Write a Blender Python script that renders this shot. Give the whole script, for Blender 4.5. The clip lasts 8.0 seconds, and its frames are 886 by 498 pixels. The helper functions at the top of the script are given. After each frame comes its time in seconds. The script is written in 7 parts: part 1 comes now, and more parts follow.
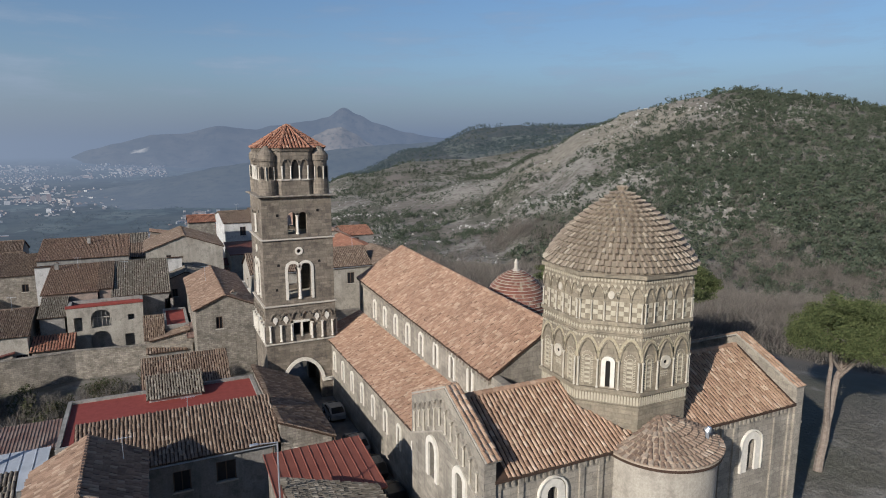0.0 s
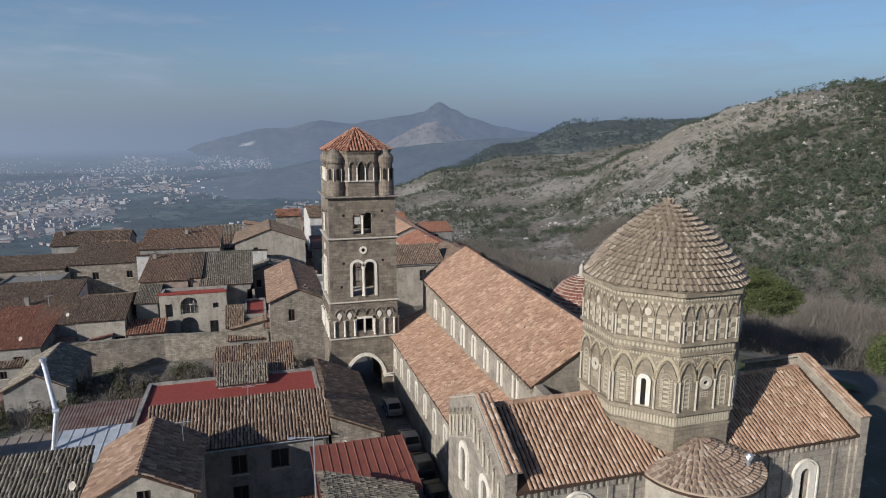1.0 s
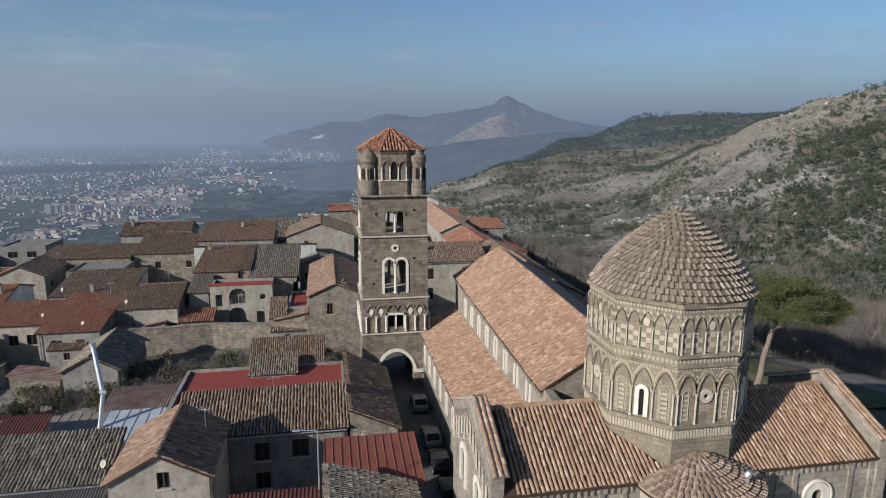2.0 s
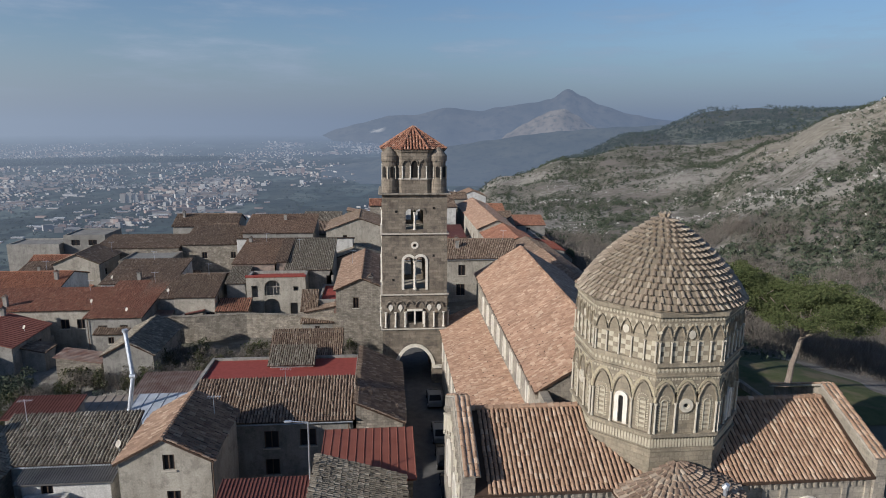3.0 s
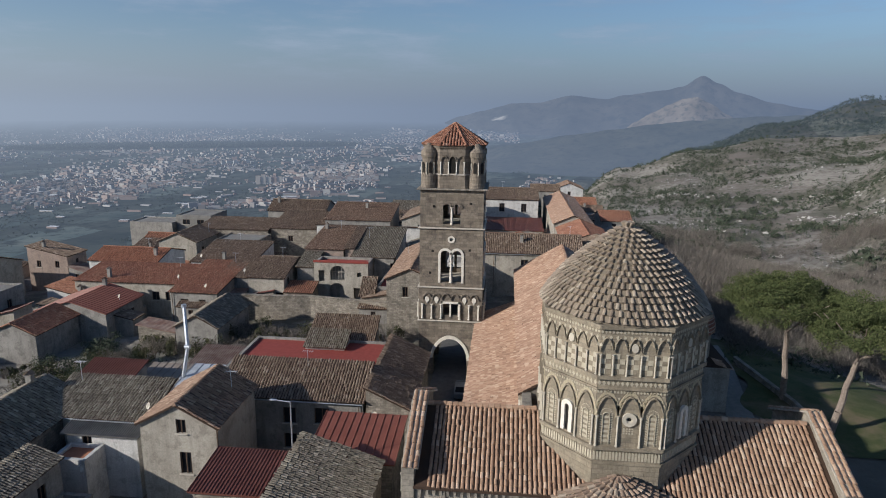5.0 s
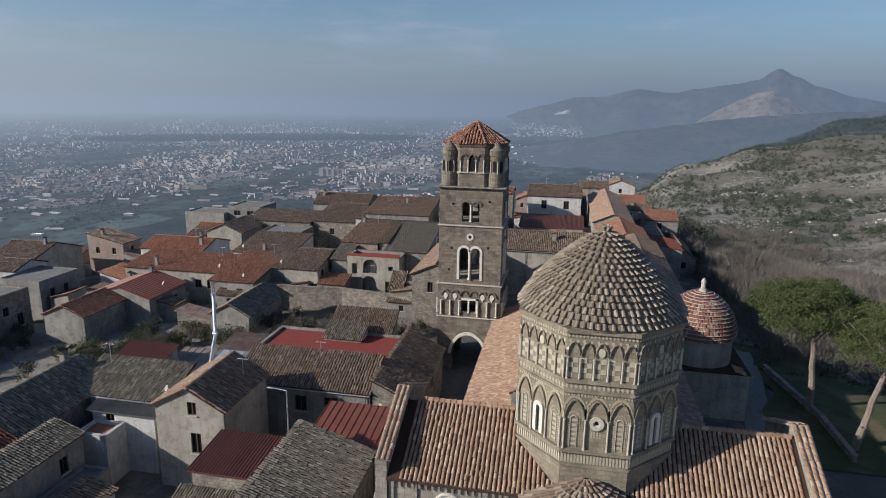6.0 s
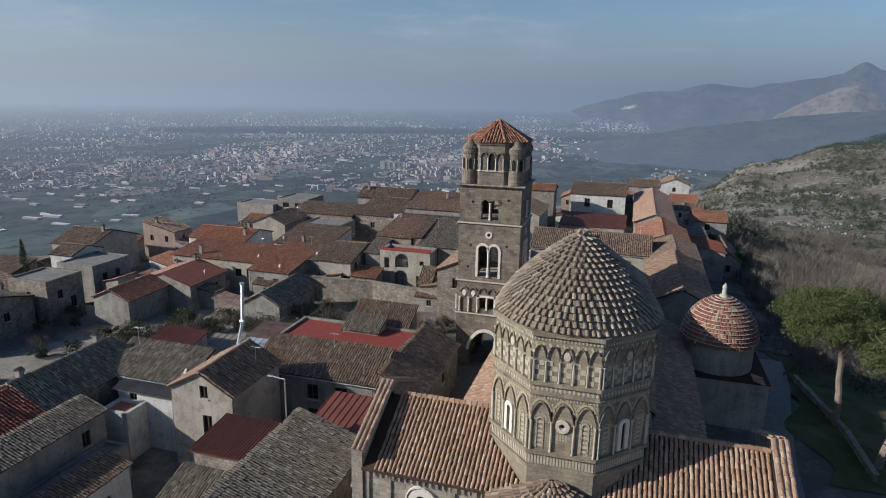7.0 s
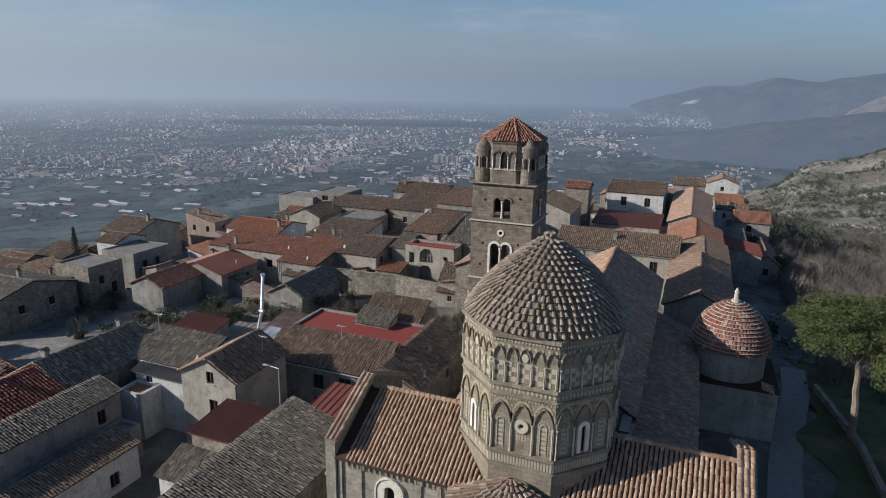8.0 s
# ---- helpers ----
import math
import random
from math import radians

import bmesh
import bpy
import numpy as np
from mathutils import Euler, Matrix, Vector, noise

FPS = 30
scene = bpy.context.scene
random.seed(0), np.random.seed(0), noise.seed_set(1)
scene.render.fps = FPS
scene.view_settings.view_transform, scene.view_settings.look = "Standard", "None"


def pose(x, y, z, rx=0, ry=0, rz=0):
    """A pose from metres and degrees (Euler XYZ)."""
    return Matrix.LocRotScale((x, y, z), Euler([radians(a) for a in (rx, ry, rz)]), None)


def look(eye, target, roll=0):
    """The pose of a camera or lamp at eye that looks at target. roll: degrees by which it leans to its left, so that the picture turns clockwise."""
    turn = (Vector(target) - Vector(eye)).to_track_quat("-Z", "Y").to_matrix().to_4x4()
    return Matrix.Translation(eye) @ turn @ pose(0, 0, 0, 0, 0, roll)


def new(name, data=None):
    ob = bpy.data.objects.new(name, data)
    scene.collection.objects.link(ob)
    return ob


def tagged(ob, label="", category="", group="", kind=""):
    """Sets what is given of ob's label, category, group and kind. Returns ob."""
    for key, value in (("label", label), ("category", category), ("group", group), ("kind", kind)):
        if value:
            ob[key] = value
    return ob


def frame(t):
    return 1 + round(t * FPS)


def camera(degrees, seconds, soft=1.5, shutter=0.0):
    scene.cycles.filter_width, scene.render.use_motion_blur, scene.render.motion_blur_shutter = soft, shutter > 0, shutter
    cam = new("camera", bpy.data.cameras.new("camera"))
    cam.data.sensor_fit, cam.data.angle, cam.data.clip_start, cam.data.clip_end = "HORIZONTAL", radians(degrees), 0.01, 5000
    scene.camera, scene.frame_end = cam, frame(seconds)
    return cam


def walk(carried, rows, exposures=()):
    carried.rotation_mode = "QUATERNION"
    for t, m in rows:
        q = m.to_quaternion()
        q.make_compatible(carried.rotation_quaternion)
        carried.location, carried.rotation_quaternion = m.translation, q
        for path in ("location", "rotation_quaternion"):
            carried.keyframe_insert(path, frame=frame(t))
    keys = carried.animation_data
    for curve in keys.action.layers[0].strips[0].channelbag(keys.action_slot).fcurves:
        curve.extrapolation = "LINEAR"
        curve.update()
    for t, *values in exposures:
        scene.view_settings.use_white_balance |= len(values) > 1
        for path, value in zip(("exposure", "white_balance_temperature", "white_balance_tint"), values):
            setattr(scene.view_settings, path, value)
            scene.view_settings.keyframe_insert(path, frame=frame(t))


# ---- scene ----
cam = camera(70.1, 8.0, soft=1.0)
METRES, EYE, TILT, LEAN, TURN = 38.0, 30.4, -10.0, 0.0, -25.0
X0, Y0 = -28.65, -33.25
ROWS = [
    (0.0, 0.0, 0.0, 0.0, 0.0, 0.0, -0.0),
    (0.5, 0.0461, -0.0057, 0.0133, 4.4, -0.29, -0.85),
    (1.0, 0.0928, -0.0092, 0.0254, 8.29, -0.62, -1.63),
    (1.5, 0.1437, -0.0098, 0.0363, 11.41, -1.0, -2.24),
    (3.0, 0.319, 0.0085, 0.0674, 19.41, -2.26, -3.78),
    (3.5, 0.3812, 0.0216, 0.0776, 22.08, -2.71, -4.26),
    (4.0, 0.4437, 0.0382, 0.0885, 24.87, -3.19, -4.8),
    (4.5, 0.5063, 0.0584, 0.0995, 27.53, -3.7, -5.28),
    (6.0, 0.6891, 0.1347, 0.1374, 35.69, -5.36, -6.66),
    (6.5, 0.748, 0.1662, 0.1513, 38.55, -5.98, -7.15),
    (7.0, 0.8056, 0.2, 0.1655, 41.27, -6.58, -7.6),
    (7.5, 0.8618, 0.2359, 0.1807, 43.78, -7.18, -7.99),
    (8.0, 0.9162, 0.2752, 0.1961, 46.21, -7.81, -8.34),
]
walk(cam, [(t, pose(X0, Y0, EYE, TILT, LEAN, TURN) @ pose(METRES * x, METRES * y, METRES * z, 90 + pitch, roll, yaw)) for t, x, y, z, yaw, pitch, roll in ROWS])

# ---- world, sun, exposure ----
SUN_EL, SUN_AZ = 23.8, 240.5
sd = Vector((math.sin(radians(SUN_AZ)) * math.cos(radians(SUN_EL)), math.cos(radians(SUN_AZ)) * math.cos(radians(SUN_EL)), math.sin(radians(SUN_EL))))
world = bpy.data.worlds.new("sky")
world.use_nodes = True
scene.world = world
wt = world.node_tree
sky = wt.nodes.new("ShaderNodeTexSky")
sky.sky_type, sky.sun_disc = "NISHITA", False
sky.sun_elevation, sky.sun_rotation = radians(SUN_EL), radians(SUN_AZ)
sky.air_density, sky.dust_density, sky.ozone_density, sky.altitude = 1.0, 1.0, 5.0, 300
wt.links.new(sky.outputs[0], wt.nodes["Background"].inputs[0])
wt.nodes["Background"].inputs[1].default_value = 0.1
sun = new("sun", bpy.data.lights.new("sun", "SUN"))
sun.data.energy, sun.data.angle, sun.data.color = 5.0, radians(0.6), (1.0, 0.955, 0.895)
sun.matrix_world = look(sd * 100, (0, 0, 0))

# ---- materials ----
MATS = {}


def lin(r, g, b):
    return tuple(((c / 255) / 12.92 if c < 10 else ((c / 255 + 0.055) / 1.055) ** 2.4) for c in (r, g, b)) + (1.0,)


class Nodes:
    """A small wrapper to write node trees in a few lines."""

    def __init__(self, name, rough=0.85, metal=0.0):
        self.m = bpy.data.materials.new(name)
        self.m.use_nodes = True
        self.t = self.m.node_tree
        self.b = self.t.nodes["Principled BSDF"]
        self.b.inputs["Roughness"].default_value = rough
        self.b.inputs["Metallic"].default_value = metal
        self.b.inputs["Specular IOR Level"].default_value = 0.25
        MATS[name] = self.m

    def add(self, kind, **props):
        n = self.t.nodes.new(kind)
        for k, v in props.items():
            if k == "op":
                n.operation = v
            elif k == "blend":
                n.blend_type = v
        return n

    def link(self, a, b):
        self.t.links.new(a, b)

    def coords(self):
        return self.add("ShaderNodeNewGeometry").outputs["Position"]

    def noise(self, scale, detail=4.0, rough=0.6, vec=None, stretch=None):
        n = self.add("ShaderNodeTexNoise")
        n.inputs["Scale"].default_value, n.inputs["Detail"].default_value, n.inputs["Roughness"].default_value = scale, detail, rough
        v = vec or self.coords()
        if stretch:
            mp = self.add("ShaderNodeMapping")
            mp.inputs["Scale"].default_value = stretch
            self.link(v, mp.inputs[0])
            v = mp.outputs[0]
        self.link(v, n.inputs["Vector"])
        return n.outputs["Fac"]

    def ramp(self, fac, *stops):
        r = self.add("ShaderNodeValToRGB")
        e = r.color_ramp.elements
        while len(e) < len(stops):
            e.new(0.5)
        for el, (p, c) in zip(e, stops):
            el.position, el.color = p, c if isinstance(c, tuple) else (c, c, c, 1)
        self.link(fac, r.inputs[0])
        return r.outputs[0]

    def mix(self, fac, a, b, blend="MIX"):
        n = self.add("ShaderNodeMixRGB", blend=blend)
        for s, v in zip(n.inputs, (fac, a, b)):
            if isinstance(v, (int, float)):
                s.default_value = v
            elif isinstance(v, tuple):
                s.default_value = v
            else:
                self.link(v, s)
        return n.outputs[0]

    def math(self, op, a, b=0.0):
        n = self.add("ShaderNodeMath", op=op)
        for s, v in zip(n.inputs, (a, b)):
            if isinstance(v, (int, float)):
                s.default_value = v
            else:
                self.link(v, s)
        return n.outputs[0]

    def rnd(self):
        """Random per piece, whether the piece is an object or an island."""
        a = self.add("ShaderNodeObjectInfo").outputs["Random"]
        b = self.add("ShaderNodeNewGeometry").outputs["Random Per Island"]
        return self.math("FRACT", self.math("ADD", a, b))

    def bump(self, height, strength=0.4, dist=0.03):
        n = self.add("ShaderNodeBump")
        n.inputs["Strength"].default_value, n.inputs["Distance"].default_value = strength, dist
        self.link(height, n.inputs["Height"])
        self.link(n.outputs[0], self.b.inputs["Normal"])

    def color(self, c):
        if isinstance(c, tuple):
            self.b.inputs["Base Color"].default_value = c
        else:
            self.link(c, self.b.inputs["Base Color"])
        return self.m


def tile_material(name, a, b, c, lichen, amount):
    """Fired clay: each tile its own tone, sooty patches, pale lichen."""
    n = Nodes(name, 0.9)
    base = n.ramp(n.rnd(), (0.0, a), (0.45, b), (0.8, c), (1.0, lichen))
    soot = n.ramp(n.noise(0.45, 5, 0.65), (0.3, 0.7), (0.7, 1.0))
    col = n.mix(0.8, base, soot, "MULTIPLY")
    spots = n.ramp(n.noise(5.0, 6, 0.7), (0.55, 0.0), (0.7, 1.0))
    col = n.mix(n.math("MULTIPLY", spots, amount), col, lichen)
    n.bump(n.noise(18.0, 4), 0.3, 0.02)
    if "dome" in name or "nave" in name or "glazed" in name:
        n.b.inputs["Roughness"].default_value = 0.6
        n.b.inputs["Specular IOR Level"].default_value = 0.5
    return n.color(col)


def wall_material(name, a, b, stain, scale=0.5, blocks=None, mortar=0.35):
    """Masonry or plaster: cloudy tone, streaks of damp, fine grain; blocks: size of its stones."""
    n = Nodes(name, 0.92)
    col = n.mix(n.ramp(n.noise(scale, 6, 0.65), (0.3, 0.0), (0.7, 1.0)), a, b)
    streak = n.ramp(n.noise(1.3, 5, 0.7, stretch=(1, 1, 0.12)), (0.48, 0.0), (0.72, 1.0))
    col = n.mix(n.math("MULTIPLY", streak, 0.5), col, stain)
    patch = n.ramp(n.noise(0.9, 7, 0.72), (0.52, 0.0), (0.6, 1.0))
    col = n.mix(n.math("MULTIPLY", patch, 0.45), col, stain)
    grain = n.noise(7.0, 5, 0.7)
    col = n.mix(0.7, col, n.ramp(grain, (0.25, 0.62), (0.75, 1.25)), "MULTIPLY")
    if blocks:
        w, h = blocks
        geo = n.add("ShaderNodeNewGeometry")
        sep = n.add("ShaderNodeSeparateXYZ")
        n.link(geo.outputs["Position"], sep.inputs[0])
        nor = n.add("ShaderNodeSeparateXYZ")
        n.link(geo.outputs["True Normal"], nor.inputs[0])
        ax = n.math("ABSOLUTE", nor.outputs[0])
        side = n.math("GREATER_THAN", ax, 0.72)
        inv = n.math("SUBTRACT", 1.0, side)
        u = n.math("ADD", n.math("MULTIPLY", sep.outputs[0], inv), n.math("MULTIPLY", sep.outputs[1], side))
        cmb = n.add("ShaderNodeCombineXYZ")
        n.link(u, cmb.inputs[0])
        n.link(sep.outputs[2], cmb.inputs[1])
        br = n.add("ShaderNodeTexBrick")
        n.link(cmb.outputs[0], br.inputs["Vector"])
        br.inputs["Scale"].default_value = 1.0
        br.inputs["Brick Width"].default_value, br.inputs["Row Height"].default_value = w, h
        br.inputs["Mortar Size"].default_value = 0.022
        br.inputs["Mortar Smooth"].default_value = 0.5
        br.inputs["Color1"].default_value, br.inputs["Color2"].default_value = (0.62, 0.60, 0.57, 1), (1.2, 1.17, 1.12, 1)
        br.inputs["Mortar"].default_value = (mortar, mortar, mortar, 1)
        col = n.mix(0.5 if "church" in name or "drum" in name else 0.7, col, br.outputs["Color"], "MULTIPLY")
        n.bump(n.math("SUBTRACT", n.math("MULTIPLY", grain, 0.6), br.outputs["Fac"]), 0.55, 0.04)
    else:
        n.bump(grain, 0.35, 0.03)
    return n.color(col)


def plain_material(name, a, b, rough=0.7, metal=0.0, scale=2.0):
    n = Nodes(name, rough, metal)
    return n.color(n.mix(n.ramp(n.noise(scale, 5, 0.65), (0.3, 0.0), (0.7, 1.0)), a, b))


def metal_roof_material(name, a, b, rust):
    n = Nodes(name, 0.55)
    col = n.mix(n.ramp(n.noise(0.7, 5), (0.35, 0.0), (0.65, 1.0)), a, b)
    col = n.mix(n.ramp(n.noise(2.5, 6, 0.7), (0.6, 0.0), (0.75, 0.7)), col, rust)
    return n.color(col)


TILE_CHURCH = tile_material("church_tile", lin(150, 121, 100), lin(166, 136, 113), lin(178, 148, 125), lin(194, 170, 148), 0.35)
TILE_NAVE = tile_material("nave_tile", lin(154, 121, 100), lin(170, 136, 113), lin(182, 149, 125), lin(200, 174, 150), 0.3)
TILE_DOME = tile_material("dome_tile", lin(130, 115, 99), lin(143, 128, 111), lin(154, 139, 121), lin(178, 165, 146), 0.45)
# darker bed of the dome: shade between its tiles put into the colour
GAP_SHADE_BED = tile_material("gap_shade_bed", lin(106, 95, 82), lin(114, 103, 89), lin(122, 111, 96), lin(138, 127, 111), 0.3)
TILE_APSE = tile_material("apse_tile", lin(132, 112, 97), lin(148, 127, 110), lin(160, 140, 122), lin(182, 166, 148), 0.4)
TILE_OLD = tile_material("old_tile", lin(112, 95, 82), lin(130, 111, 96), lin(143, 123, 106), lin(162, 146, 130), 0.4)
TILE_GREY = tile_material("grey_tile", lin(116, 108, 96), lin(131, 122, 109), lin(145, 136, 122), lin(170, 161, 146), 0.45)
TILE_BROWN = tile_material("brown_tile", lin(130, 106, 90), lin(147, 121, 103), lin(158, 132, 113), lin(176, 154, 134), 0.3)
TILE_ORANGE = tile_material("orange_tile", lin(156, 108, 86), lin(167, 117, 93), lin(176, 126, 101), lin(186, 140, 116), 0.15)
TILE_TOWER = tile_material("tower_tile", lin(142, 98, 79), lin(156, 110, 89), lin(168, 122, 100), lin(184, 148, 126), 0.2)
TILE_GLAZED = tile_material("glazed_tile", lin(130, 80, 66), lin(140, 89, 73), lin(146, 101, 84), lin(176, 160, 138), 0.4)
RED_METAL = metal_roof_material("red_metal", lin(116, 68, 57), lin(127, 78, 66), lin(106, 84, 75))
DARK_RED_METAL = metal_roof_material("dark_red_metal", lin(94, 57, 50), lin(106, 66, 58), lin(92, 72, 64))
RUSTY = metal_roof_material("rusty_sheet", lin(112, 84, 74), lin(140, 124, 114), lin(160, 154, 148))
DARK_SHEET = metal_roof_material("dark_sheet", lin(92, 90, 88), lin(112, 110, 106), lin(126, 116, 104))
BROWN_SHEET = metal_roof_material("brown_sheet", lin(120, 108, 98), lin(140, 130, 120), lin(104, 92, 84))
GREY_SHEET = metal_roof_material("grey_sheet", lin(150, 156, 164), lin(172, 178, 186), lin(140, 130, 124))
RED_TILE_FLOOR = plain_material("terrace_floor", lin(150, 100, 78), lin(168, 116, 92), 0.8)
RED_TERRACE = plain_material("red_terrace", lin(128, 60, 54), lin(144, 72, 64), 0.75)
TUFF_TOWER = wall_material("tower_tuff", lin(118, 109, 99), lin(146, 136, 123), lin(84, 79, 74), 0.6, (0.85, 0.36), 0.55)
TUFF_CHURCH = wall_material("church_tuff", lin(142, 135, 125), lin(168, 160, 147), lin(108, 103, 96), 0.5, (0.9, 0.4), 0.55)
TUFF_DRUM = wall_material("drum_tuff", lin(136, 126, 110), lin(156, 146, 128), lin(108, 101, 91), 0.7, (0.6, 0.3), 0.6)
TUFF_PALE = wall_material("pale_apse_stone", lin(158, 150, 138), lin(178, 170, 157), lin(126, 119, 110), 0.5)
MARBLE = plain_material("pale_marble", lin(198, 191, 178), lin(222, 215, 202), 0.65, 0, 3)
INLAY = plain_material("cream_inlay", lin(162, 153, 134), lin(184, 175, 156), 0.8, 0, 4)
COLONNETTE = plain_material("worn_marble", lin(172, 163, 147), lin(198, 190, 174), 0.75)
INLAY_DARK = plain_material("grey_inlay", lin(112, 106, 94), lin(132, 124, 110), 0.8, 0, 4)
PLASTER_GREY = wall_material("grey_plaster", lin(126, 122, 117), lin(160, 156, 149), lin(94, 92, 88), 0.35)
PLASTER_WARM = wall_material("warm_plaster", lin(148, 141, 130), lin(178, 171, 159), lin(112, 107, 99), 0.35)
PLASTER_WHITE = wall_material("white_plaster", lin(186, 184, 180), lin(208, 206, 202), lin(142, 139, 134), 0.35)
PLASTER_PINK = wall_material("faded_pink_plaster", lin(146, 128, 117), lin(168, 150, 138), lin(120, 110, 102), 0.35)
STONE_ROUGH = wall_material("rubble_stone", lin(128, 121, 111), lin(166, 158, 147), lin(96, 92, 87), 0.8, (0.5, 0.25), 0.5)
CONCRETE = wall_material("concrete", lin(118, 115, 110), lin(146, 143, 138), lin(110, 108, 106), 0.4)
ASPHALT = plain_material("asphalt", (0.09, 0.088, 0.085, 1), (0.14, 0.135, 0.13, 1), 0.85, 0, 1.2)
DARK_GLASS = plain_material("dark_window", (0.015, 0.016, 0.018, 1), (0.03, 0.03, 0.034, 1), 0.25, 0, 0.7)
# near-black: painted shade for openings without depth, and tyre rubber
SHADE_AND_TYRE = plain_material("shade_and_tyre_black", (0.012, 0.011, 0.01, 1), (0.02, 0.018, 0.016, 1), 0.9)
SHUTTER = plain_material("brown_shutter", lin(84, 68, 56), lin(100, 82, 68), 0.7)
CHIMNEY_MAT = STONE_ROUGH
STEEL = plain_material("galvanised_steel", lin(176, 180, 186), lin(206, 210, 216), 0.4, 0.7)
UNDER = plain_material("under_tile", lin(62, 48, 40), lin(76, 60, 50), 0.95)

# ---- mesh helpers ----


def part(name, bm, material, parent=None, label="", kind=""):
    me = bpy.data.meshes.new(name)
    if isinstance(bm, bmesh.types.BMesh):
        bm.to_mesh(me)
        bm.free()
    else:
        me.from_pydata(bm[0], [], bm[1])
    me.materials.append(material)
    ob = new(name, me)
    ob.parent = parent
    return tagged(ob, label, "", "", kind)


def thing(name, label, category, x=0.0, y=0.0, z=0.0, group="", kind=""):
    ob = new(name)
    ob.location = (x, y, z)
    ob.empty_display_size = 0.1
    return tagged(ob, label, category, group, kind)


def box(bm, x0, x1, y0, y1, z0, z1, bevel=0.0):
    """Adds a box to bm."""
    vs = [bm.verts.new((x, y, z)) for x in (x0, x1) for y in (y0, y1) for z in (z0, z1)]
    fs = [bm.faces.new([vs[i] for i in q]) for q in ((0, 1, 3, 2), (4, 6, 7, 5), (0, 4, 5, 1), (2, 3, 7, 6), (0, 2, 6, 4), (1, 5, 7, 3))]
    if bevel:
        bmesh.ops.bevel(bm, geom=list({e for f in fs for e in f.edges}), offset=bevel, segments=1, affect="EDGES")
    return bm


def boxes(*args, bevel=0.0):
    bm = bmesh.new()
    for a in args:
        box(bm, *a, bevel=bevel)
    return bm


def prism(bm, outline, m, depth):
    """A flat outline (x, z) in the plane of m, thickened by depth along m's -y."""
    a = [bm.verts.new(m @ Vector((x, 0, z))) for x, z in outline]
    b = [bm.verts.new(m @ Vector((x, depth, z))) for x, z in outline]
    bm.faces.new(a)
    bm.faces.new(b[::-1])
    n = len(a)
    for i in range(n):
        bm.faces.new((a[i], b[i], b[(i + 1) % n], a[(i + 1) % n]))
    return bm


def arch_outline(w, h, seg=10, pointed=0.0, x=0.0, z=0.0):
    """Outline of an arched opening w wide and h high to its crown; pointed raises the crown."""
    r = w / 2
    spring = h - r * (1 + pointed)
    pts = [(x - r, z), (x + r, z)]
    for i in range(seg + 1):
        a = math.pi * i / seg
        pts.append((x + r * math.cos(a), z + spring + r * (1 + pointed * math.sin(a)) * math.sin(a)))
    return pts


def arch_band(bm, m, w, h, t, depth, seg=10, pointed=0.0, x=0.0, z=0.0, legs=True):
    """A band t wide round an arched opening, proud of the plane by depth (towards -y of m)."""
    o = arch_outline(w + 2 * t, h + t, seg, pointed, x, z)
    i = arch_outline(w, h, seg, pointed, x, z)
    if legs:
        po, pi_ = [o[1]] + o[2:] + [o[0]], [i[1]] + i[2:] + [i[0]]
    else:
        po, pi_ = o[2:], i[2:]
    rows = []
    for (ox, oz), (ix, iz) in zip(po, pi_):
        rows.append([bm.verts.new(m @ Vector(c)) for c in ((ox, 0, oz), (ox, -depth, oz), (ix, -depth, iz), (ix, 0.0, iz))])
    for a, b in zip(rows, rows[1:]):
        for k in range(3):
            bm.faces.new((a[k], a[k + 1], b[k + 1], b[k]))
    for r in (rows[0], rows[-1]):
        bm.faces.new(r)
    return bm


def tube(bm, p, q, r0, r1, seg=8, caps=True):
    """A tapered round bar from p to q."""
    p, q = Vector(p), Vector(q)
    d = (q - p).normalized()
    u = d.orthogonal().normalized()
    v = d.cross(u)
    ra = [bm.verts.new(p + (u * math.cos(2 * math.pi * i / seg) + v * math.sin(2 * math.pi * i / seg)) * r0) for i in range(seg)]
    rb = [bm.verts.new(q + (u * math.cos(2 * math.pi * i / seg) + v * math.sin(2 * math.pi * i / seg)) * r1) for i in range(seg)]
    for i in range(seg):
        bm.faces.new((ra[i], ra[(i + 1) % seg], rb[(i + 1) % seg], rb[i]))
    if caps:
        bm.faces.new(ra[::-1])
        bm.faces.new(rb)
    return bm


def column(bm, m, x, z0, z1, r, y=0.0):
    """A colonnette with base and capital on the plane of m."""
    p = lambda z: m @ Vector((x, y, z))
    h = z1 - z0
    tube(bm, p(z0), p(z0 + 0.06 * h), r * 1.5, r * 1.2, 6)
    tube(bm, p(z0 + 0.06 * h), p(z1 - 0.1 * h), r, r * 0.92, 6)
    tube(bm, p(z1 - 0.1 * h), p(z1), r, r * 1.7, 6)


def wall_frame(x, y, z, turn):
    """The plane of a wall: x along it, z up, -y out of it. turn 0 faces -y, 90 faces +x, 180 +y, -90 -x."""
    return pose(x, y, z, 0, 0, turn)


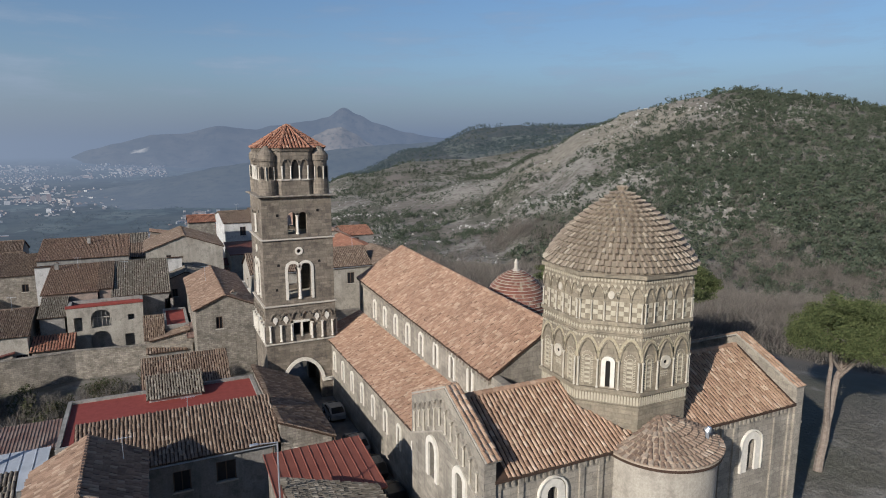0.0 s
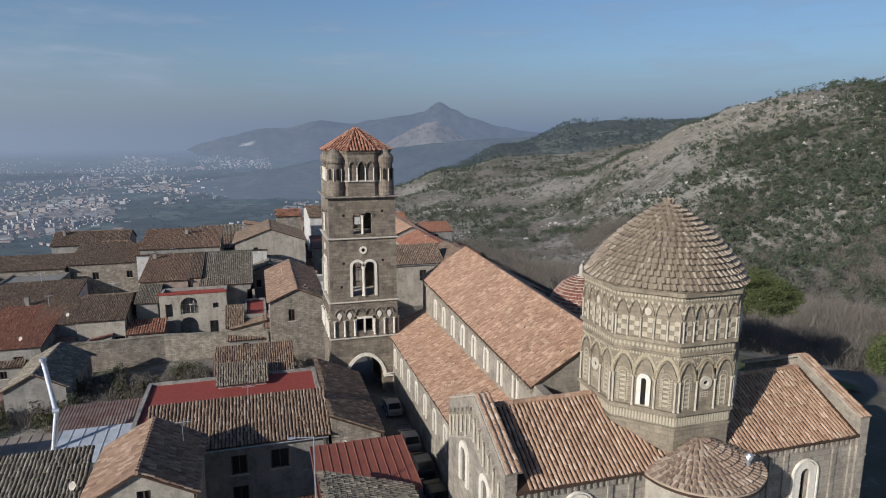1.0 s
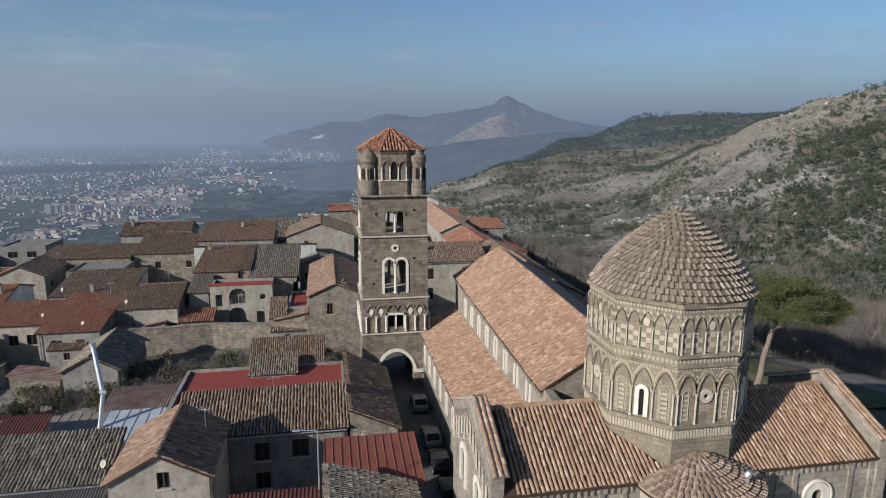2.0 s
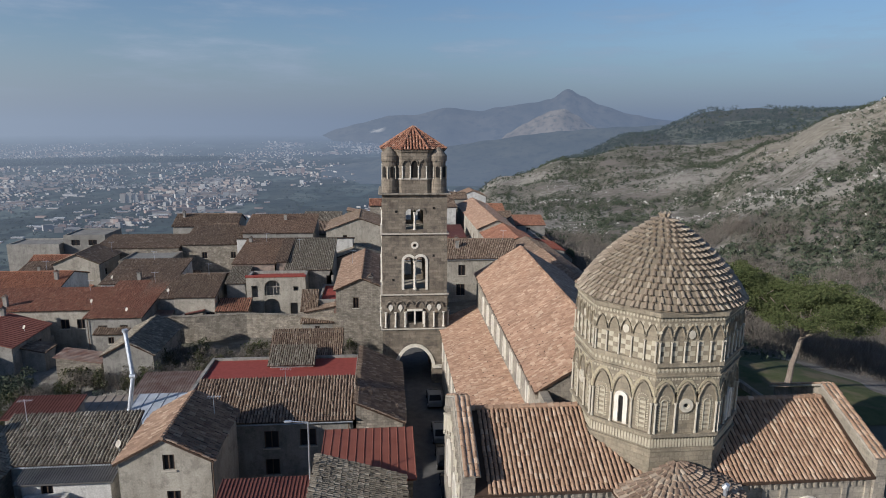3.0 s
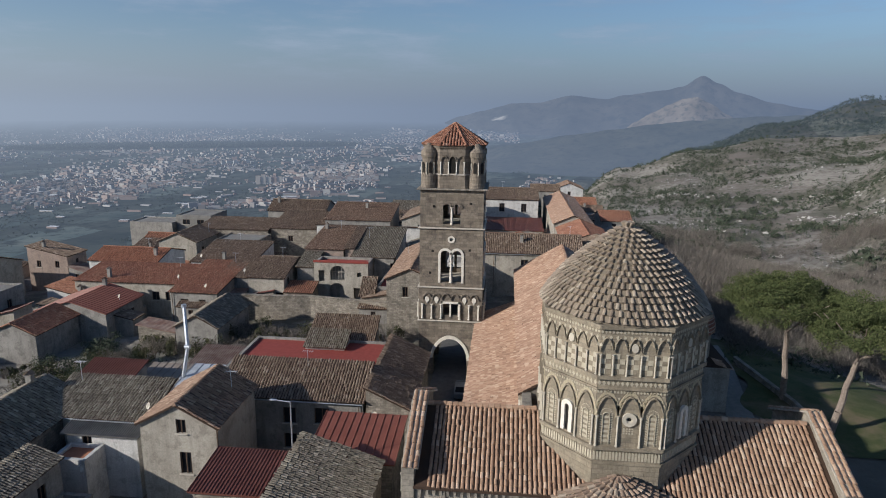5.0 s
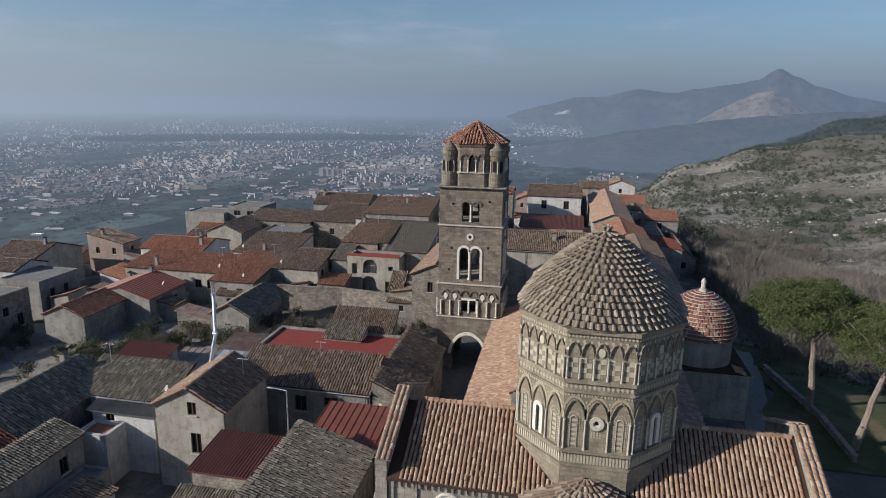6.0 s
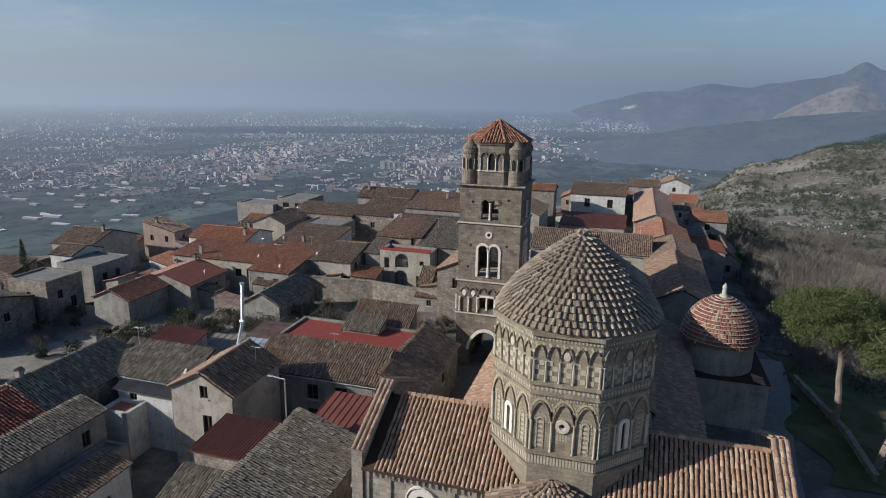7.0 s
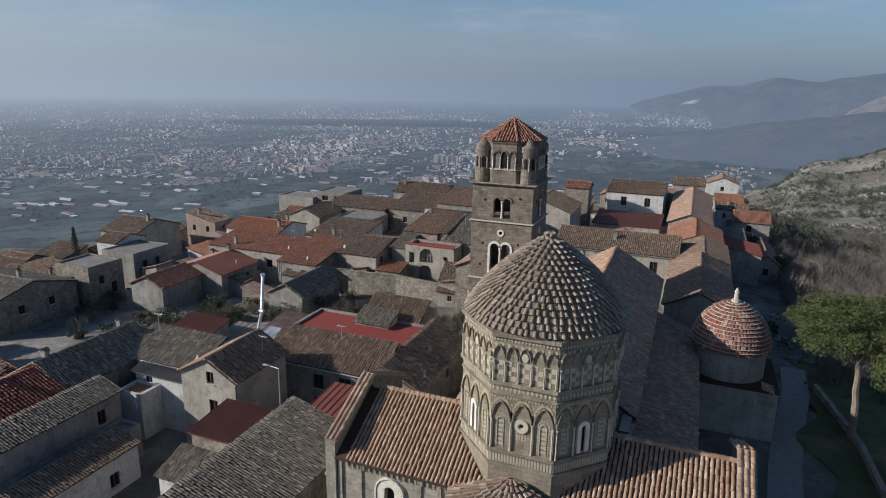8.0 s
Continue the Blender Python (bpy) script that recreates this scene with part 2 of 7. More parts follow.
# one clay cover tile: a tapered half pipe with a thick lower lip
def tile_template(w, l, h, seg, step=0.035):
    verts, faces = [], []
    for row, (y, s, lift) in enumerate(((0.0, 1.0, step), (l * 1.12, 0.86, 0.0))):
        for i in range(seg + 1):
            a = math.pi * i / seg
            verts.append((math.cos(a) * w / 2 * s, y, math.sin(a) * h * s + lift))
    n = seg + 1
    for i in range(seg):
        faces.append((i, i + 1, n + i + 1, n + i))
    k = len(verts)
    for i in range(n):
        a = math.pi * i / seg
        verts.append((math.cos(a) * w / 2 * 0.72, 0.0, math.sin(a) * h * 0.5 - 0.03))
    for i in range(seg):
        faces.append((i + 1, i, k + i, k + i + 1))
    return np.array(verts), faces


def tile_field(parent, material, place, width, length, pitch=0.3, row=0.4, seg=4, singles=0, keep=None, seed=1, name="tile", jitter=0.02, high=0.1, sheet=0.0):
    """Rows of cover tiles on a sloping plane: place maps (across, up the slope, out) to the world.
    The first `singles` tiles from the low edge are pieces of their own, the rest one mesh."""
    rng = np.random.default_rng(seed)
    nc, nr = max(1, int(round(width / pitch))), max(1, int(round(length / row)))
    pw, rw = width / nc, length / nr
    tv, tf = tile_template(pw * 0.76, rw, high, seg)
    spots = []
    for j in range(nr):
        for i in range(nc):
            x, y = (i + 0.5) * pw, j * rw
            if keep is None or keep(x, y):
                spots.append((x + rng.normal(0, jitter * 0.6), y + rng.normal(0, jitter), rng.normal(0, jitter * 0.8), rng.normal(0, 0.008)))
    one = None
    for x, y, a, dz in spots[:singles]:
        if one is None:
            one = bpy.data.meshes.new(name)
            one.from_pydata(tv.tolist(), [], tf)
            one.materials.append(material)
        ob = new(name, one)
        ob.parent = parent
        ob.matrix_local = place @ pose(x, y, dz, 0, 0, math.degrees(a))
    rest = spots[singles:]
    if rest:
        s = np.array(rest)
        c, sn = np.cos(s[:, 2])[:, None], np.sin(s[:, 2])[:, None]
        vx = tv[None, :, 0] * c - tv[None, :, 1] * sn + s[:, 0:1]
        vy = tv[None, :, 0] * sn + tv[None, :, 1] * c + s[:, 1:2]
        vz = tv[None, :, 2] + s[:, 3:4] + 0 * vx
        v = np.stack([vx, vy, vz], -1).reshape(-1, 3)
        m = np.array(place)
        v = v @ m[:3, :3].T + m[:3, 3]
        f = np.array(tf)[None] + (np.arange(len(s)) * len(tv))[:, None, None]
        ob = part("roof_tiles", (v.tolist(), f.reshape(-1, 4).tolist()), material, parent, kind="stuff")
    return one


def slope(x0, y0, z0, ux, uy, vx, vy, vz):
    """A roof plane: origin at its low left corner, u along the eave, v up the slope."""
    u = Vector((ux, uy, 0)).normalized()
    v = Vector((vx, vy, vz)).normalized()
    w = u.cross(v)
    m = Matrix.Identity(4)
    for i in range(3):
        m[i][0], m[i][1], m[i][2], m[i][3] = u[i], v[i], w[i], (x0, y0, z0)[i]
    return m


def under(ob, parent):
    """Makes ob a part of parent while its mesh keeps world coordinates."""
    ob.parent = parent
    if parent is not None and parent.parent is None:
        ob.matrix_parent_inverse = Matrix.Translation(-parent.location)
    return ob


_part = part


def part(name, bm, material, parent=None, label="", kind=""):
    return under(_part(name, bm, material, None, label, kind), parent)


def holed_wall(outline, holes, m, depth):
    """A wall outline (x, z) in the plane of m with openings through its whole thickness."""
    bm = bmesh.new()
    loops = []
    for pts in [outline] + holes:
        vs = [bm.verts.new(m @ Vector((x, 0, z))) for x, z in pts]
        es = [bm.edges.new((vs[i], vs[(i + 1) % len(vs)])) for i in range(len(vs))]
        loops.append((vs, es))
    bmesh.ops.triangle_fill(bm, use_beauty=True, use_dissolve=False, edges=[e for _, es in loops for e in es])
    shift = m.to_3x3() @ Vector((0, depth, 0))
    back = {}
    front = list(bm.faces)
    for vs, _ in loops:
        for v in vs:
            back[v] = bm.verts.new(v.co + shift)
    for f in front:
        bm.faces.new([back[v] for v in reversed(f.verts)])
    for vs, _ in loops:
        n = len(vs)
        for i in range(n):
            a, b = vs[i], vs[(i + 1) % n]
            bm.faces.new((a, back[a], back[b], b))
    bmesh.ops.recalc_face_normals(bm, faces=bm.faces)
    return bm


# ---- ground ----
RINGS = [0, 80, 130, 200, 320, 480, 700, 1000, 1400, 1800]
LAND = {
    -90: [0, -2, -6, -40, -90, -140, -180, -215, -235, -242],
    -40: [0, -1.5, -4, -20, -70, -130, -180, -215, -235, -242],
    -12: [0, -1, -2.5, -8, -60, -120, -180, -215, -235, -242],
    2: [0, 0, 0, -6, -34, -70, -110, -160, -222, -242],
    6: [0, 0, -1, -9, -34, -62, -84, -104, -190, -236],
    10: [0, 0, -3, -15, -36, -58, -66, -58, -130, -200],
    16: [0, -1, -6, -21, -45, -60, -52, -30, -56, -120],
    22: [0, -2, -9, -25, -47, -54, -42, -16, 8, -40],
    28: [0, -3, -10, -27, -45, -46, -26, -18, 52, 0],
    33: [0, -4, -11, -29, -41, -24, 9, 0, 58, 0],
    38: [0, -5, -12, -30, -37, -6, 42, 36, 57, 0],
    42: [0, -5, -12, -29, -32, 6, 60, 56, 56, 0],
    47: [0, -6, -13, -28, -26, 15, 73, 78, 56, 0],
    51: [0, -6, -13, -28, -22, 19, 74, 76, 56, 0],
    56: [0, -6, -13, -28, -18, 22, 68, 70, 56, 0],
    61: [0, -6, -12, -26, -14, 14, 55, 58, 50, 0],
    100: [0, -4, -9, -18, -12, 0, 30, 40, 40, 0],
    180: [0, -1, -1.84, -3, 0, 5, 10, 20, 20, 0],
    270: [0, -2, -6, -40, -90, -140, -180, -215, -235, -242],
}
AZ = sorted(LAND)


def smooth(t):
    return t * t * (3 - 2 * t)


def land(x, y, rough=True):
    r = math.hypot(x, y)
    az = math.degrees(math.atan2(x, y))
    if az < -90:
        az += 360
    k = max(i for i in range(len(AZ) - 1) if AZ[i] <= az + 1e-6)
    f = smooth((az - AZ[k]) / (AZ[k + 1] - AZ[k]))

    def along(col):
        if r >= 1800:
            pts = [(1800, col[-1]), (2300, -245), (3000, -235), (4000, -186), (4850, -90)]
        else:
            if r < 80:
                return col[1] * smooth(max(0.0, (r - 46) / 34))
            pts = list(zip(RINGS, col))
        for (a, za), (b, zb) in zip(pts, pts[1:]):
            if r <= b:
                return za + (zb - za) * (r - a) / (b - a)
        return pts[-1][1]

    z = along(LAND[AZ[k]]) * (1 - f) + along(LAND[AZ[k + 1]]) * f
    if rough and r > 90:
        amp = min(1.0, (r - 90) / 250)
        p = Vector((x, y, 0))
        if z > -150 or r < 1400:
            z += amp * (9 * noise.noise(p / 160) + 4 * noise.noise(p / 55) + 1.6 * noise.noise(p / 17))
    return z


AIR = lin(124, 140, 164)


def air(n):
    """The lit air's colour, painted by position: paler on the side of the sun."""
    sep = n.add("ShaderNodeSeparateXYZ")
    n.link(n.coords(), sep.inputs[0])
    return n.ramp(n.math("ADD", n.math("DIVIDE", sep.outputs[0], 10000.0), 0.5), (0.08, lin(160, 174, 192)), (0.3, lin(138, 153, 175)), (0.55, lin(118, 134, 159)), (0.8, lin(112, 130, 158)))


def haze_material(name, near, far, dark, scale, glow, depth=((0.1, 0.0), (0.22, 0.13), (0.5, 0.3), (0.7, 0.46), (0.88, 0.78), (0.965, 1.0)), tall=False, pale=(), per_house=()):
    """Distance: its own tone, with haze painted in as emission of the air's colour."""
    n = Nodes(name, 1.0)
    pos = n.coords()
    col = n.mix(n.ramp(n.noise(scale, 8, 0.68), (0.38, 0.0), (0.62, 1.0)), near, far)
    if "land" in name:
        vor = n.add("ShaderNodeTexVoronoi")
        vor.inputs["Scale"].default_value = 0.011
        mp = n.add("ShaderNodeMapping")
        mp.inputs["Scale"].default_value = (1.0, 0.45, 1.0)
        n.link(pos, mp.inputs[0])
        n.link(mp.outputs[0], vor.inputs["Vector"])
        tone = n.add("ShaderNodeSeparateColor")
        n.link(vor.outputs["Color"], tone.inputs[0])
        col = n.mix(0.75, col, n.ramp(tone.outputs[0], (0.0, 0.5), (0.6, 1.0), (1.0, 2.0)), "MULTIPLY")
    col = n.mix(n.ramp(n.noise(scale * 4.3, 6, 0.7), (0.5, 0.0), (0.62, 1.0)), col, dark)
    for (px, py, pz, rad), tint in pale:
        away = n.add("ShaderNodeVectorMath", op="DISTANCE")
        n.link(pos, away.inputs[0])
        away.inputs[1].default_value = (px, py, pz)
        edge = n.math("ADD", n.math("DIVIDE", away.outputs["Value"], rad), n.math("MULTIPLY", n.noise(0.013, 6, 0.7), 0.9))
        col = n.mix(n.ramp(edge, (0.75, 1.0), (1.25, 0.0)), col, tint)
    if per_house:
        pick = n.rnd()
        col = n.ramp(pick, *per_house)
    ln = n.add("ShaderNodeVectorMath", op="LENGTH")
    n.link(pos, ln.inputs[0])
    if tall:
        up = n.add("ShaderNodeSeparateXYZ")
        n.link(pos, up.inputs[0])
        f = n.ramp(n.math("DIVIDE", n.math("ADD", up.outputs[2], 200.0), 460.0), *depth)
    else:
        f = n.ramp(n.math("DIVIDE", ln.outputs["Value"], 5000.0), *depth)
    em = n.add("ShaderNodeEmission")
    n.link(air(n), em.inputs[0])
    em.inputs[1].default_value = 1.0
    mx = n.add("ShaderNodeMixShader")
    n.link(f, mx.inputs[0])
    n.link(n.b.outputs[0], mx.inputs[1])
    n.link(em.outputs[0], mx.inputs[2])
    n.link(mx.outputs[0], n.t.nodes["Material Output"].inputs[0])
    n.color(col)
    return n.m


# far surfaces: painted haze makes them glow more with distance or low height
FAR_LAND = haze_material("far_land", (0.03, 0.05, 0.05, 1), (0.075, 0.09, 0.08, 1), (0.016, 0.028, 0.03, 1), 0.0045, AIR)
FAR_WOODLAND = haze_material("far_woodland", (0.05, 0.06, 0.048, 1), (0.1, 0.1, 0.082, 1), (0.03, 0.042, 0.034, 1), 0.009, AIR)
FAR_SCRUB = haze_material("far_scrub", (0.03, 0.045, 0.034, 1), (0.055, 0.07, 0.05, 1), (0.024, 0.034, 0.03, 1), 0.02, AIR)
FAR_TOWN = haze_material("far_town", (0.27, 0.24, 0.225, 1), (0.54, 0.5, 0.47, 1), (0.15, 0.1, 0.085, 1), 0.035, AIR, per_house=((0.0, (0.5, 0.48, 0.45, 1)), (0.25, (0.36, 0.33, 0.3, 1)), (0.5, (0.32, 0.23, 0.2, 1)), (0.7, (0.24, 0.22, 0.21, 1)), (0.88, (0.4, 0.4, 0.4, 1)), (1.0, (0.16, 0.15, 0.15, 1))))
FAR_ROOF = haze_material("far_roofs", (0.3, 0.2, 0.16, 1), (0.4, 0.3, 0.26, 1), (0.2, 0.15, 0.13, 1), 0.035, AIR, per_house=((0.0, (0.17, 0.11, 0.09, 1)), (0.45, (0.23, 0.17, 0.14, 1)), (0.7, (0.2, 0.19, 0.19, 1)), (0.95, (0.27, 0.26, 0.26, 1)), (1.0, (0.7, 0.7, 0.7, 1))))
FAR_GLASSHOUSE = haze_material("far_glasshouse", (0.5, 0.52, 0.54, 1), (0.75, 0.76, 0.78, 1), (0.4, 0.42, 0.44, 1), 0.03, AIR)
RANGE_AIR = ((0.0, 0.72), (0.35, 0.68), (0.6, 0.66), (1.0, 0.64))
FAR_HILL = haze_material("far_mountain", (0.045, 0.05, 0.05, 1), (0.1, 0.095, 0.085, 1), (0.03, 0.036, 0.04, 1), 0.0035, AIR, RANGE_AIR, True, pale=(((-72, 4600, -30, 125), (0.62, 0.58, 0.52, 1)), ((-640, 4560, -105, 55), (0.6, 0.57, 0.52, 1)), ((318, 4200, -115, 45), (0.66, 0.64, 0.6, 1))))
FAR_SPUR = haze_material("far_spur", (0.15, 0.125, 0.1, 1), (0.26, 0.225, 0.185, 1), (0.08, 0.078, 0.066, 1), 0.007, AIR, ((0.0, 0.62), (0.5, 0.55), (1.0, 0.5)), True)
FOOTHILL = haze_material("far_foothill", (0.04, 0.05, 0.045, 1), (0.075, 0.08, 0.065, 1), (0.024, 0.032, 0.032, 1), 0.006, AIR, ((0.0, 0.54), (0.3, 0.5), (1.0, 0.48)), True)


def ground_material():
    n = Nodes("scrub_ground", 1.0)
    grass = n.mix(n.noise(0.35, 6), (0.085, 0.086, 0.062, 1), (0.145, 0.132, 0.105, 1))
    brown = n.mix(n.noise(0.9, 6), (0.125, 0.108, 0.094, 1), (0.205, 0.18, 0.158, 1))
    col = n.mix(n.ramp(n.noise(0.02, 6, 0.6), (0.42, 0.0), (0.58, 1.0)), grass, brown)
    rock = n.ramp(n.math("ADD", n.math("MULTIPLY", n.noise(0.012, 4, 0.55), 0.55), n.math("MULTIPLY", n.noise(0.16, 7, 0.75), 0.55)), (0.53, 0.0), (0.63, 0.9))
    col = n.mix(rock, col, n.mix(n.noise(0.6, 5), (0.2, 0.185, 0.16, 1), (0.38, 0.355, 0.31, 1)))
    flat = n.add("ShaderNodeMapping")
    flat.inputs["Scale"].default_value = (1.0, 1.0, 0.0)
    n.link(n.coords(), flat.inputs[0])
    far = n.add("ShaderNodeVectorMath", op="DISTANCE")
    n.link(flat.outputs[0], far.inputs[0])
    far.inputs[1].default_value = (432.0, 520.0, 0.0)
    bald = n.math("ADD", n.math("DIVIDE", far.outputs["Value"], 210.0), n.noise(0.02, 6, 0.6))
    col = n.mix(n.ramp(bald, (0.85, 0.9), (1.2, 0.0)), col, n.mix(n.ramp(n.noise(0.12, 6, 0.7), (0.35, 0.0), (0.65, 1.0)), (0.17, 0.15, 0.115, 1), (0.31, 0.28, 0.23, 1)))
    n.bump(n.noise(0.8, 6, 0.7), 0.8, 0.6)
    return n.color(col)


GROUND = ground_material()


def build_ground():
    radii = [0, 15, 30, 45, 60, 75]
    while radii[-1] < 4850:
        radii.append(min(4850.0, radii[-1] * 1.045 + 2))
    na = 300
    angles = [-90 + (a if a < 180 else a) for a in np.concatenate([np.linspace(0, 170, 210, endpoint=False), np.linspace(170, 360, na - 210, endpoint=False)])]
    verts, faces, mats = [], [], []
    for r in radii:
        for a in angles:
            x, y = r * math.sin(radians(a)), r * math.cos(radians(a))
            verts.append((x, y, land(x, y) - 0.05))
    for j in range(len(radii) - 1):
        for i in range(na):
            k = (i + 1) % na
            faces.append((j * na + i, (j + 1) * na + i, (j + 1) * na + k, j * na + k))
            mats.append((2 if 5 < angles[i] < 130 and radii[j] < 2400 else 1) if radii[j] > 1050 else 0)
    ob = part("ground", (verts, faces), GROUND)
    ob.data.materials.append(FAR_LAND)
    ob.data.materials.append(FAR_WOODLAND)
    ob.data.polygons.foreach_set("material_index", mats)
    ob.data.polygons.foreach_set("use_smooth", [True] * len(faces))
    tagged(ob, "scrubby hillside falling to a hazy plain", "ground", "", "structure")


build_ground()


def ridge(name, label, material, line, r0, r1, foot, seed, power=1.15, rough=26.0):
    """A far range: its skyline by azimuth and elevation, with ridges and gullies down to its foot."""
    verts, faces = [], []
    na, nr = 240, 28
    a0, a1 = line[0][0], line[-1][0]
    for j in range(nr):
        s = j / (nr - 1)
        r = r0 + (r1 - r0) * s
        for i in range(na):
            a = a0 + (a1 - a0) * i / (na - 1)
            k = max(q for q in range(len(line) - 1) if line[q][0] <= a + 1e-6)
            f = (a - line[k][0]) / (line[k + 1][0] - line[k][0])
            f = 0.5 * f + 0.5 * smooth(f)
            top = 33 + r1 * math.tan(radians(line[k][1] * (1 - f) + line[k + 1][1] * f))
            x, y = r * math.sin(radians(a)), r * math.cos(radians(a))
            p = Vector((x, y, seed))
            z = foot + (top - foot) * s ** power + (1 - s) * s * 4 * rough * (noise.noise(p / 260) + 0.55 * noise.noise(p / 90)) + 4 * s * noise.noise(p / 60)
            verts.append((x, y, z))
    for j in range(nr - 1):
        for i in range(na - 1):
            faces.append((j * na + i, j * na + i + 1, (j + 1) * na + i + 1, (j + 1) * na + i))
    ob = part(name, (verts, faces), material)
    ob.data.polygons.foreach_set("use_smooth", [True] * len(faces))
    tagged(ob, label, "mountains", "", "structure")


ridge("backdrop_mountains", "distant mountains with a conical peak, blue-grey from painted haze", FAR_HILL, [(-22, -3.4), (-15, -2.9), (-12, -2.5), (-8.1, -1.75), (-6, -1.6), (-4.2, -0.95), (-2.2, -0.45), (0.3, 0.2), (2.9, 0.32), (5.4, 0.97), (8.4, 0.65), (9.9, 1.0), (13.2, 1.42), (14.6, 1.75), (16.0, 2.6), (17.4, 1.95), (18.7, 1.28), (21.6, 0.44), (23.9, 0.03), (28, -0.3), (36, -0.8)], 4150, 4840, -195, 0)
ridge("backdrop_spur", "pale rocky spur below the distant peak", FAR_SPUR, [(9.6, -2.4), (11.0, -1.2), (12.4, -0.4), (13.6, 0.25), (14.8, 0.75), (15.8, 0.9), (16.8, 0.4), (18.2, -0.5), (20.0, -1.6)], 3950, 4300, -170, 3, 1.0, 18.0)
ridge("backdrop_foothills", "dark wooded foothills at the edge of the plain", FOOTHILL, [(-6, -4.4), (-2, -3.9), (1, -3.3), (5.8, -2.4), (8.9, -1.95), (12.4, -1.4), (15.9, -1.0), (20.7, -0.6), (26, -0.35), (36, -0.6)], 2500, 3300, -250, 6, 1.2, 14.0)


def build_city():
    """The city of the plain: blocks that thicken into quarters and thin out into farms, with roads and halls between them."""
    rng = np.random.default_rng(5)
    verts, faces, mats = [], [], []
    q = ((0, 1, 3, 2), (4, 6, 7, 5), (0, 4, 5, 1), (2, 3, 7, 6), (1, 5, 7, 3))

    def block(x, y, w, d, h, t):
        z = land(x, y, False)
        c, s = math.cos(t), math.sin(t)
        k = len(verts)
        for i in (-1, 1):
            for j in (-1, 1):
                for zz in (z - 4, z + h):
                    verts.append((x + (i * w * c - j * d * s) / 2, y + (i * w * s + j * d * c) / 2, zz))
        faces.extend(tuple(k + i for i in f) for f in q)
        mats.extend((0, 0, 0, 0, 1))

    def grain(x, y):
        p = Vector((x, y, 0))
        return 0.5 * math.floor(noise.noise(p / 600) * 6) + 0.25

    made = 0
    for _ in range(120000):
        if made > 11500:
            break
        drop = math.tan(radians(rng.uniform(2.45, 9.2)))
        az = rng.uniform(-68, 1)
        r = min(4600.0, 278 / drop) if drop > 0.072 else 3700 + (0.072 - drop) * 26000
        a = radians(az + rng.normal(0, 0.1))
        x, y = r * math.sin(a), r * math.cos(a)
        p = Vector((x, y * 0.55, 0))
        d = noise.noise(p / 420) + 0.55 * noise.noise(p / 130)
        heart = 1.0 if r > 2250 else (r - 1350) / 900 - 0.35
        if az > -12:
            heart = 0.75 if 3000 < r < 3600 or r > 3900 else -0.2
        if 3560 < r < 3880 and -40 < az < -14:
            heart = -1.2
        if rng.random() > 0.36 + 0.75 * (d - 0.2) + 0.4 * (heart - 0.6):
            continue
        t = grain(x, y) + rng.normal(0, 0.04)
        kind = rng.random()
        far = 0.8 + 0.25 * r / 3000
        if kind < 0.045:
            block(x, y, rng.uniform(28, 60), rng.uniform(12, 22), rng.uniform(5, 8), t)
        elif kind < 0.13 and d > 0.1:
            block(x, y, rng.uniform(13, 24), rng.uniform(8, 12), rng.uniform(9, 16), t)
        else:
            block(x, y, far * rng.uniform(6, 13), far * rng.uniform(5, 9), far * rng.uniform(3, 6.5), t)
        made += 1
    # the tall slab flats, the market halls and the roadside village below the ridge
    for k in range(5):
        block(-868 + 17 * k, 2100 + 7 * k, 15, 11, (30, 34, 26, 28, 26)[k], 0.2)
    for k in range(4):
        block(-465 + 19 * k, 3050 + 4 * k, 17, 13, 24 + 4 * (k % 2), 0.15)
    for k in range(120):
        u, v = rng.uniform(-70, 70), rng.uniform(-150, 150)
        block(-1275 + u, 1335 + v * 0.5 + u * 0.3, rng.uniform(9, 16), rng.uniform(4, 6), rng.uniform(3, 4.5), 0.35)
    for k in range(210):
        az, r = radians(rng.normal(3.2, 1.1)), rng.uniform(1250, 2500)
        block(r * math.sin(az), r * math.cos(az), rng.uniform(7, 14), rng.uniform(6, 9), rng.uniform(4, 8), rng.uniform(0, 0.6))
    for k in range(170):
        az, r = radians(rng.uniform(-64, -10)), rng.uniform(1380, 2500)
        block(r * math.sin(az), r * math.cos(az), rng.uniform(16, 40), rng.uniform(6, 12), rng.uniform(2.5, 4.5), rng.uniform(-0.25, 0.25))
        mats[-1] = 2 if k % 3 else 1
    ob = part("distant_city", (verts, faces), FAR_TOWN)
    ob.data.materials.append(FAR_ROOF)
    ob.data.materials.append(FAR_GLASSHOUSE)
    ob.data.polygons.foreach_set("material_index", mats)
    tagged(ob, "pale distant city buildings scattered over the plain", "city", "", "stuff")


build_city()


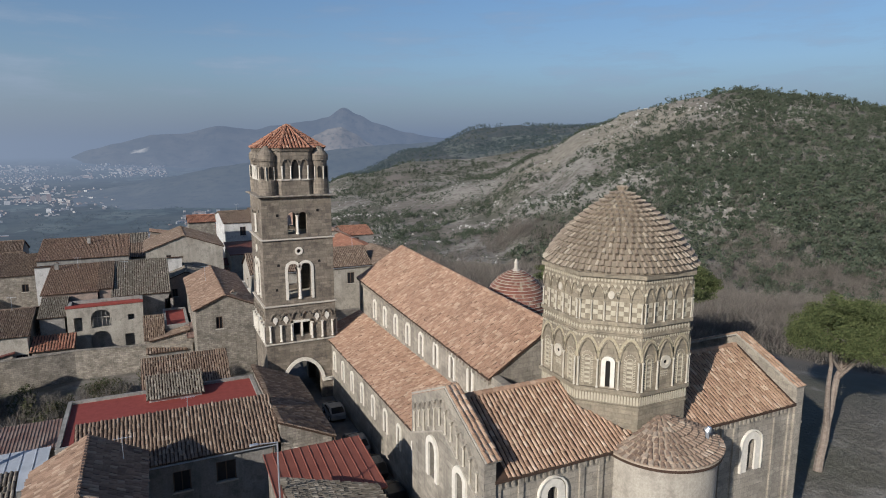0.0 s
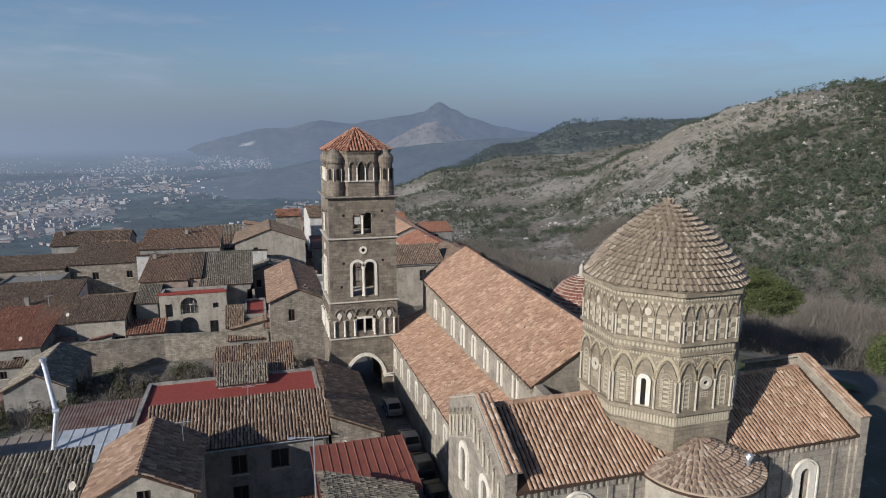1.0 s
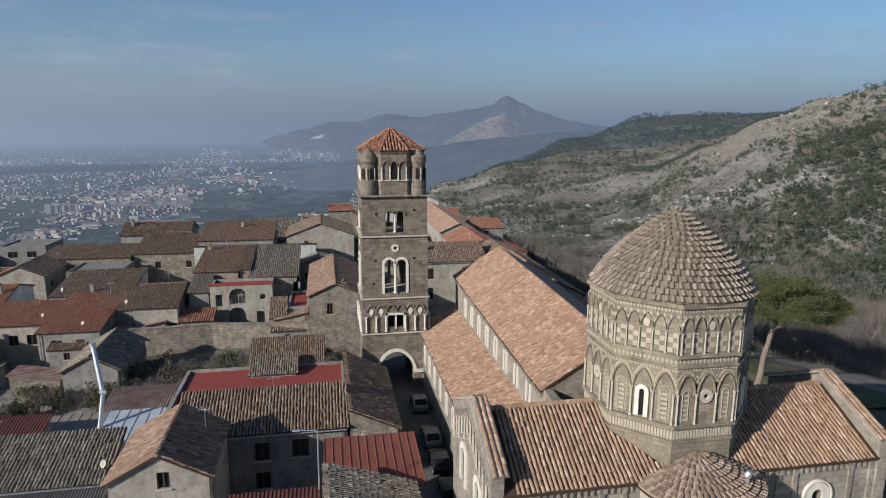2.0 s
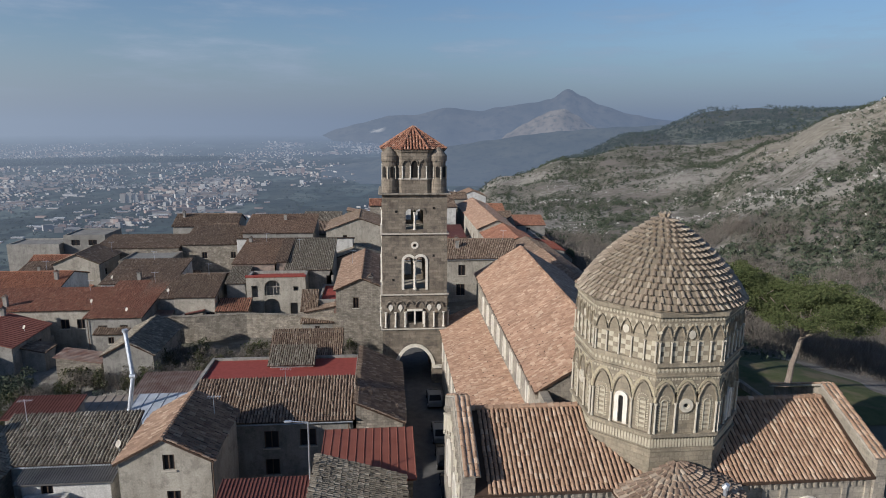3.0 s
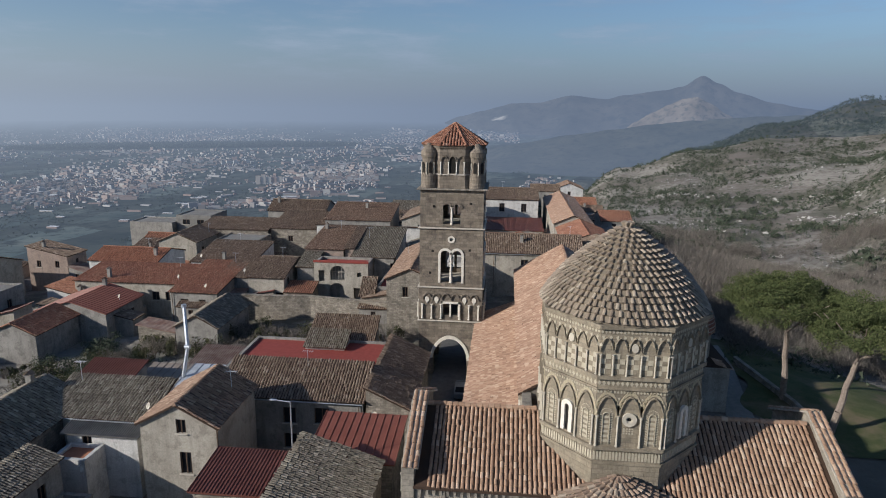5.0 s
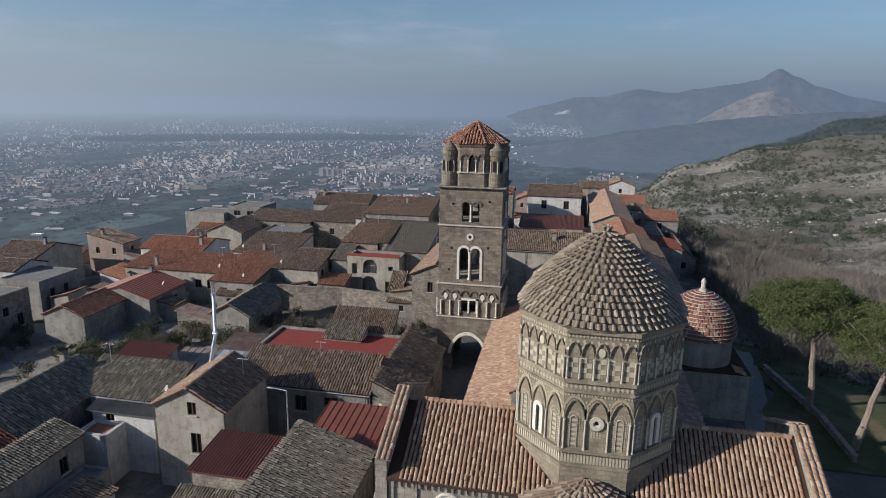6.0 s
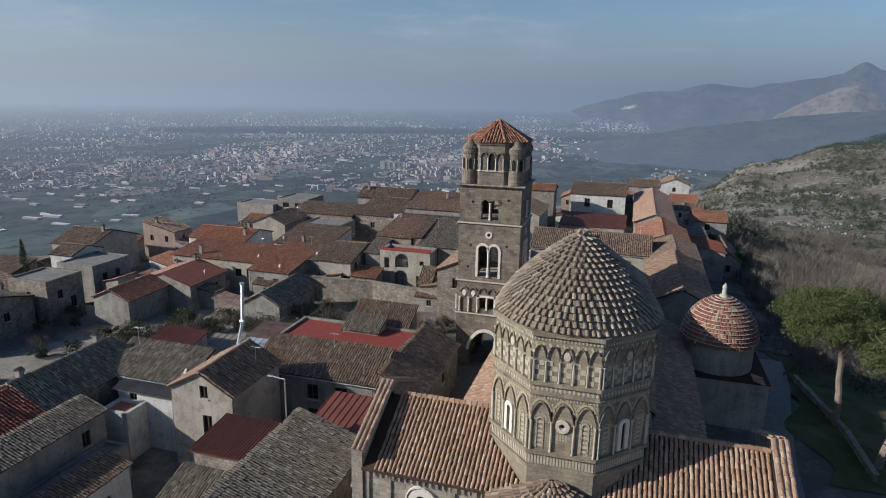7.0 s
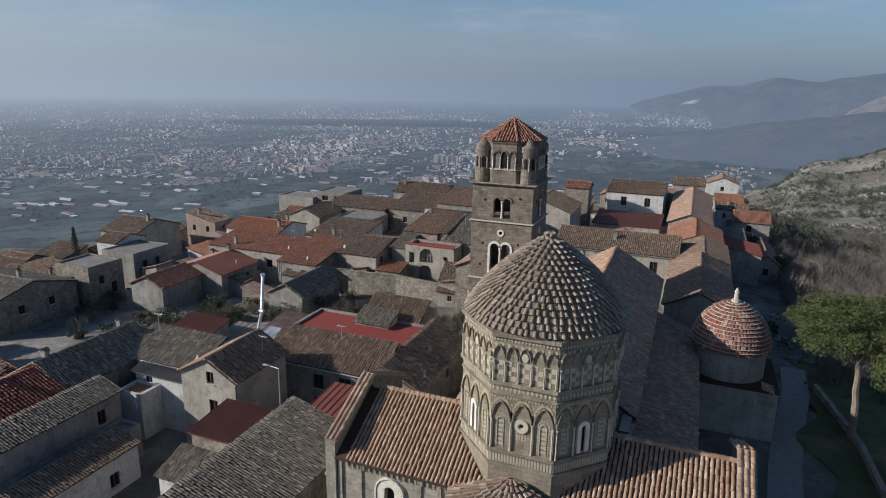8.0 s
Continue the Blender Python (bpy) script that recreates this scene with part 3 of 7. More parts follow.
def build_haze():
    """Glowing shell painted as pale air above the horizon, clear towards the top."""
    n = Nodes("horizon_haze_glow", 1.0)
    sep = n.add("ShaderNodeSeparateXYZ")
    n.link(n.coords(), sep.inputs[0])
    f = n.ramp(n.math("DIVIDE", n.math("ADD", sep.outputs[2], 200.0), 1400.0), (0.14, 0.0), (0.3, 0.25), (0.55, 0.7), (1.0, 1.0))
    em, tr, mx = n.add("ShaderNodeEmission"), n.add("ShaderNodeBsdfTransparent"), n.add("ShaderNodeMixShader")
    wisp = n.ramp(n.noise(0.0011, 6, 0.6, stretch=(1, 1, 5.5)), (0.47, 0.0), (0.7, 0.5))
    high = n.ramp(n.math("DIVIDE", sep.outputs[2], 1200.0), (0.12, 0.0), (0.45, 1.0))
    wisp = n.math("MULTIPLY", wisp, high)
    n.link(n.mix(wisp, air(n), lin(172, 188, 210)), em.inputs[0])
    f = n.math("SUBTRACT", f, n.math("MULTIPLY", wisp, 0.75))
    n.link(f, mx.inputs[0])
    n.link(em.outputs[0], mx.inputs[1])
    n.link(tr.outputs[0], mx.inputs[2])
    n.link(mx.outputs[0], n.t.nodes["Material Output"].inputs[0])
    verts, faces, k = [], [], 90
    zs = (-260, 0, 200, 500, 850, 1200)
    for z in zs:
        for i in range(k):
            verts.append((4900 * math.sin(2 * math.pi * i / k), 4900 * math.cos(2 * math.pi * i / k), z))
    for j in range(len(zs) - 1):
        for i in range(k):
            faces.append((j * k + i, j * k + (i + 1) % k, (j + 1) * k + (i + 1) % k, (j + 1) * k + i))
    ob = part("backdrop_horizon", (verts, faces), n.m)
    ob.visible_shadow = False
    tagged(ob, "glowing shell painted as pale hazy air along the horizon", "sky", "", "structure")


build_haze()

# ---- the church ----
church = thing("cathedral", "Romanesque stone cathedral with clay tile roofs", "church", 0, 0, 0)
NX, AX, TX = 5.6, 10.4, 12.4          # half widths: nave, aisles, transept
NY0, NY1 = 7.2, 40.2                  # nave roof from the crossing to the facade
Z_EAVE, Z_RIDGE, FALL = 12.75, 16.2, 0.035   # at mid length; the roof sinks a little towards the crossing
Z_AT, Z_AE = 9.0, 7.1                 # aisle roof: top, eave
TY, T_EAVE, T_RIDGE = 5.0, 11.7, 14.45


def sink(y):
    return FALL * (y - 24.0)


def build_nave():
    wins = [10.75 + 3.45 * i for i in range(8)]
    for s in (-1, 1):
        m = wall_frame(s * NX, 0, 0, -90 if s < 0 else 90)
        # along the wall: local x runs towards -y for the west side, +y for the east
        sign = -1 if s < 0 else 1
        holes = [arch_outline(0.56, 2.05, 8, 0, sign * y, 9.5) for y in wins]
        o = [(sign * TY, 0), (sign * NY1, 0), (sign * NY1, Z_EAVE + sink(NY1)), (sign * TY, Z_EAVE + sink(TY))]
        part("clerestory_wall", holed_wall(o, holes, m, 0.7), TUFF_CHURCH, church)
        for y in wins:
            bm = bmesh.new()
            arch_band(bm, m, 0.56, 2.05, 0.3, 0.12, 8, 0, sign * y, 9.5)
            w = part("window", bm, MARBLE, church, "white marble round-arched window surround")
            g = bmesh.new()
            prism(g, arch_outline(0.56, 2.05, 8, 0, sign * y, 9.5), m @ pose(0, 0.35, 0), 0.04)
            part("pane", g, DARK_GLASS, w)
        # corbel table under the eave
        for k in range(int((NY1 - NY0) / 0.62)):
            y = NY0 + 0.3 + 0.62 * k
            z = Z_EAVE + sink(y)
            part("corbel", prism(bmesh.new(), [(sign * y - 0.13, z - 0.62), (sign * y + 0.13, z - 0.72), (sign * y + 0.13, z - 0.2), (sign * y - 0.13, z - 0.2)], m, -0.26), TUFF_CHURCH, church)
        # aisle wall and its windows
        ma = wall_frame(s * AX, 0, 0, -90 if s < 0 else 90)
        aw = [8.0 + 3.45 * i for i in range(9)]
        holes = [arch_outline(0.55, 2.1, 8, 0, sign * y, 3.6) for y in aw]
        o = [(sign * TY, -1), (sign * NY1, -1), (sign * NY1, Z_AE), (sign * TY, Z_AE)]
        part("aisle_wall", holed_wall(o, holes, ma, 0.7), TUFF_CHURCH, church)
        for y in aw:
            bm = bmesh.new()
            arch_band(bm, ma, 0.55, 2.1, 0.26, 0.1, 8, 0, sign * y, 3.6)
            w = part("window", bm, MARBLE, church, "white marble round-arched window surround")
            g = bmesh.new()
            prism(g, arch_outline(0.55, 2.1, 8, 0, sign * y, 3.6), ma @ pose(0, 0.35, 0), 0.04)
            part("pane", g, DARK_GLASS, w)
    bm = bmesh.new()
    d = sink(NY0)
    prism(bm, [(-NX + 0.05, 8), (NX - 0.05, 8), (NX - 0.05, Z_EAVE + d - 0.1), (0, Z_RIDGE + d - 0.25), (-NX + 0.05, Z_EAVE + d - 0.1)], pose(0, NY0 + 0.15, 0), 0.5)
    part("end_wall", bm, TUFF_CHURCH, church)
    # facade
    d = sink(NY1)
    o = [(-AX, -1), (AX, -1), (AX, Z_AE), (NX, Z_AT), (NX, Z_EAVE + d), (0, Z_RIDGE + d - 0.1), (-NX, Z_EAVE + d), (-NX, Z_AT), (-AX, Z_AE)]
    bm = bmesh.new()
    prism(bm, o, pose(0, NY1, 0), 0.7)
    part("facade", bm, TUFF_CHURCH, church)
    # roof slabs
    e = 0.3
    upper, lower = (NX + e, Z_EAVE - 0.12, 0, Z_RIDGE, NY0, NY1 + 0.8, FALL), (AX + e, Z_AE - 0.12, NX, Z_AT, TY, NY1 + 0.8, 0.0)
    for s in (-1, 1):
        bm = bmesh.new()
        for (xa, za, xb, zb, ya, yb, fall) in (upper, lower):
            v = [bm.verts.new((s * x, y, z + d + fall * (y - 24))) for d in (0, -0.18) for x, y, z in ((xa, ya, za), (xb, ya, zb), (xb, yb, zb), (xa, yb, za))]
            for q in ((0, 1, 2, 3), (7, 6, 5, 4), (0, 4, 5, 1), (1, 5, 6, 2), (2, 6, 7, 3), (3, 7, 4, 0)):
                bm.faces.new([v[i] for i in q])
        bmesh.ops.recalc_face_normals(bm, faces=bm.faces)
        slab = part("roof", bm, UNDER, church)
        for (xa, za, xb, zb, ya, yb, fall) in (upper, lower):
            L = math.hypot(xa - xb, zb - za)
            y0 = ya if s > 0 else yb
            pl = slope(s * xa, y0, za + fall * (y0 - 24), 0, s, -s, 0, (zb - za) / (xa - xb))
            pl[2][0] = s * fall
            tile_field(slab, TILE_NAVE, pl, yb - ya, L, 0.25, 0.38, 4, 150 if s < 0 else 0, seed=11 + s, jitter=0.035)
    # ridge tiles of the nave
    for k in range(int((NY1 + 0.8 - NY0) / 0.42)):
        y = NY0 + 0.42 * k
        z = Z_RIDGE + sink(y)
        part("ridge_tile", tube(bmesh.new(), (0, y, z + 0.05), (0, y + 0.45, z + 0.03), 0.19, 0.15, 8), TILE_NAVE, church)


build_nave()


def gable_slab(bm, xa, xb, y, ze, zr, th=0.18):
    """Two slopes with the ridge along x at y = 0."""
    for s in (-1, 1):
        v = [bm.verts.new((x, s * yy, z + d)) for d in (0, -th) for x, yy, z in ((xa, y, ze), (xb, y, ze), (xb, 0, zr), (xa, 0, zr))]
        for q in ((0, 1, 2, 3), (7, 6, 5, 4), (0, 4, 5, 1), (1, 5, 6, 2), (2, 6, 7, 3), (3, 7, 4, 0)):
            bm.faces.new([v[i] for i in q])
    bmesh.ops.recalc_face_normals(bm, faces=bm.faces)
    return bm


def build_transept():
    south = ((-8.4, 7.75, 2.5), (8.3, 7.3, 2.4))
    # long walls
    for s in (-1, 1):
        m = wall_frame(0, s * TY, 0, 0 if s < 0 else 180)
        holes = [arch_outline(0.75, h, 10, 0, x, b) for x, b, h in south] if s < 0 else []
        o = [(-TX, -1), (TX, -1), (TX, T_EAVE), (-TX, T_EAVE)]
        part("transept_wall", holed_wall(o, holes, m, 0.8), TUFF_CHURCH, church)
        if s < 0:
            for x, b, h in south:
                bm = bmesh.new()
                arch_band(bm, m, 0.75, h, 0.5, 0.14, 12, 0, x, b)
                arch_band(bm, m, 0.75 + 1.14, h + 0.57, 0.1, 0.2, 12, 0, x, b)
                w = part("window", bm, MARBLE, church, "broad white marble round-arched window surround")
                g = bmesh.new()
                prism(g, arch_outline(0.75, h, 10, 0, x, b), m @ pose(0, 0.4, 0), 0.04)
                part("pane", g, DARK_GLASS, w)
            for x in [v * 0.42 for v in range(-29, 30)]:
                if abs(x) > 4.4:
                    part("corbel_arch", arch_band(bmesh.new(), m, 0.26, 0.5, 0.08, 0.16, 6, 0, x, 11.0), TUFF_CHURCH, church)
            for x in (-12.1, -10.6, -6.3, -4.9, 5.4, 6.6, 10.6, 12.1):
                part("pilaster", prism(bmesh.new(), [(x - 0.16, -1), (x + 0.16, -1), (x + 0.16, 11.4), (x - 0.16, 11.4)], m, -0.12), TUFF_CHURCH, church)
    # end walls with raised gables
    for s in (-1, 1):
        m = wall_frame(s * (TX + 0.7), 0, 0, -90 if s < 0 else 90)
        wz = [(s * 1.65, 9.3), (-s * 2.36, 9.15)]
        holes = [arch_outline(0.95, 2.55, 10, 0, x, z - 0.9) for x, z in wz]
        o = [(-5.25, -1), (5.25, -1), (5.25, 12.8), (0, 15.2), (-5.25, 12.8)]
        part("transept_gable", holed_wall(o, holes, m, 0.75), TUFF_CHURCH, church)
        for x, z in wz:
            bm = bmesh.new()
            arch_band(bm, m, 0.95, 2.55, 0.42, 0.14, 12, 0, x, z - 0.9)
            w = part("window", bm, MARBLE, church, "white marble round-arched window surround")
            g = bmesh.new()
            prism(g, arch_outline(0.95, 2.55, 10, 0, x, z - 0.9), m @ pose(0, 0.4, 0), 0.04)
            part("pane", g, DARK_GLASS, w)
        # interlaced blind arcade that climbs with the gable
        for i, x in enumerate([-4.6 + 0.83 * k for k in range(12)]):
            top = 15.05 - abs(x) * 0.46 - 0.75
            base = 12.55 - abs(x) * 0.46 + 0.3 * (i % 2)
            bm = bmesh.new()
            column(bm, m, x, base, top - 0.25, 0.065, -0.09)
            part("colonnette", bm, COLONNETTE, church, "slim white marble colonnette")
        for k in range(11):
            x = -4.6 + 0.83 * (k + 0.5)
            top = 15.05 - abs(x) * 0.46 - 0.35
            part("arch", arch_band(bmesh.new(), m, 0.66, 0.62, 0.08, 0.14, 8, 0.3, x, top - 0.8, legs=False), TUFF_CHURCH, church)
        bm = bmesh.new()
        for q in (-1, 1):
            prism(bm, [(0, 12.4), (q * 5.25, 9.98), (q * 5.25, 10.1), (0, 12.52)], m, -0.12)
        part("string_course", bm, TUFF_PALE, church)
        # tiled coping of the raised gable
        for q in (-1, 1):
            pl = slope(s * (TX + 0.7) - s * 0.55 - 0.0, q * 5.35, 12.8, -q, 0, 0, -q, 2.44 / 5.35)
            bm = bmesh.new()
            L = math.hypot(5.35, 2.44)
            for (u0, u1) in ((-0.5, 0.5),):
                vs = [bm.verts.new(pl @ Vector((u, v, w))) for w in (0.0, 0.13) for u, v in ((u0, 0), (u1, 0), (u1, L), (u0, L))]
                for f in ((0, 1, 2, 3), (4, 7, 6, 5), (0, 4, 5, 1), (1, 5, 6, 2), (2, 6, 7, 3), (3, 7, 4, 0)):
                    bm.faces.new([vs[i] for i in f])
            bmesh.ops.recalc_face_normals(bm, faces=bm.faces)
            cop = part("coping", bm, TUFF_PALE, church)
            tile_field(cop, TILE_CHURCH, pl @ Matrix.Translation((-0.5, -0.05, 0.14)), 1.0, L, 0.33, 0.42, 4, 0, seed=40 + q)
    slab = part("roof", gable_slab(bmesh.new(), -TX + 0.0, TX, TY + 0.28, T_EAVE - 0.1, T_RIDGE), UNDER, church)
    L = math.hypot(TY + 0.28, T_RIDGE - T_EAVE + 0.1)
    rise = (T_RIDGE - T_EAVE + 0.1) / (TY + 0.28)
    for s in (-1, 1):
        for xa, xb in ((-TX + 0.8, -0.0), (0.0, TX - 0.3)):
            pl = slope(xa if s < 0 else xb, s * (TY + 0.28), T_EAVE - 0.1, -s, 0, 0, -s, rise)
            W = xb - xa

            def keep(u, v, xa=xa, xb=xb, s=s):
                x = xa + u if s < 0 else xb - u
                y = (TY + 0.28) - v * (TY + 0.28) / L
                return max(abs(x), y, (abs(x) + y) * 0.7071) > 4.75 and not (s < 0 and math.hypot(x, y - 5.1) < 2.2 and y > 4.9)
            tile_field(slab, TILE_CHURCH, pl, W, L, 0.29, 0.4, 5, 290 if s < 0 else 0, keep, seed=50 + s, high=0.09)
    for s in (-1, 1):
        for k in range(19):
            x = s * (4.9 + 0.4 * k)
            if abs(x) < TX - 0.6:
                part("ridge_tile", tube(bmesh.new(), (x, 0, T_RIDGE + 0.05), (x + s * 0.44, 0, T_RIDGE + 0.02), 0.2, 0.16, 8), TILE_CHURCH, church)


build_transept()


def build_apse():
    cx, cy, r = -0.3, -5.0, 3.55
    n = 28
    bm = bmesh.new()
    ring = [(cx + r * math.cos(math.pi + math.pi * i / n), cy + r * math.sin(math.pi + math.pi * i / n)) for i in range(n + 1)]
    lo = [bm.verts.new((x, y, -1)) for x, y in ring]
    hi = [bm.verts.new((x, y, 11.4)) for x, y in ring]
    for i in range(n):
        bm.faces.new((lo[i], lo[i + 1], hi[i + 1], hi[i]))
    part("apse_wall", bm, TUFF_PALE, church, "smooth pale plastered apse wall")
    # half cone of tiles in rings
    top, eave, R = 13.05, 11.45, r + 0.3
    bm = bmesh.new()
    for th in (0,):
        tip = bm.verts.new((cx, cy + 0.2, top - 0.05))
        rim = [bm.verts.new((cx + R * math.cos(math.pi + math.pi * i / n), cy + R * math.sin(math.pi + math.pi * i / n), eave - 0.05)) for i in range(n + 1)]
        low = [bm.verts.new(v.co - Vector((0, 0, 0.18))) for v in rim]
        for i in range(n):
            bm.faces.new((tip, rim[i], rim[i + 1]))
            bm.faces.new((rim[i], low[i], low[i + 1], rim[i + 1]))
    roof = part("apse_roof", bm, UNDER, church)
    ring_tiles(roof, TILE_APSE, cx, cy, [(R, eave), (0.25, top)], 9, math.pi, 2 * math.pi, 0.36, 140, 3, 0.1, 0.04, 0.1, 0.72)
    vent = thing("roof_vent", "small pale metal vent on the apse roof", "vent", 1.7, -7.0, 12.1)
    part("pipe", tube(bmesh.new(), (1.7, -7.0, 11.9), (1.7, -7.0, 12.55), 0.12, 0.12, 8), STEEL, vent)
    part("cap", tube(bmesh.new(), (1.7, -7.0, 12.5), (1.75, -7.1, 12.75), 0.24, 0.14, 8), STEEL, vent)


def ring_tiles(parent, material, cx, cy, profile, rows, a0, a1, pitch, singles, seed, high=0.12, lift=0.06, step=0.0, cover=0.93):
    """Rings of cover tiles on a turned profile of (radius, height) knots, each ring lapping the one below."""
    rng = np.random.default_rng(seed)
    lens = [math.hypot(b[0] - a[0], b[1] - a[1]) for a, b in zip(profile, profile[1:])]
    tot = sum(lens)

    def at(s):
        for (a, b, l) in zip(profile, profile[1:], lens):
            if s <= l + 1e-9:
                f = s / l
                return a[0] + (b[0] - a[0]) * f, a[1] + (b[1] - a[1]) * f, math.atan2(b[1] - a[1], a[0] - b[0])
            s -= l
        return profile[-1][0], profile[-1][1], 0.5

    rl = tot / rows
    tv, tf = tile_template(pitch * cover, rl, high, 4, step)
    # stepped bed of tile under the covers; the dome's is darkened as painted gap shade
    bv, bf, nb = [], [], 56
    rise = lift + 0.02 + (0.5 * step if cover < 0.6 else 0.0)
    prof = []
    for j in range(rows):
        (ra, za, _), (rb, zb, _) = at(j * rl), at((j + 1) * rl)
        prof += [(ra + 0.0, za - 0.05), (ra + 0.02, za + rise), (rb + 0.0, zb + lift * 0.5)]
    for r, z in prof:
        for i in range(nb + 1):
            a = a0 + (a1 - a0) * i / nb
            bv.append((cx + r * math.cos(a), cy + r * math.sin(a), z))
    for j in range(len(prof) - 1):
        for i in range(nb):
            k = j * (nb + 1) + i
            bf.append((k, k + 1, k + nb + 2, k + nb + 1))
    part("tile_bed", (bv, bf), GAP_SHADE_BED if cover < 0.6 else material, parent)
    mats = []
    for j in range(rows):
        r, z, tilt = at(j * rl)
        cnt = max(6, int(round((a1 - a0) * r / pitch)))
        wid = (a1 - a0) * r / cnt / pitch
        for i in range(cnt):
            a = a0 + (a1 - a0) * (i + 0.5 + 0.5 * (j % 2) * (a1 - a0 > 6)) / cnt + rng.normal(0, 0.01)
            m = Matrix.Translation((cx + r * math.cos(a), cy + r * math.sin(a), z + lift + rng.normal(0, 0.008))) @ Matrix.Rotation(a + math.pi / 2, 4, "Z") @ Matrix.Rotation(tilt - 0.06, 4, "X") @ Matrix.Rotation(rng.normal(0, 0.04), 4, "Z") @ Matrix.Diagonal((wid, 1, 1, 1))
            mats.append(m)
    one = bpy.data.meshes.new("tile")
    one.from_pydata(tv.tolist(), [], tf)
    one.materials.append(material)
    for m in mats[:singles]:
        ob = new("tile", one)
        under(ob, parent)
        ob.matrix_basis = m
    v, f = [], []
    for m in mats[singles:]:
        k = len(v)
        v += [tuple(m @ Vector(c)) for c in tv]
        f += [tuple(k + i for i in q) for q in tf]
    if v:
        part("roof_tiles", (v, f), material, parent, kind="stuff")


build_apse()

# ---- the crossing drum and its dome ----
INLAY_MID = plain_material("speckled_inlay", lin(142, 131, 110), lin(186, 174, 148), 0.8, 0, 11)
DX = 0.1
AP = 4.7


def octagon(a, z):
    R = a / math.cos(math.pi / 8)
    return [Vector((DX + R * math.cos(math.pi / 8 + k * math.pi / 4), R * math.sin(math.pi / 8 + k * math.pi / 4), z)) for k in range(8)]


def octa_ring(bm, a0, z0, a1, z1):
    p, q = [bm.verts.new(v) for v in octagon(a0, z0)], [bm.verts.new(v) for v in octagon(a1, z1)]
    for i in range(8):
        bm.faces.new((p[i], p[(i + 1) % 8], q[(i + 1) % 8], q[i]))
    return bm


def octa_block(bm, a, z0, z1):
    octa_ring(bm, a, z0, a, z1)
    bm.faces.new([bm.verts.new(v) for v in octagon(a, z1)])
    bm.faces.new([bm.verts.new(v) for v in octagon(a, z0)][::-1])
    return bm


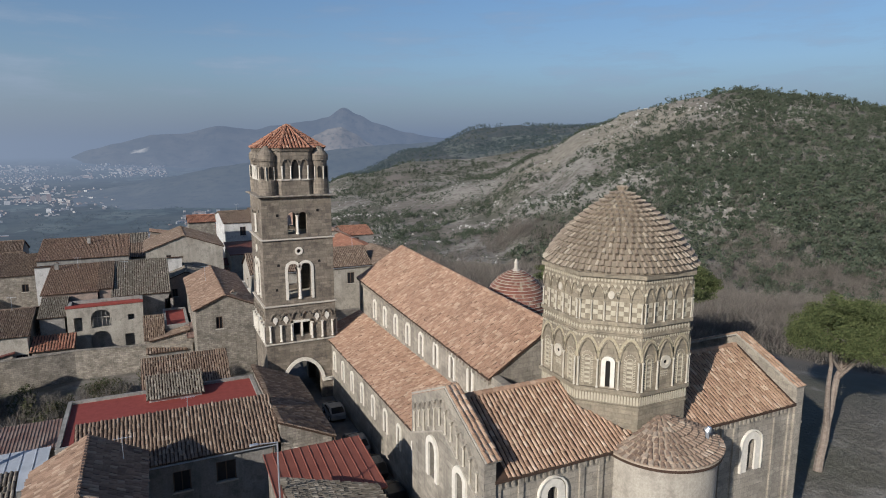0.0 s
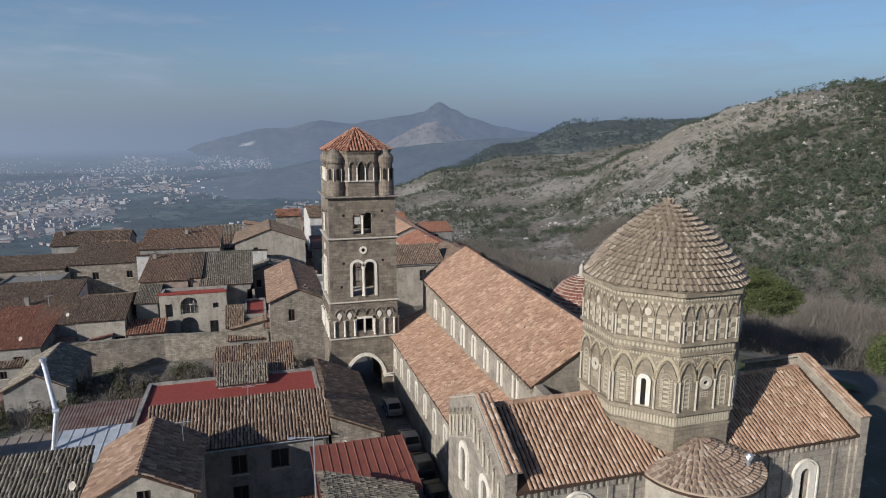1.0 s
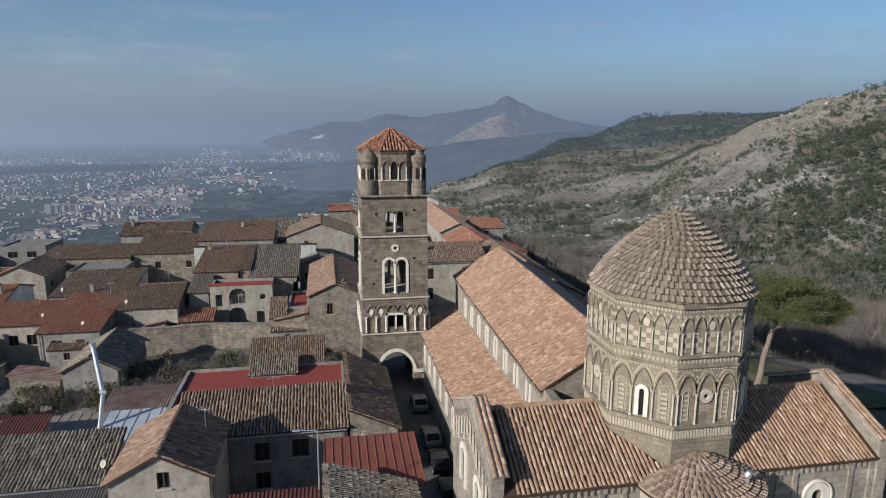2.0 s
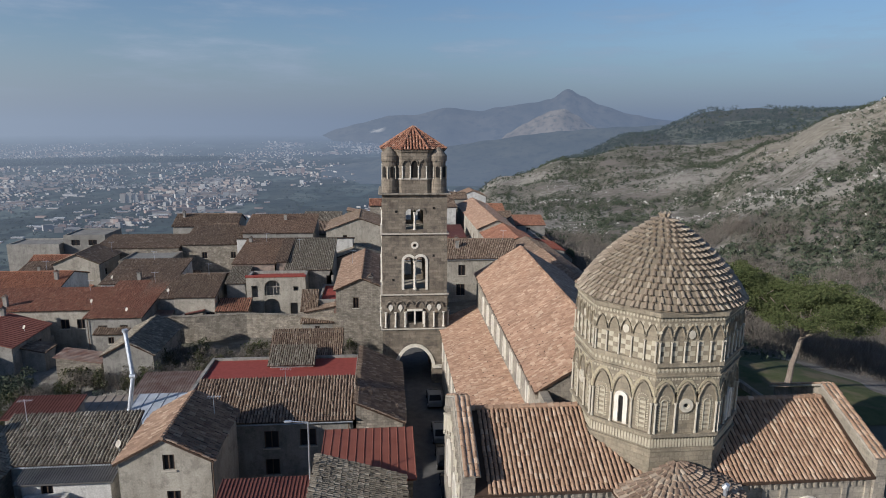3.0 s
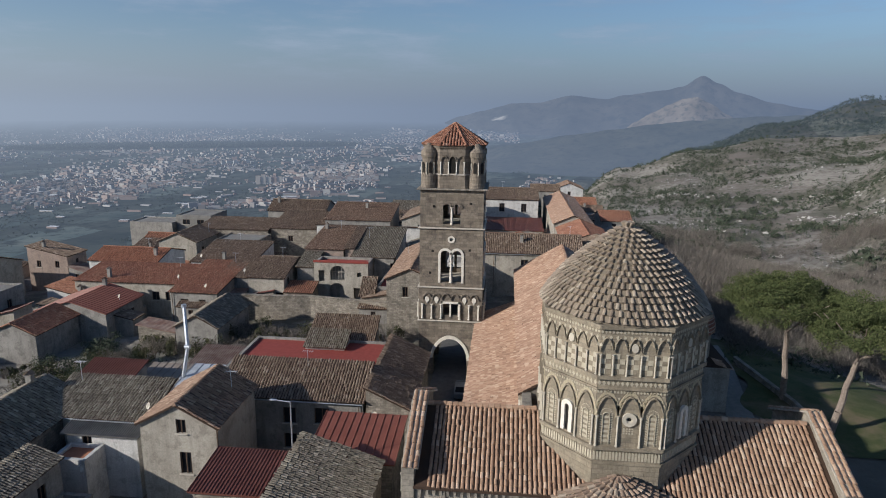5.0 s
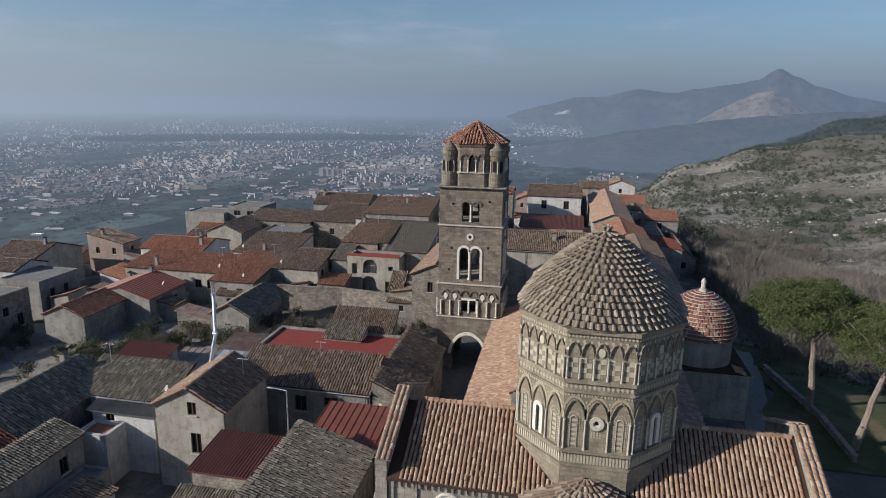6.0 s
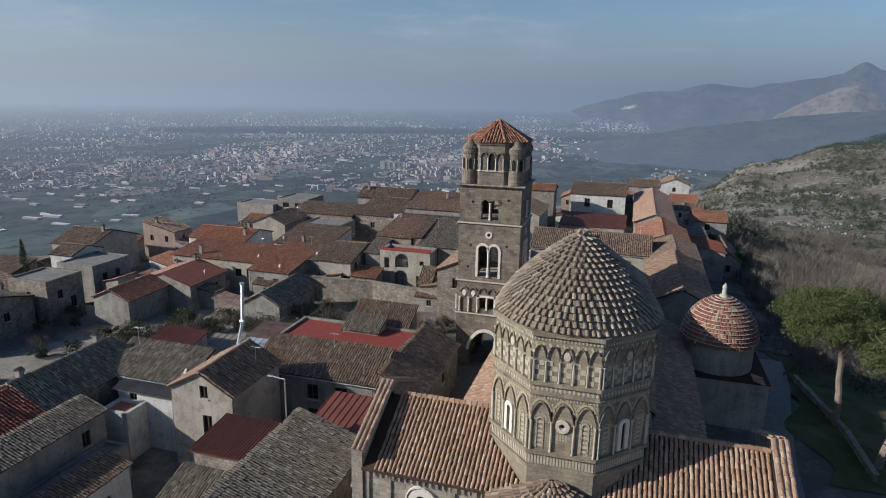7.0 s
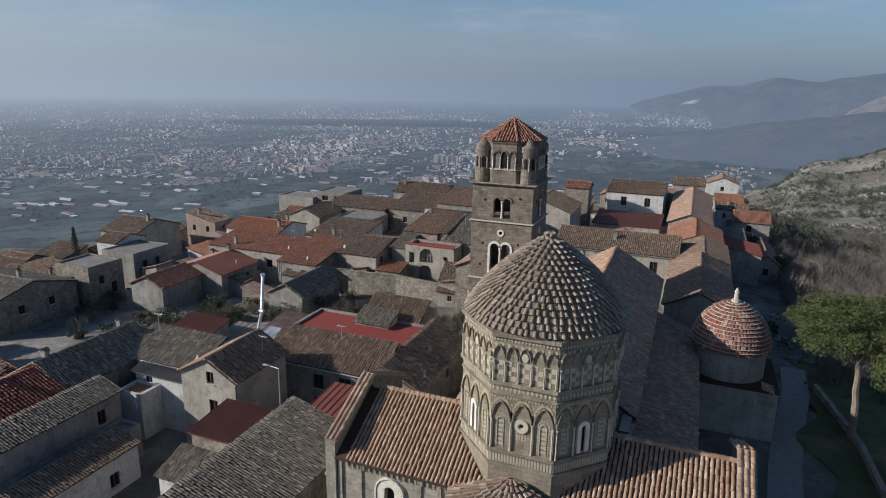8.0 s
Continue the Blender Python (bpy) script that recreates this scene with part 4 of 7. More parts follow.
def build_drum():
    part("drum", octa_block(bmesh.new(), AP, 9.5, 22.2), TUFF_DRUM, church, "octagonal drum of grey and yellow tuff inlay")
    for z, h, a in ((14.55, 0.22, 0.2), (13.6, 0.14, 0.1), (18.95, 0.22, 0.18), (18.3, 0.1, 0.1), (21.95, 0.25, 0.2)):
        part("cornice", octa_block(bmesh.new(), AP + a, z, z + h), TUFF_DRUM, church)
    rng = random.Random(8)
    side = 2 * AP * math.tan(math.pi / 8)
    for k in range(8):
        turn = k * 45
        m = Matrix.Translation((DX, 0, 0)) @ pose(0, 0, 0, 0, 0, turn) @ pose(0, -AP, 0)
        far = k in (3, 4, 5)
        # lower arcade: three pointed arches on colonnettes
        w = side / 3
        for i in range(3):
            x = -side / 2 + w * (i + 0.5)
            bm = arch_band(bmesh.new(), m, w * 0.84, 3.05, 0.07, 0.12, 14, 1.1, x, 14.8, legs=False)
            part("arch", bm, TUFF_DRUM, church)
            bm = arch_band(bmesh.new(), m, w * 0.98, 3.2, 0.2, 0.03, 14, 1.0, x, 14.8, legs=False)
            part("arch_inlay", bm, INLAY_MID, church)
        for i in range(4 if not far else 1):
            x = -side / 2 + w * i + (0.1 if i == 0 else -0.1 if i == 3 else 0)
            bm = bmesh.new()
            column(bm, m, x, 14.78, 16.7, 0.06, -0.1)
            part("colonnette", bm, COLONNETTE, church, "slim white marble colonnette")
        # upper arcade: five round arches over chequerwork
        w5 = side / 5
        for i in range(5):
            x = -side / 2 + w5 * (i + 0.5)
            part("arch", arch_band(bmesh.new(), m, w5 * 0.84, 2.2, 0.05, 0.12, 12, 1.3, x, 19.2, legs=False), TUFF_DRUM, church)
        for i in range(6 if not far else 1):
            x = -side / 2 + w5 * i + (0.08 if i == 0 else -0.08 if i == 5 else 0)
            bm = bmesh.new()
            column(bm, m, x, 19.18, 20.45, 0.05, -0.1)
            part("colonnette", bm, COLONNETTE, church, "slim white marble colonnette")
        if far:
            continue
        # chequered inlay
        for i in range(5):
            x0 = -side / 2 + w5 * i + 0.1
            for a in range(2):
                for b in range(4):
                    if (a + b + i) % 2 == 0:
                        cw = (w5 - 0.2) / 2
                        bm = prism(bmesh.new(), [(x0 + cw * a, 19.25 + 0.3 * b), (x0 + cw * (a + 1), 19.25 + 0.3 * b), (x0 + cw * (a + 1), 19.25 + 0.3 * (b + 1)), (x0 + cw * a, 19.25 + 0.3 * (b + 1))], m, -0.02)
                        part("chequer", bm, INLAY, church)
        # voussoirs over the upper arches
        bm = bmesh.new()
        for i in range(5):
            x = -side / 2 + w5 * (i + 0.5)
            for q in range(1, 8):
                if q % 2:
                    a = math.pi * q / 8
                    p = lambda r, t: (x + r * math.cos(t) * w5, 20.75 + r * math.sin(t) * w5 * 1.35)
                    prism(bm, [p(0.52, a - 0.14), p(0.78, a - 0.12), p(0.78, a + 0.12), p(0.52, a + 0.14)], m, -0.02)
        part("voussoir_inlay", bm, INLAY, church, kind="stuff")
        # roundels
        for x in (0.0,):
            bm = bmesh.new()
            c = [(x + 0.2 * math.cos(2 * math.pi * i / 12), 20.85 + 0.26 * math.sin(2 * math.pi * i / 12)) for i in range(12)]
            prism(bm, c, m, -0.09)
            part("disc", bm, COLONNETTE, church, "worn white marble disc")
        # bands of small lozenges and dentils
        bm = bmesh.new()
        for z, d, n in ((18.68, 0.16, 15), (17.95 + 0.2, 0.1, 21), (21.75, 0.12, 19)):
            for i in range(n):
                x = -side / 2 + side * (i + 0.5) / n
                prism(bm, [(x - d * 0.6, z), (x, z - d), (x + d * 0.6, z), (x, z + d)], m, -0.03)
        part("lozenge_band", bm, INLAY, church, kind="stuff")
        bm = bmesh.new()
        for i in range(21):
            x = -side / 2 + side * (i + 0.5) / 21
            prism(bm, [(x - 0.06, 13.85), (x + 0.06, 13.85), (x + 0.06, 14.3), (x, 14.42), (x - 0.06, 14.3)], m, -0.04)
        part("dentil_band", bm, INLAY, church, kind="stuff")
        # spandrel flowers
        bm = bmesh.new()
        for i in range(4):
            for (dx, dz) in ((0, 0), (0.16, 0.14), (-0.16, 0.14), (0, 0.28), (0.3, 0.26), (-0.3, 0.26)):
                x, z = -side / 2 + w * i + dx, 17.3 + dz * 1.6
                if abs(x) < side / 2 - 0.08:
                    prism(bm, [(x - 0.07, z), (x, z - 0.07), (x + 0.07, z), (x, z + 0.07)], m, -0.03)
        part("spandrel_inlay", bm, INLAY, church, kind="stuff")
        # panels in the arches: a slit window, an oculus or blind windows
        for i in range(3):
            x = -side / 2 + w * (i + 0.5)
            mid = i == 1
            if mid and k % 2:
                bm = bmesh.new()
                arch_band(bm, m, 0.3, 1.75, 0.27, 0.16, 12, 0, x, 14.9)
                f = part("window", bm, MARBLE, church, "white marble arched slit window surround")
                # near-black plate on the wall, painted as the slit's shade
                g = bmesh.new()
                prism(g, arch_outline(0.3, 1.75, 10, 0, x, 14.9), m, -0.02)
                part("pane", g, SHADE_AND_TYRE, f)
            elif mid:
                bm = bmesh.new()
                for r0, r1, d in ((0.2, 0.42, 0.12), (0.12, 0.2, 0.06)):
                    for q in range(16):
                        a, b = 2 * math.pi * q / 16, 2 * math.pi * (q + 1) / 16
                        prism(bm, [(x + r0 * math.cos(a), 16.5 + r0 * math.sin(a)), (x + r1 * math.cos(a), 16.5 + r1 * math.sin(a)), (x + r1 * math.cos(b), 16.5 + r1 * math.sin(b)), (x + r0 * math.cos(b), 16.5 + r0 * math.sin(b))], m, -d)
                f = part("oculus", bm, COLONNETTE, church, "round worn marble window ring")
                # near-black plate on the wall, painted as shade inside the ring
                g = bmesh.new()
                prism(g, [(x + 0.13 * math.cos(2 * math.pi * q / 12), 16.5 + 0.13 * math.sin(2 * math.pi * q / 12)) for q in range(12)], m, -0.03)
                part("pane", g, SHADE_AND_TYRE, f)
                bm = bmesh.new()
                for q in range(4):
                    for z in range(3):
                        prism(bm, [(x - 0.3 + 0.16 * q, 15.55 + 0.14 * z), (x - 0.2 + 0.16 * q, 15.55 + 0.14 * z), (x - 0.2 + 0.16 * q, 15.64 + 0.14 * z), (x - 0.3 + 0.16 * q, 15.64 + 0.14 * z)], m, -0.02)
                part("inlay", bm, INLAY, church, kind="stuff")
            else:
                bm = bmesh.new()
                for z in range(6):
                    prism(bm, [(x - 0.16, 15.0 + 0.3 * z), (x + 0.16, 15.0 + 0.3 * z), (x + 0.16, 15.15 + 0.3 * z), (x - 0.16, 15.15 + 0.3 * z)], m, -0.02)
                for q in (-1, 1):
                    for z in range(12):
                        zz = 14.95 + 0.155 * z
                        prism(bm, [(x + q * 0.24, zz), (x + q * 0.36, zz + 0.05), (x + q * 0.36, zz + 0.12), (x + q * 0.24, zz + 0.07)], m, -0.02)
                for q in range(9):
                    a = math.pi * (q + 0.5) / 9
                    cx_, cz_ = x + 0.33 * math.cos(a), 16.75 + 0.36 * math.sin(a)
                    prism(bm, [(cx_ - 0.045, cz_), (cx_, cz_ - 0.045), (cx_ + 0.045, cz_), (cx_, cz_ + 0.045)], m, -0.02)
                arch_band(bm, m, 0.36, 1.95, 0.04, 0.06, 8, 0, x, 14.9)
                part("blind_window", bm, INLAY, church, "striped stone inlay blind window")


build_drum()
DOME = [(4.98, 22.2), (4.55, 22.95), (3.8, 23.95), (2.85, 24.92), (1.8, 25.8), (0.95, 26.42), (0.42, 26.8)]


def build_dome():
    bm = bmesh.new()
    n = 40
    prev = None
    for r, z in [(4.6, 22.1)] + [(r, z - 0.03) for r, z in DOME] + [(0.05, 26.85)]:
        ring = [bm.verts.new((DX + r * math.cos(2 * math.pi * i / n), r * math.sin(2 * math.pi * i / n), z)) for i in range(n)]
        if prev:
            for i in range(n):
                bm.faces.new((prev[i], prev[(i + 1) % n], ring[(i + 1) % n], ring[i]))
        prev = ring
    dome = part("dome", bm, UNDER, church, "low conical dome roofed with weathered tiles")
    ring_tiles(dome, TILE_DOME, DX, 0, DOME, 16, 0, 2 * math.pi, 0.42, 300, 9, 0.09, 0.03, 0.17, 0.52)
    bm = bmesh.new()
    tube(bm, (DX, 0, 26.65), (DX, 0, 26.95), 0.4, 0.3, 10)
    tube(bm, (DX, 0, 26.95), (DX, 0, 27.2), 0.2, 0.34, 10)
    for k in range(6):
        a = k * math.pi / 3
        knob = bmesh.new()
        tube(knob, (DX + 0.2 * math.cos(a), 0.2 * math.sin(a), 27.0), (DX + 0.36 * math.cos(a), 0.36 * math.sin(a), 27.22), 0.13, 0.11, 5)
        part("crocket", knob, TILE_DOME, church)
    part("finial", bm, TILE_DOME, church, "small broken stone finial")


build_dome()

# ---- the bell tower ----
TWX, TWY, TW = -13.8, 41.0, 4.0
tower = thing("bell_tower", "tall square grey tuff bell tower over a street arch", "tower", TWX, TWY, 0)


def build_tower():
    stages = ((7.3, 11.7, 0.0), (11.7, 19.25, 0.06), (19.25, 24.0, 0.12))
    for k in range(4):
        turn = 90 * k
        def fm(inset):
            return Matrix.Translation((TWX, TWY, 0)) @ pose(0, 0, 0, 0, 0, turn) @ pose(0, -TW + inset, 0)
        m = fm(0)
        cut = 1.0 if k % 2 else 0.0
        w = TW - cut
        # street stage: an open pointed arch on the faces across the street
        hole = [arch_outline(4.3, 5.9, 16, 0.22, 0.0, -0.98)] if k % 2 == 0 else []
        o = [(-w, -1), (w, -1), (w, 7.3), (-w, 7.3)]
        part("wall", holed_wall(o, hole, m, 1.0), TUFF_TOWER, tower)
        if k % 2 == 0:
            bm = bmesh.new()
            arch_band(bm, m, 4.3, 5.9, 0.42, 0.14, 16, 0.22, 0, -0.98, legs=False)
            part("arch", bm, MARBLE, tower, "pale stone pointed street arch")
            bm = bmesh.new()
            prism(bm, [(2.2, 2.15), (3.9, 2.15), (3.9, 2.5), (2.2, 2.5)], m, -0.3)
            part("impost", bm, MARBLE, tower)
        # arcaded stage
        holes = [[(-0.95, 8.05), (-0.1, 8.05), (-0.1, 9.6), (-0.95, 9.6)], [(0.1, 8.05), (0.95, 8.05), (0.95, 9.6), (0.1, 9.6)]]
        w = TW - 0.8 * (k % 2)
        o = [(-w, 7.3), (w, 7.3), (w, 11.7), (-w, 11.7)]
        part("wall", holed_wall(o, holes, m, 0.8), TUFF_TOWER, tower)
        bm = boxes()
        for x0, x1, z0, z1 in ((-1.2, -0.95, 7.9, 9.85), (0.95, 1.2, 7.9, 9.85), (-1.2, 1.2, 9.6, 9.85), (-0.1, 0.1, 7.9, 9.6)):
            prism(bm, [(x0, z0), (x1, z0), (x1, z1), (x0, z1)], m, -0.14)
        part("window_frame", bm, MARBLE, tower, "white marble two-light window frame")
        for i in range(7):
            x = -3.55 + 7.1 / 6 * i
            if abs(x) < 1.0 and i == 3:
                continue
            bm = bmesh.new()
            column(bm, m, x, 7.6, 9.5, 0.12, -0.16)
            part("colonnette", bm, MARBLE, tower, "slim white marble colonnette")
        for i in range(6):
            x = -3.55 + 7.1 / 6 * (i + 0.5)
            part("arch", arch_band(bmesh.new(), m, 0.95, 3.3, 0.14, 0.18, 10, 0.4, x, 7.5, legs=False), TUFF_TOWER, tower)
        for i in (0, 1, 4, 5):
            x = -3.55 + 7.1 / 6 * (i + 0.5)
            bm = bmesh.new()
            prism(bm, [(x - 0.28, 10.0), (x, 9.55), (x + 0.28, 10.0), (x + 0.24, 10.3), (x, 10.5), (x - 0.24, 10.3)], m, -0.1)
            part("disc", bm, MARBLE, tower, "white marble shield")
        # large two-light window and oculus
        m1 = fm(0.06)
        w1 = TW - 0.06 - 0.7 * (k % 2)
        holes = [arch_outline(1.15, 4.1, 10, 0.0, x, 12.35) for x in (-0.72, 0.72)] + [[(0.22 * math.cos(2 * math.pi * q / 10), 17.85 + 0.22 * math.sin(2 * math.pi * q / 10)) for q in range(10)]]
        o = [(-w1, 11.7), (w1, 11.7), (w1, 19.25), (-w1, 19.25)]
        part("wall", holed_wall(o, holes, m1, 0.7), TUFF_TOWER, tower)
        bm = bmesh.new()
        for x in (-0.72, 0.72):
            arch_band(bm, m1, 1.15, 4.1, 0.3, 0.12, 10, 0, x, 12.35, legs=False)
        for x in (-1.45, 1.45):
            prism(bm, [(x - 0.15, 12.3), (x + 0.15, 12.3), (x + 0.15, 15.9), (x - 0.15, 15.9)], m1, -0.1)
        column(bm, m1, 0, 12.35, 15.95, 0.17, -0.05)
        part("window_frame", bm, MARBLE, tower, "white marble two-light window with centre column")
        bm = bmesh.new()
        for q in range(14):
            a, b = 2 * math.pi * q / 14, 2 * math.pi * (q + 1) / 14
            prism(bm, [(0.22 * math.cos(a), 17.85 + 0.22 * math.sin(a)), (0.45 * math.cos(a), 17.85 + 0.45 * math.sin(a)), (0.45 * math.cos(b), 17.85 + 0.45 * math.sin(b)), (0.22 * math.cos(b), 17.85 + 0.22 * math.sin(b))], m1, -0.1)
        part("oculus", bm, MARBLE, tower, "round white marble window ring")
        # upper two-light window
        m2 = fm(0.12)
        w2 = TW - 0.12 - 0.7 * (k % 2)
        holes = [arch_outline(0.95, 2.5, 10, 0.0, x, 19.75) for x in (-0.6, 0.6)]
        o = [(-w2, 19.25), (w2, 19.25), (w2, 24.0), (-w2, 24.0)]
        part("wall", holed_wall(o, holes, m2, 0.7), TUFF_TOWER, tower)
        bm = bmesh.new()
        for x in (-0.6, 0.6):
            arch_band(bm, m2, 0.95, 2.5, 0.28, 0.1, 10, 0, x, 19.75, legs=False)
        part("arch", bm, TUFF_TOWER, tower)
        bm = bmesh.new()
        column(bm, m2, 0, 19.75, 21.9, 0.14, -0.04)
        part("colonnette", bm, MARBLE, tower, "white marble window column")
        # put-log holes: flat near-black plates painted as their shade
        for x, z in ((-2.3, 16.2), (2.3, 16.4), (-2.2, 21.8), (2.3, 22.2), (-2.6, 13.4)):
            part("putlog_hole", prism(bmesh.new(), [(x - 0.14, z), (x + 0.14, z), (x + 0.14, z + 0.28), (x - 0.14, z + 0.28)], m1, -0.02 if z < 19 else 0.04), SHADE_AND_TYRE, tower)
    for z, a in ((7.2, 0.18), (11.6, 0.18), (19.15, 0.15), (23.95, 0.3)):
        part("string_course", boxes((TWX - TW - a, TWX + TW + a, TWY - TW - a, TWY + TW + a, z, z + 0.17), bevel=0.04), STONE_ROUGH if z > 20 else MARBLE_DULL, tower)
    # floors inside
    for fl in ((7.35, 7.6), (18.6, 18.8), (23.7, 23.9)):
        part("floor", boxes((TWX - TW + 0.9, TWX + TW - 0.9, TWY - TW + 0.9, TWY + TW - 0.9, *fl)), SHUTTER, tower)
    # octagonal belfry
    A = 3.7
    def oct_pts(a, z):
        R = a / math.cos(math.pi / 8)
        return [(TWX + R * math.cos(math.pi / 8 + k * math.pi / 4), TWY + R * math.sin(math.pi / 8 + k * math.pi / 4), z) for k in range(8)]
    def oct_block(a, z0, z1, a1=None):
        bm = bmesh.new()
        p = [bm.verts.new(v) for v in oct_pts(a, z0)]
        q = [bm.verts.new(v) for v in oct_pts(a1 or a, z1)]
        for i in range(8):
            bm.faces.new((p[i], p[(i + 1) % 8], q[(i + 1) % 8], q[i]))
        bm.faces.new(p[::-1])
        bm.faces.new(q)
        return bm
    part("wall", oct_block(A, 24.1, 29.2), TUFF_TOWER, tower)
    part("string_course", oct_block(A + 0.12, 25.75, 25.9), MARBLE_DULL, tower)
    part("cornice", oct_block(A + 0.1, 28.95, 29.25, A + 0.25), TUFF_TOWER, tower)
    side = 2 * A * math.tan(math.pi / 8)
    for k in range(8):
        m = Matrix.Translation((TWX, TWY, 0)) @ pose(0, 0, 0, 0, 0, 45 * k) @ pose(0, -A, 0)
        if k % 2 == 0:
            # no hole here: a near-black plate paints the shaded arch
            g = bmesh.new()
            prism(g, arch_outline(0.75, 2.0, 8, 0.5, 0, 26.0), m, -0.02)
            part("opening", g, SHADE_AND_TYRE, tower)
            for x in (-1.0, 0.0, 1.0):
                part("arch", arch_band(bmesh.new(), m, 0.75, 2.0, 0.14, 0.16, 10, 0.5, x, 26.0, legs=False), TUFF_TOWER, tower)
            for x in (-1.42, -0.48, 0.48, 1.42):
                bm = bmesh.new()
                column(bm, m, x, 25.9, 27.35, 0.08, -0.1)
                part("colonnette", bm, MARBLE, tower, "slim white marble colonnette")
        else:
            # corner turret
            c = m @ Vector((0, -0.42, 0))
            bm = bmesh.new()
            tube(bm, (c.x, c.y, 24.1), (c.x, c.y, 25.8), 1.0, 1.0, 18)
            tube(bm, (c.x, c.y, 25.8), (c.x, c.y, 27.9), 0.86, 0.86, 18)
            tube(bm, (c.x, c.y, 27.9), (c.x, c.y, 28.5), 1.0, 1.0, 18)
            for i, (r, z) in enumerate(((1.02, 28.5), (0.86, 28.7), (0.7, 28.9), (0.54, 29.1), (0.36, 29.28))):
                tube(bm, (c.x, c.y, z), (c.x, c.y, z + 0.22), r, r - 0.14, 16)
            t = part("turret", bm, TUFF_TOWER, tower, "round stone corner turret with stepped cap")
            for q in range(4):
                a = radians(45 * k - 90 + (q - 1.5) * 60)
                bm = bmesh.new()
                tube(bm, (c.x + 0.93 * math.cos(a), c.y + 0.93 * math.sin(a), 25.8), (c.x + 0.93 * math.cos(a), c.y + 0.93 * math.sin(a), 27.25), 0.07, 0.07, 6)
                part("colonnette", bm, COLONNETTE, t)
            for q in range(-1, 2):
                a = 45 * k + q * 60
                mm = Matrix.Translation((c.x, c.y, 0)) @ pose(0, 0, 0, 0, 0, a) @ pose(0, -0.88, 0)
                # near-black plate painted as the shade of a slit
                bm = bmesh.new()
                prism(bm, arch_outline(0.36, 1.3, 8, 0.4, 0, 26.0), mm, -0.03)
                part("slit", bm, SHADE_AND_TYRE, t)
    # pyramid roof, eight sides
    apex = Vector((TWX, TWY, 31.85))
    roof = part("roof", oct_block(A + 0.3, 29.25, 31.75, 0.06), UNDER, tower)
    for k in range(8):
        a0, a1 = radians(-90 + 45 * k - 22.5), radians(-90 + 45 * k + 22.5)
        R = (A + 0.32) / math.cos(math.pi / 8)
        p0 = Vector((TWX + R * math.cos(a0), TWY + R * math.sin(a0), 29.27))
        p1 = Vector((TWX + R * math.cos(a1), TWY + R * math.sin(a1), 29.27))
        mid = (p0 + p1) / 2
        u, v = p1 - p0, apex - mid
        L, W = v.length, u.length
        pl = slope(p0.x, p0.y, p0.z, u.x, u.y, v.x, v.y, v.z)
        pl.translation = p0
        tile_field(roof, TILE_TOWER, pl, W, L, 0.36, 0.42, 4, 0, lambda x, y, W=W, L=L: abs(x - W / 2) < (W / 2) * (1 - y / L) + 0.05, seed=70 + k, high=0.11)
        bm = bmesh.new()
        for q in range(10):
            s0, s1 = q / 10, (q + 1) / 10
            tube(bm, p0.lerp(apex, s0) + Vector((0, 0, 0.07)), p0.lerp(apex, s1) + Vector((0, 0, 0.05)), 0.15, 0.12, 6)
        part("hip_tiles", bm, TILE_TOWER, roof)


MARBLE_DULL = plain_material("dull_marble", lin(168, 160, 148), lin(190, 182, 170), 0.75)
build_tower()

# ---- houses ----


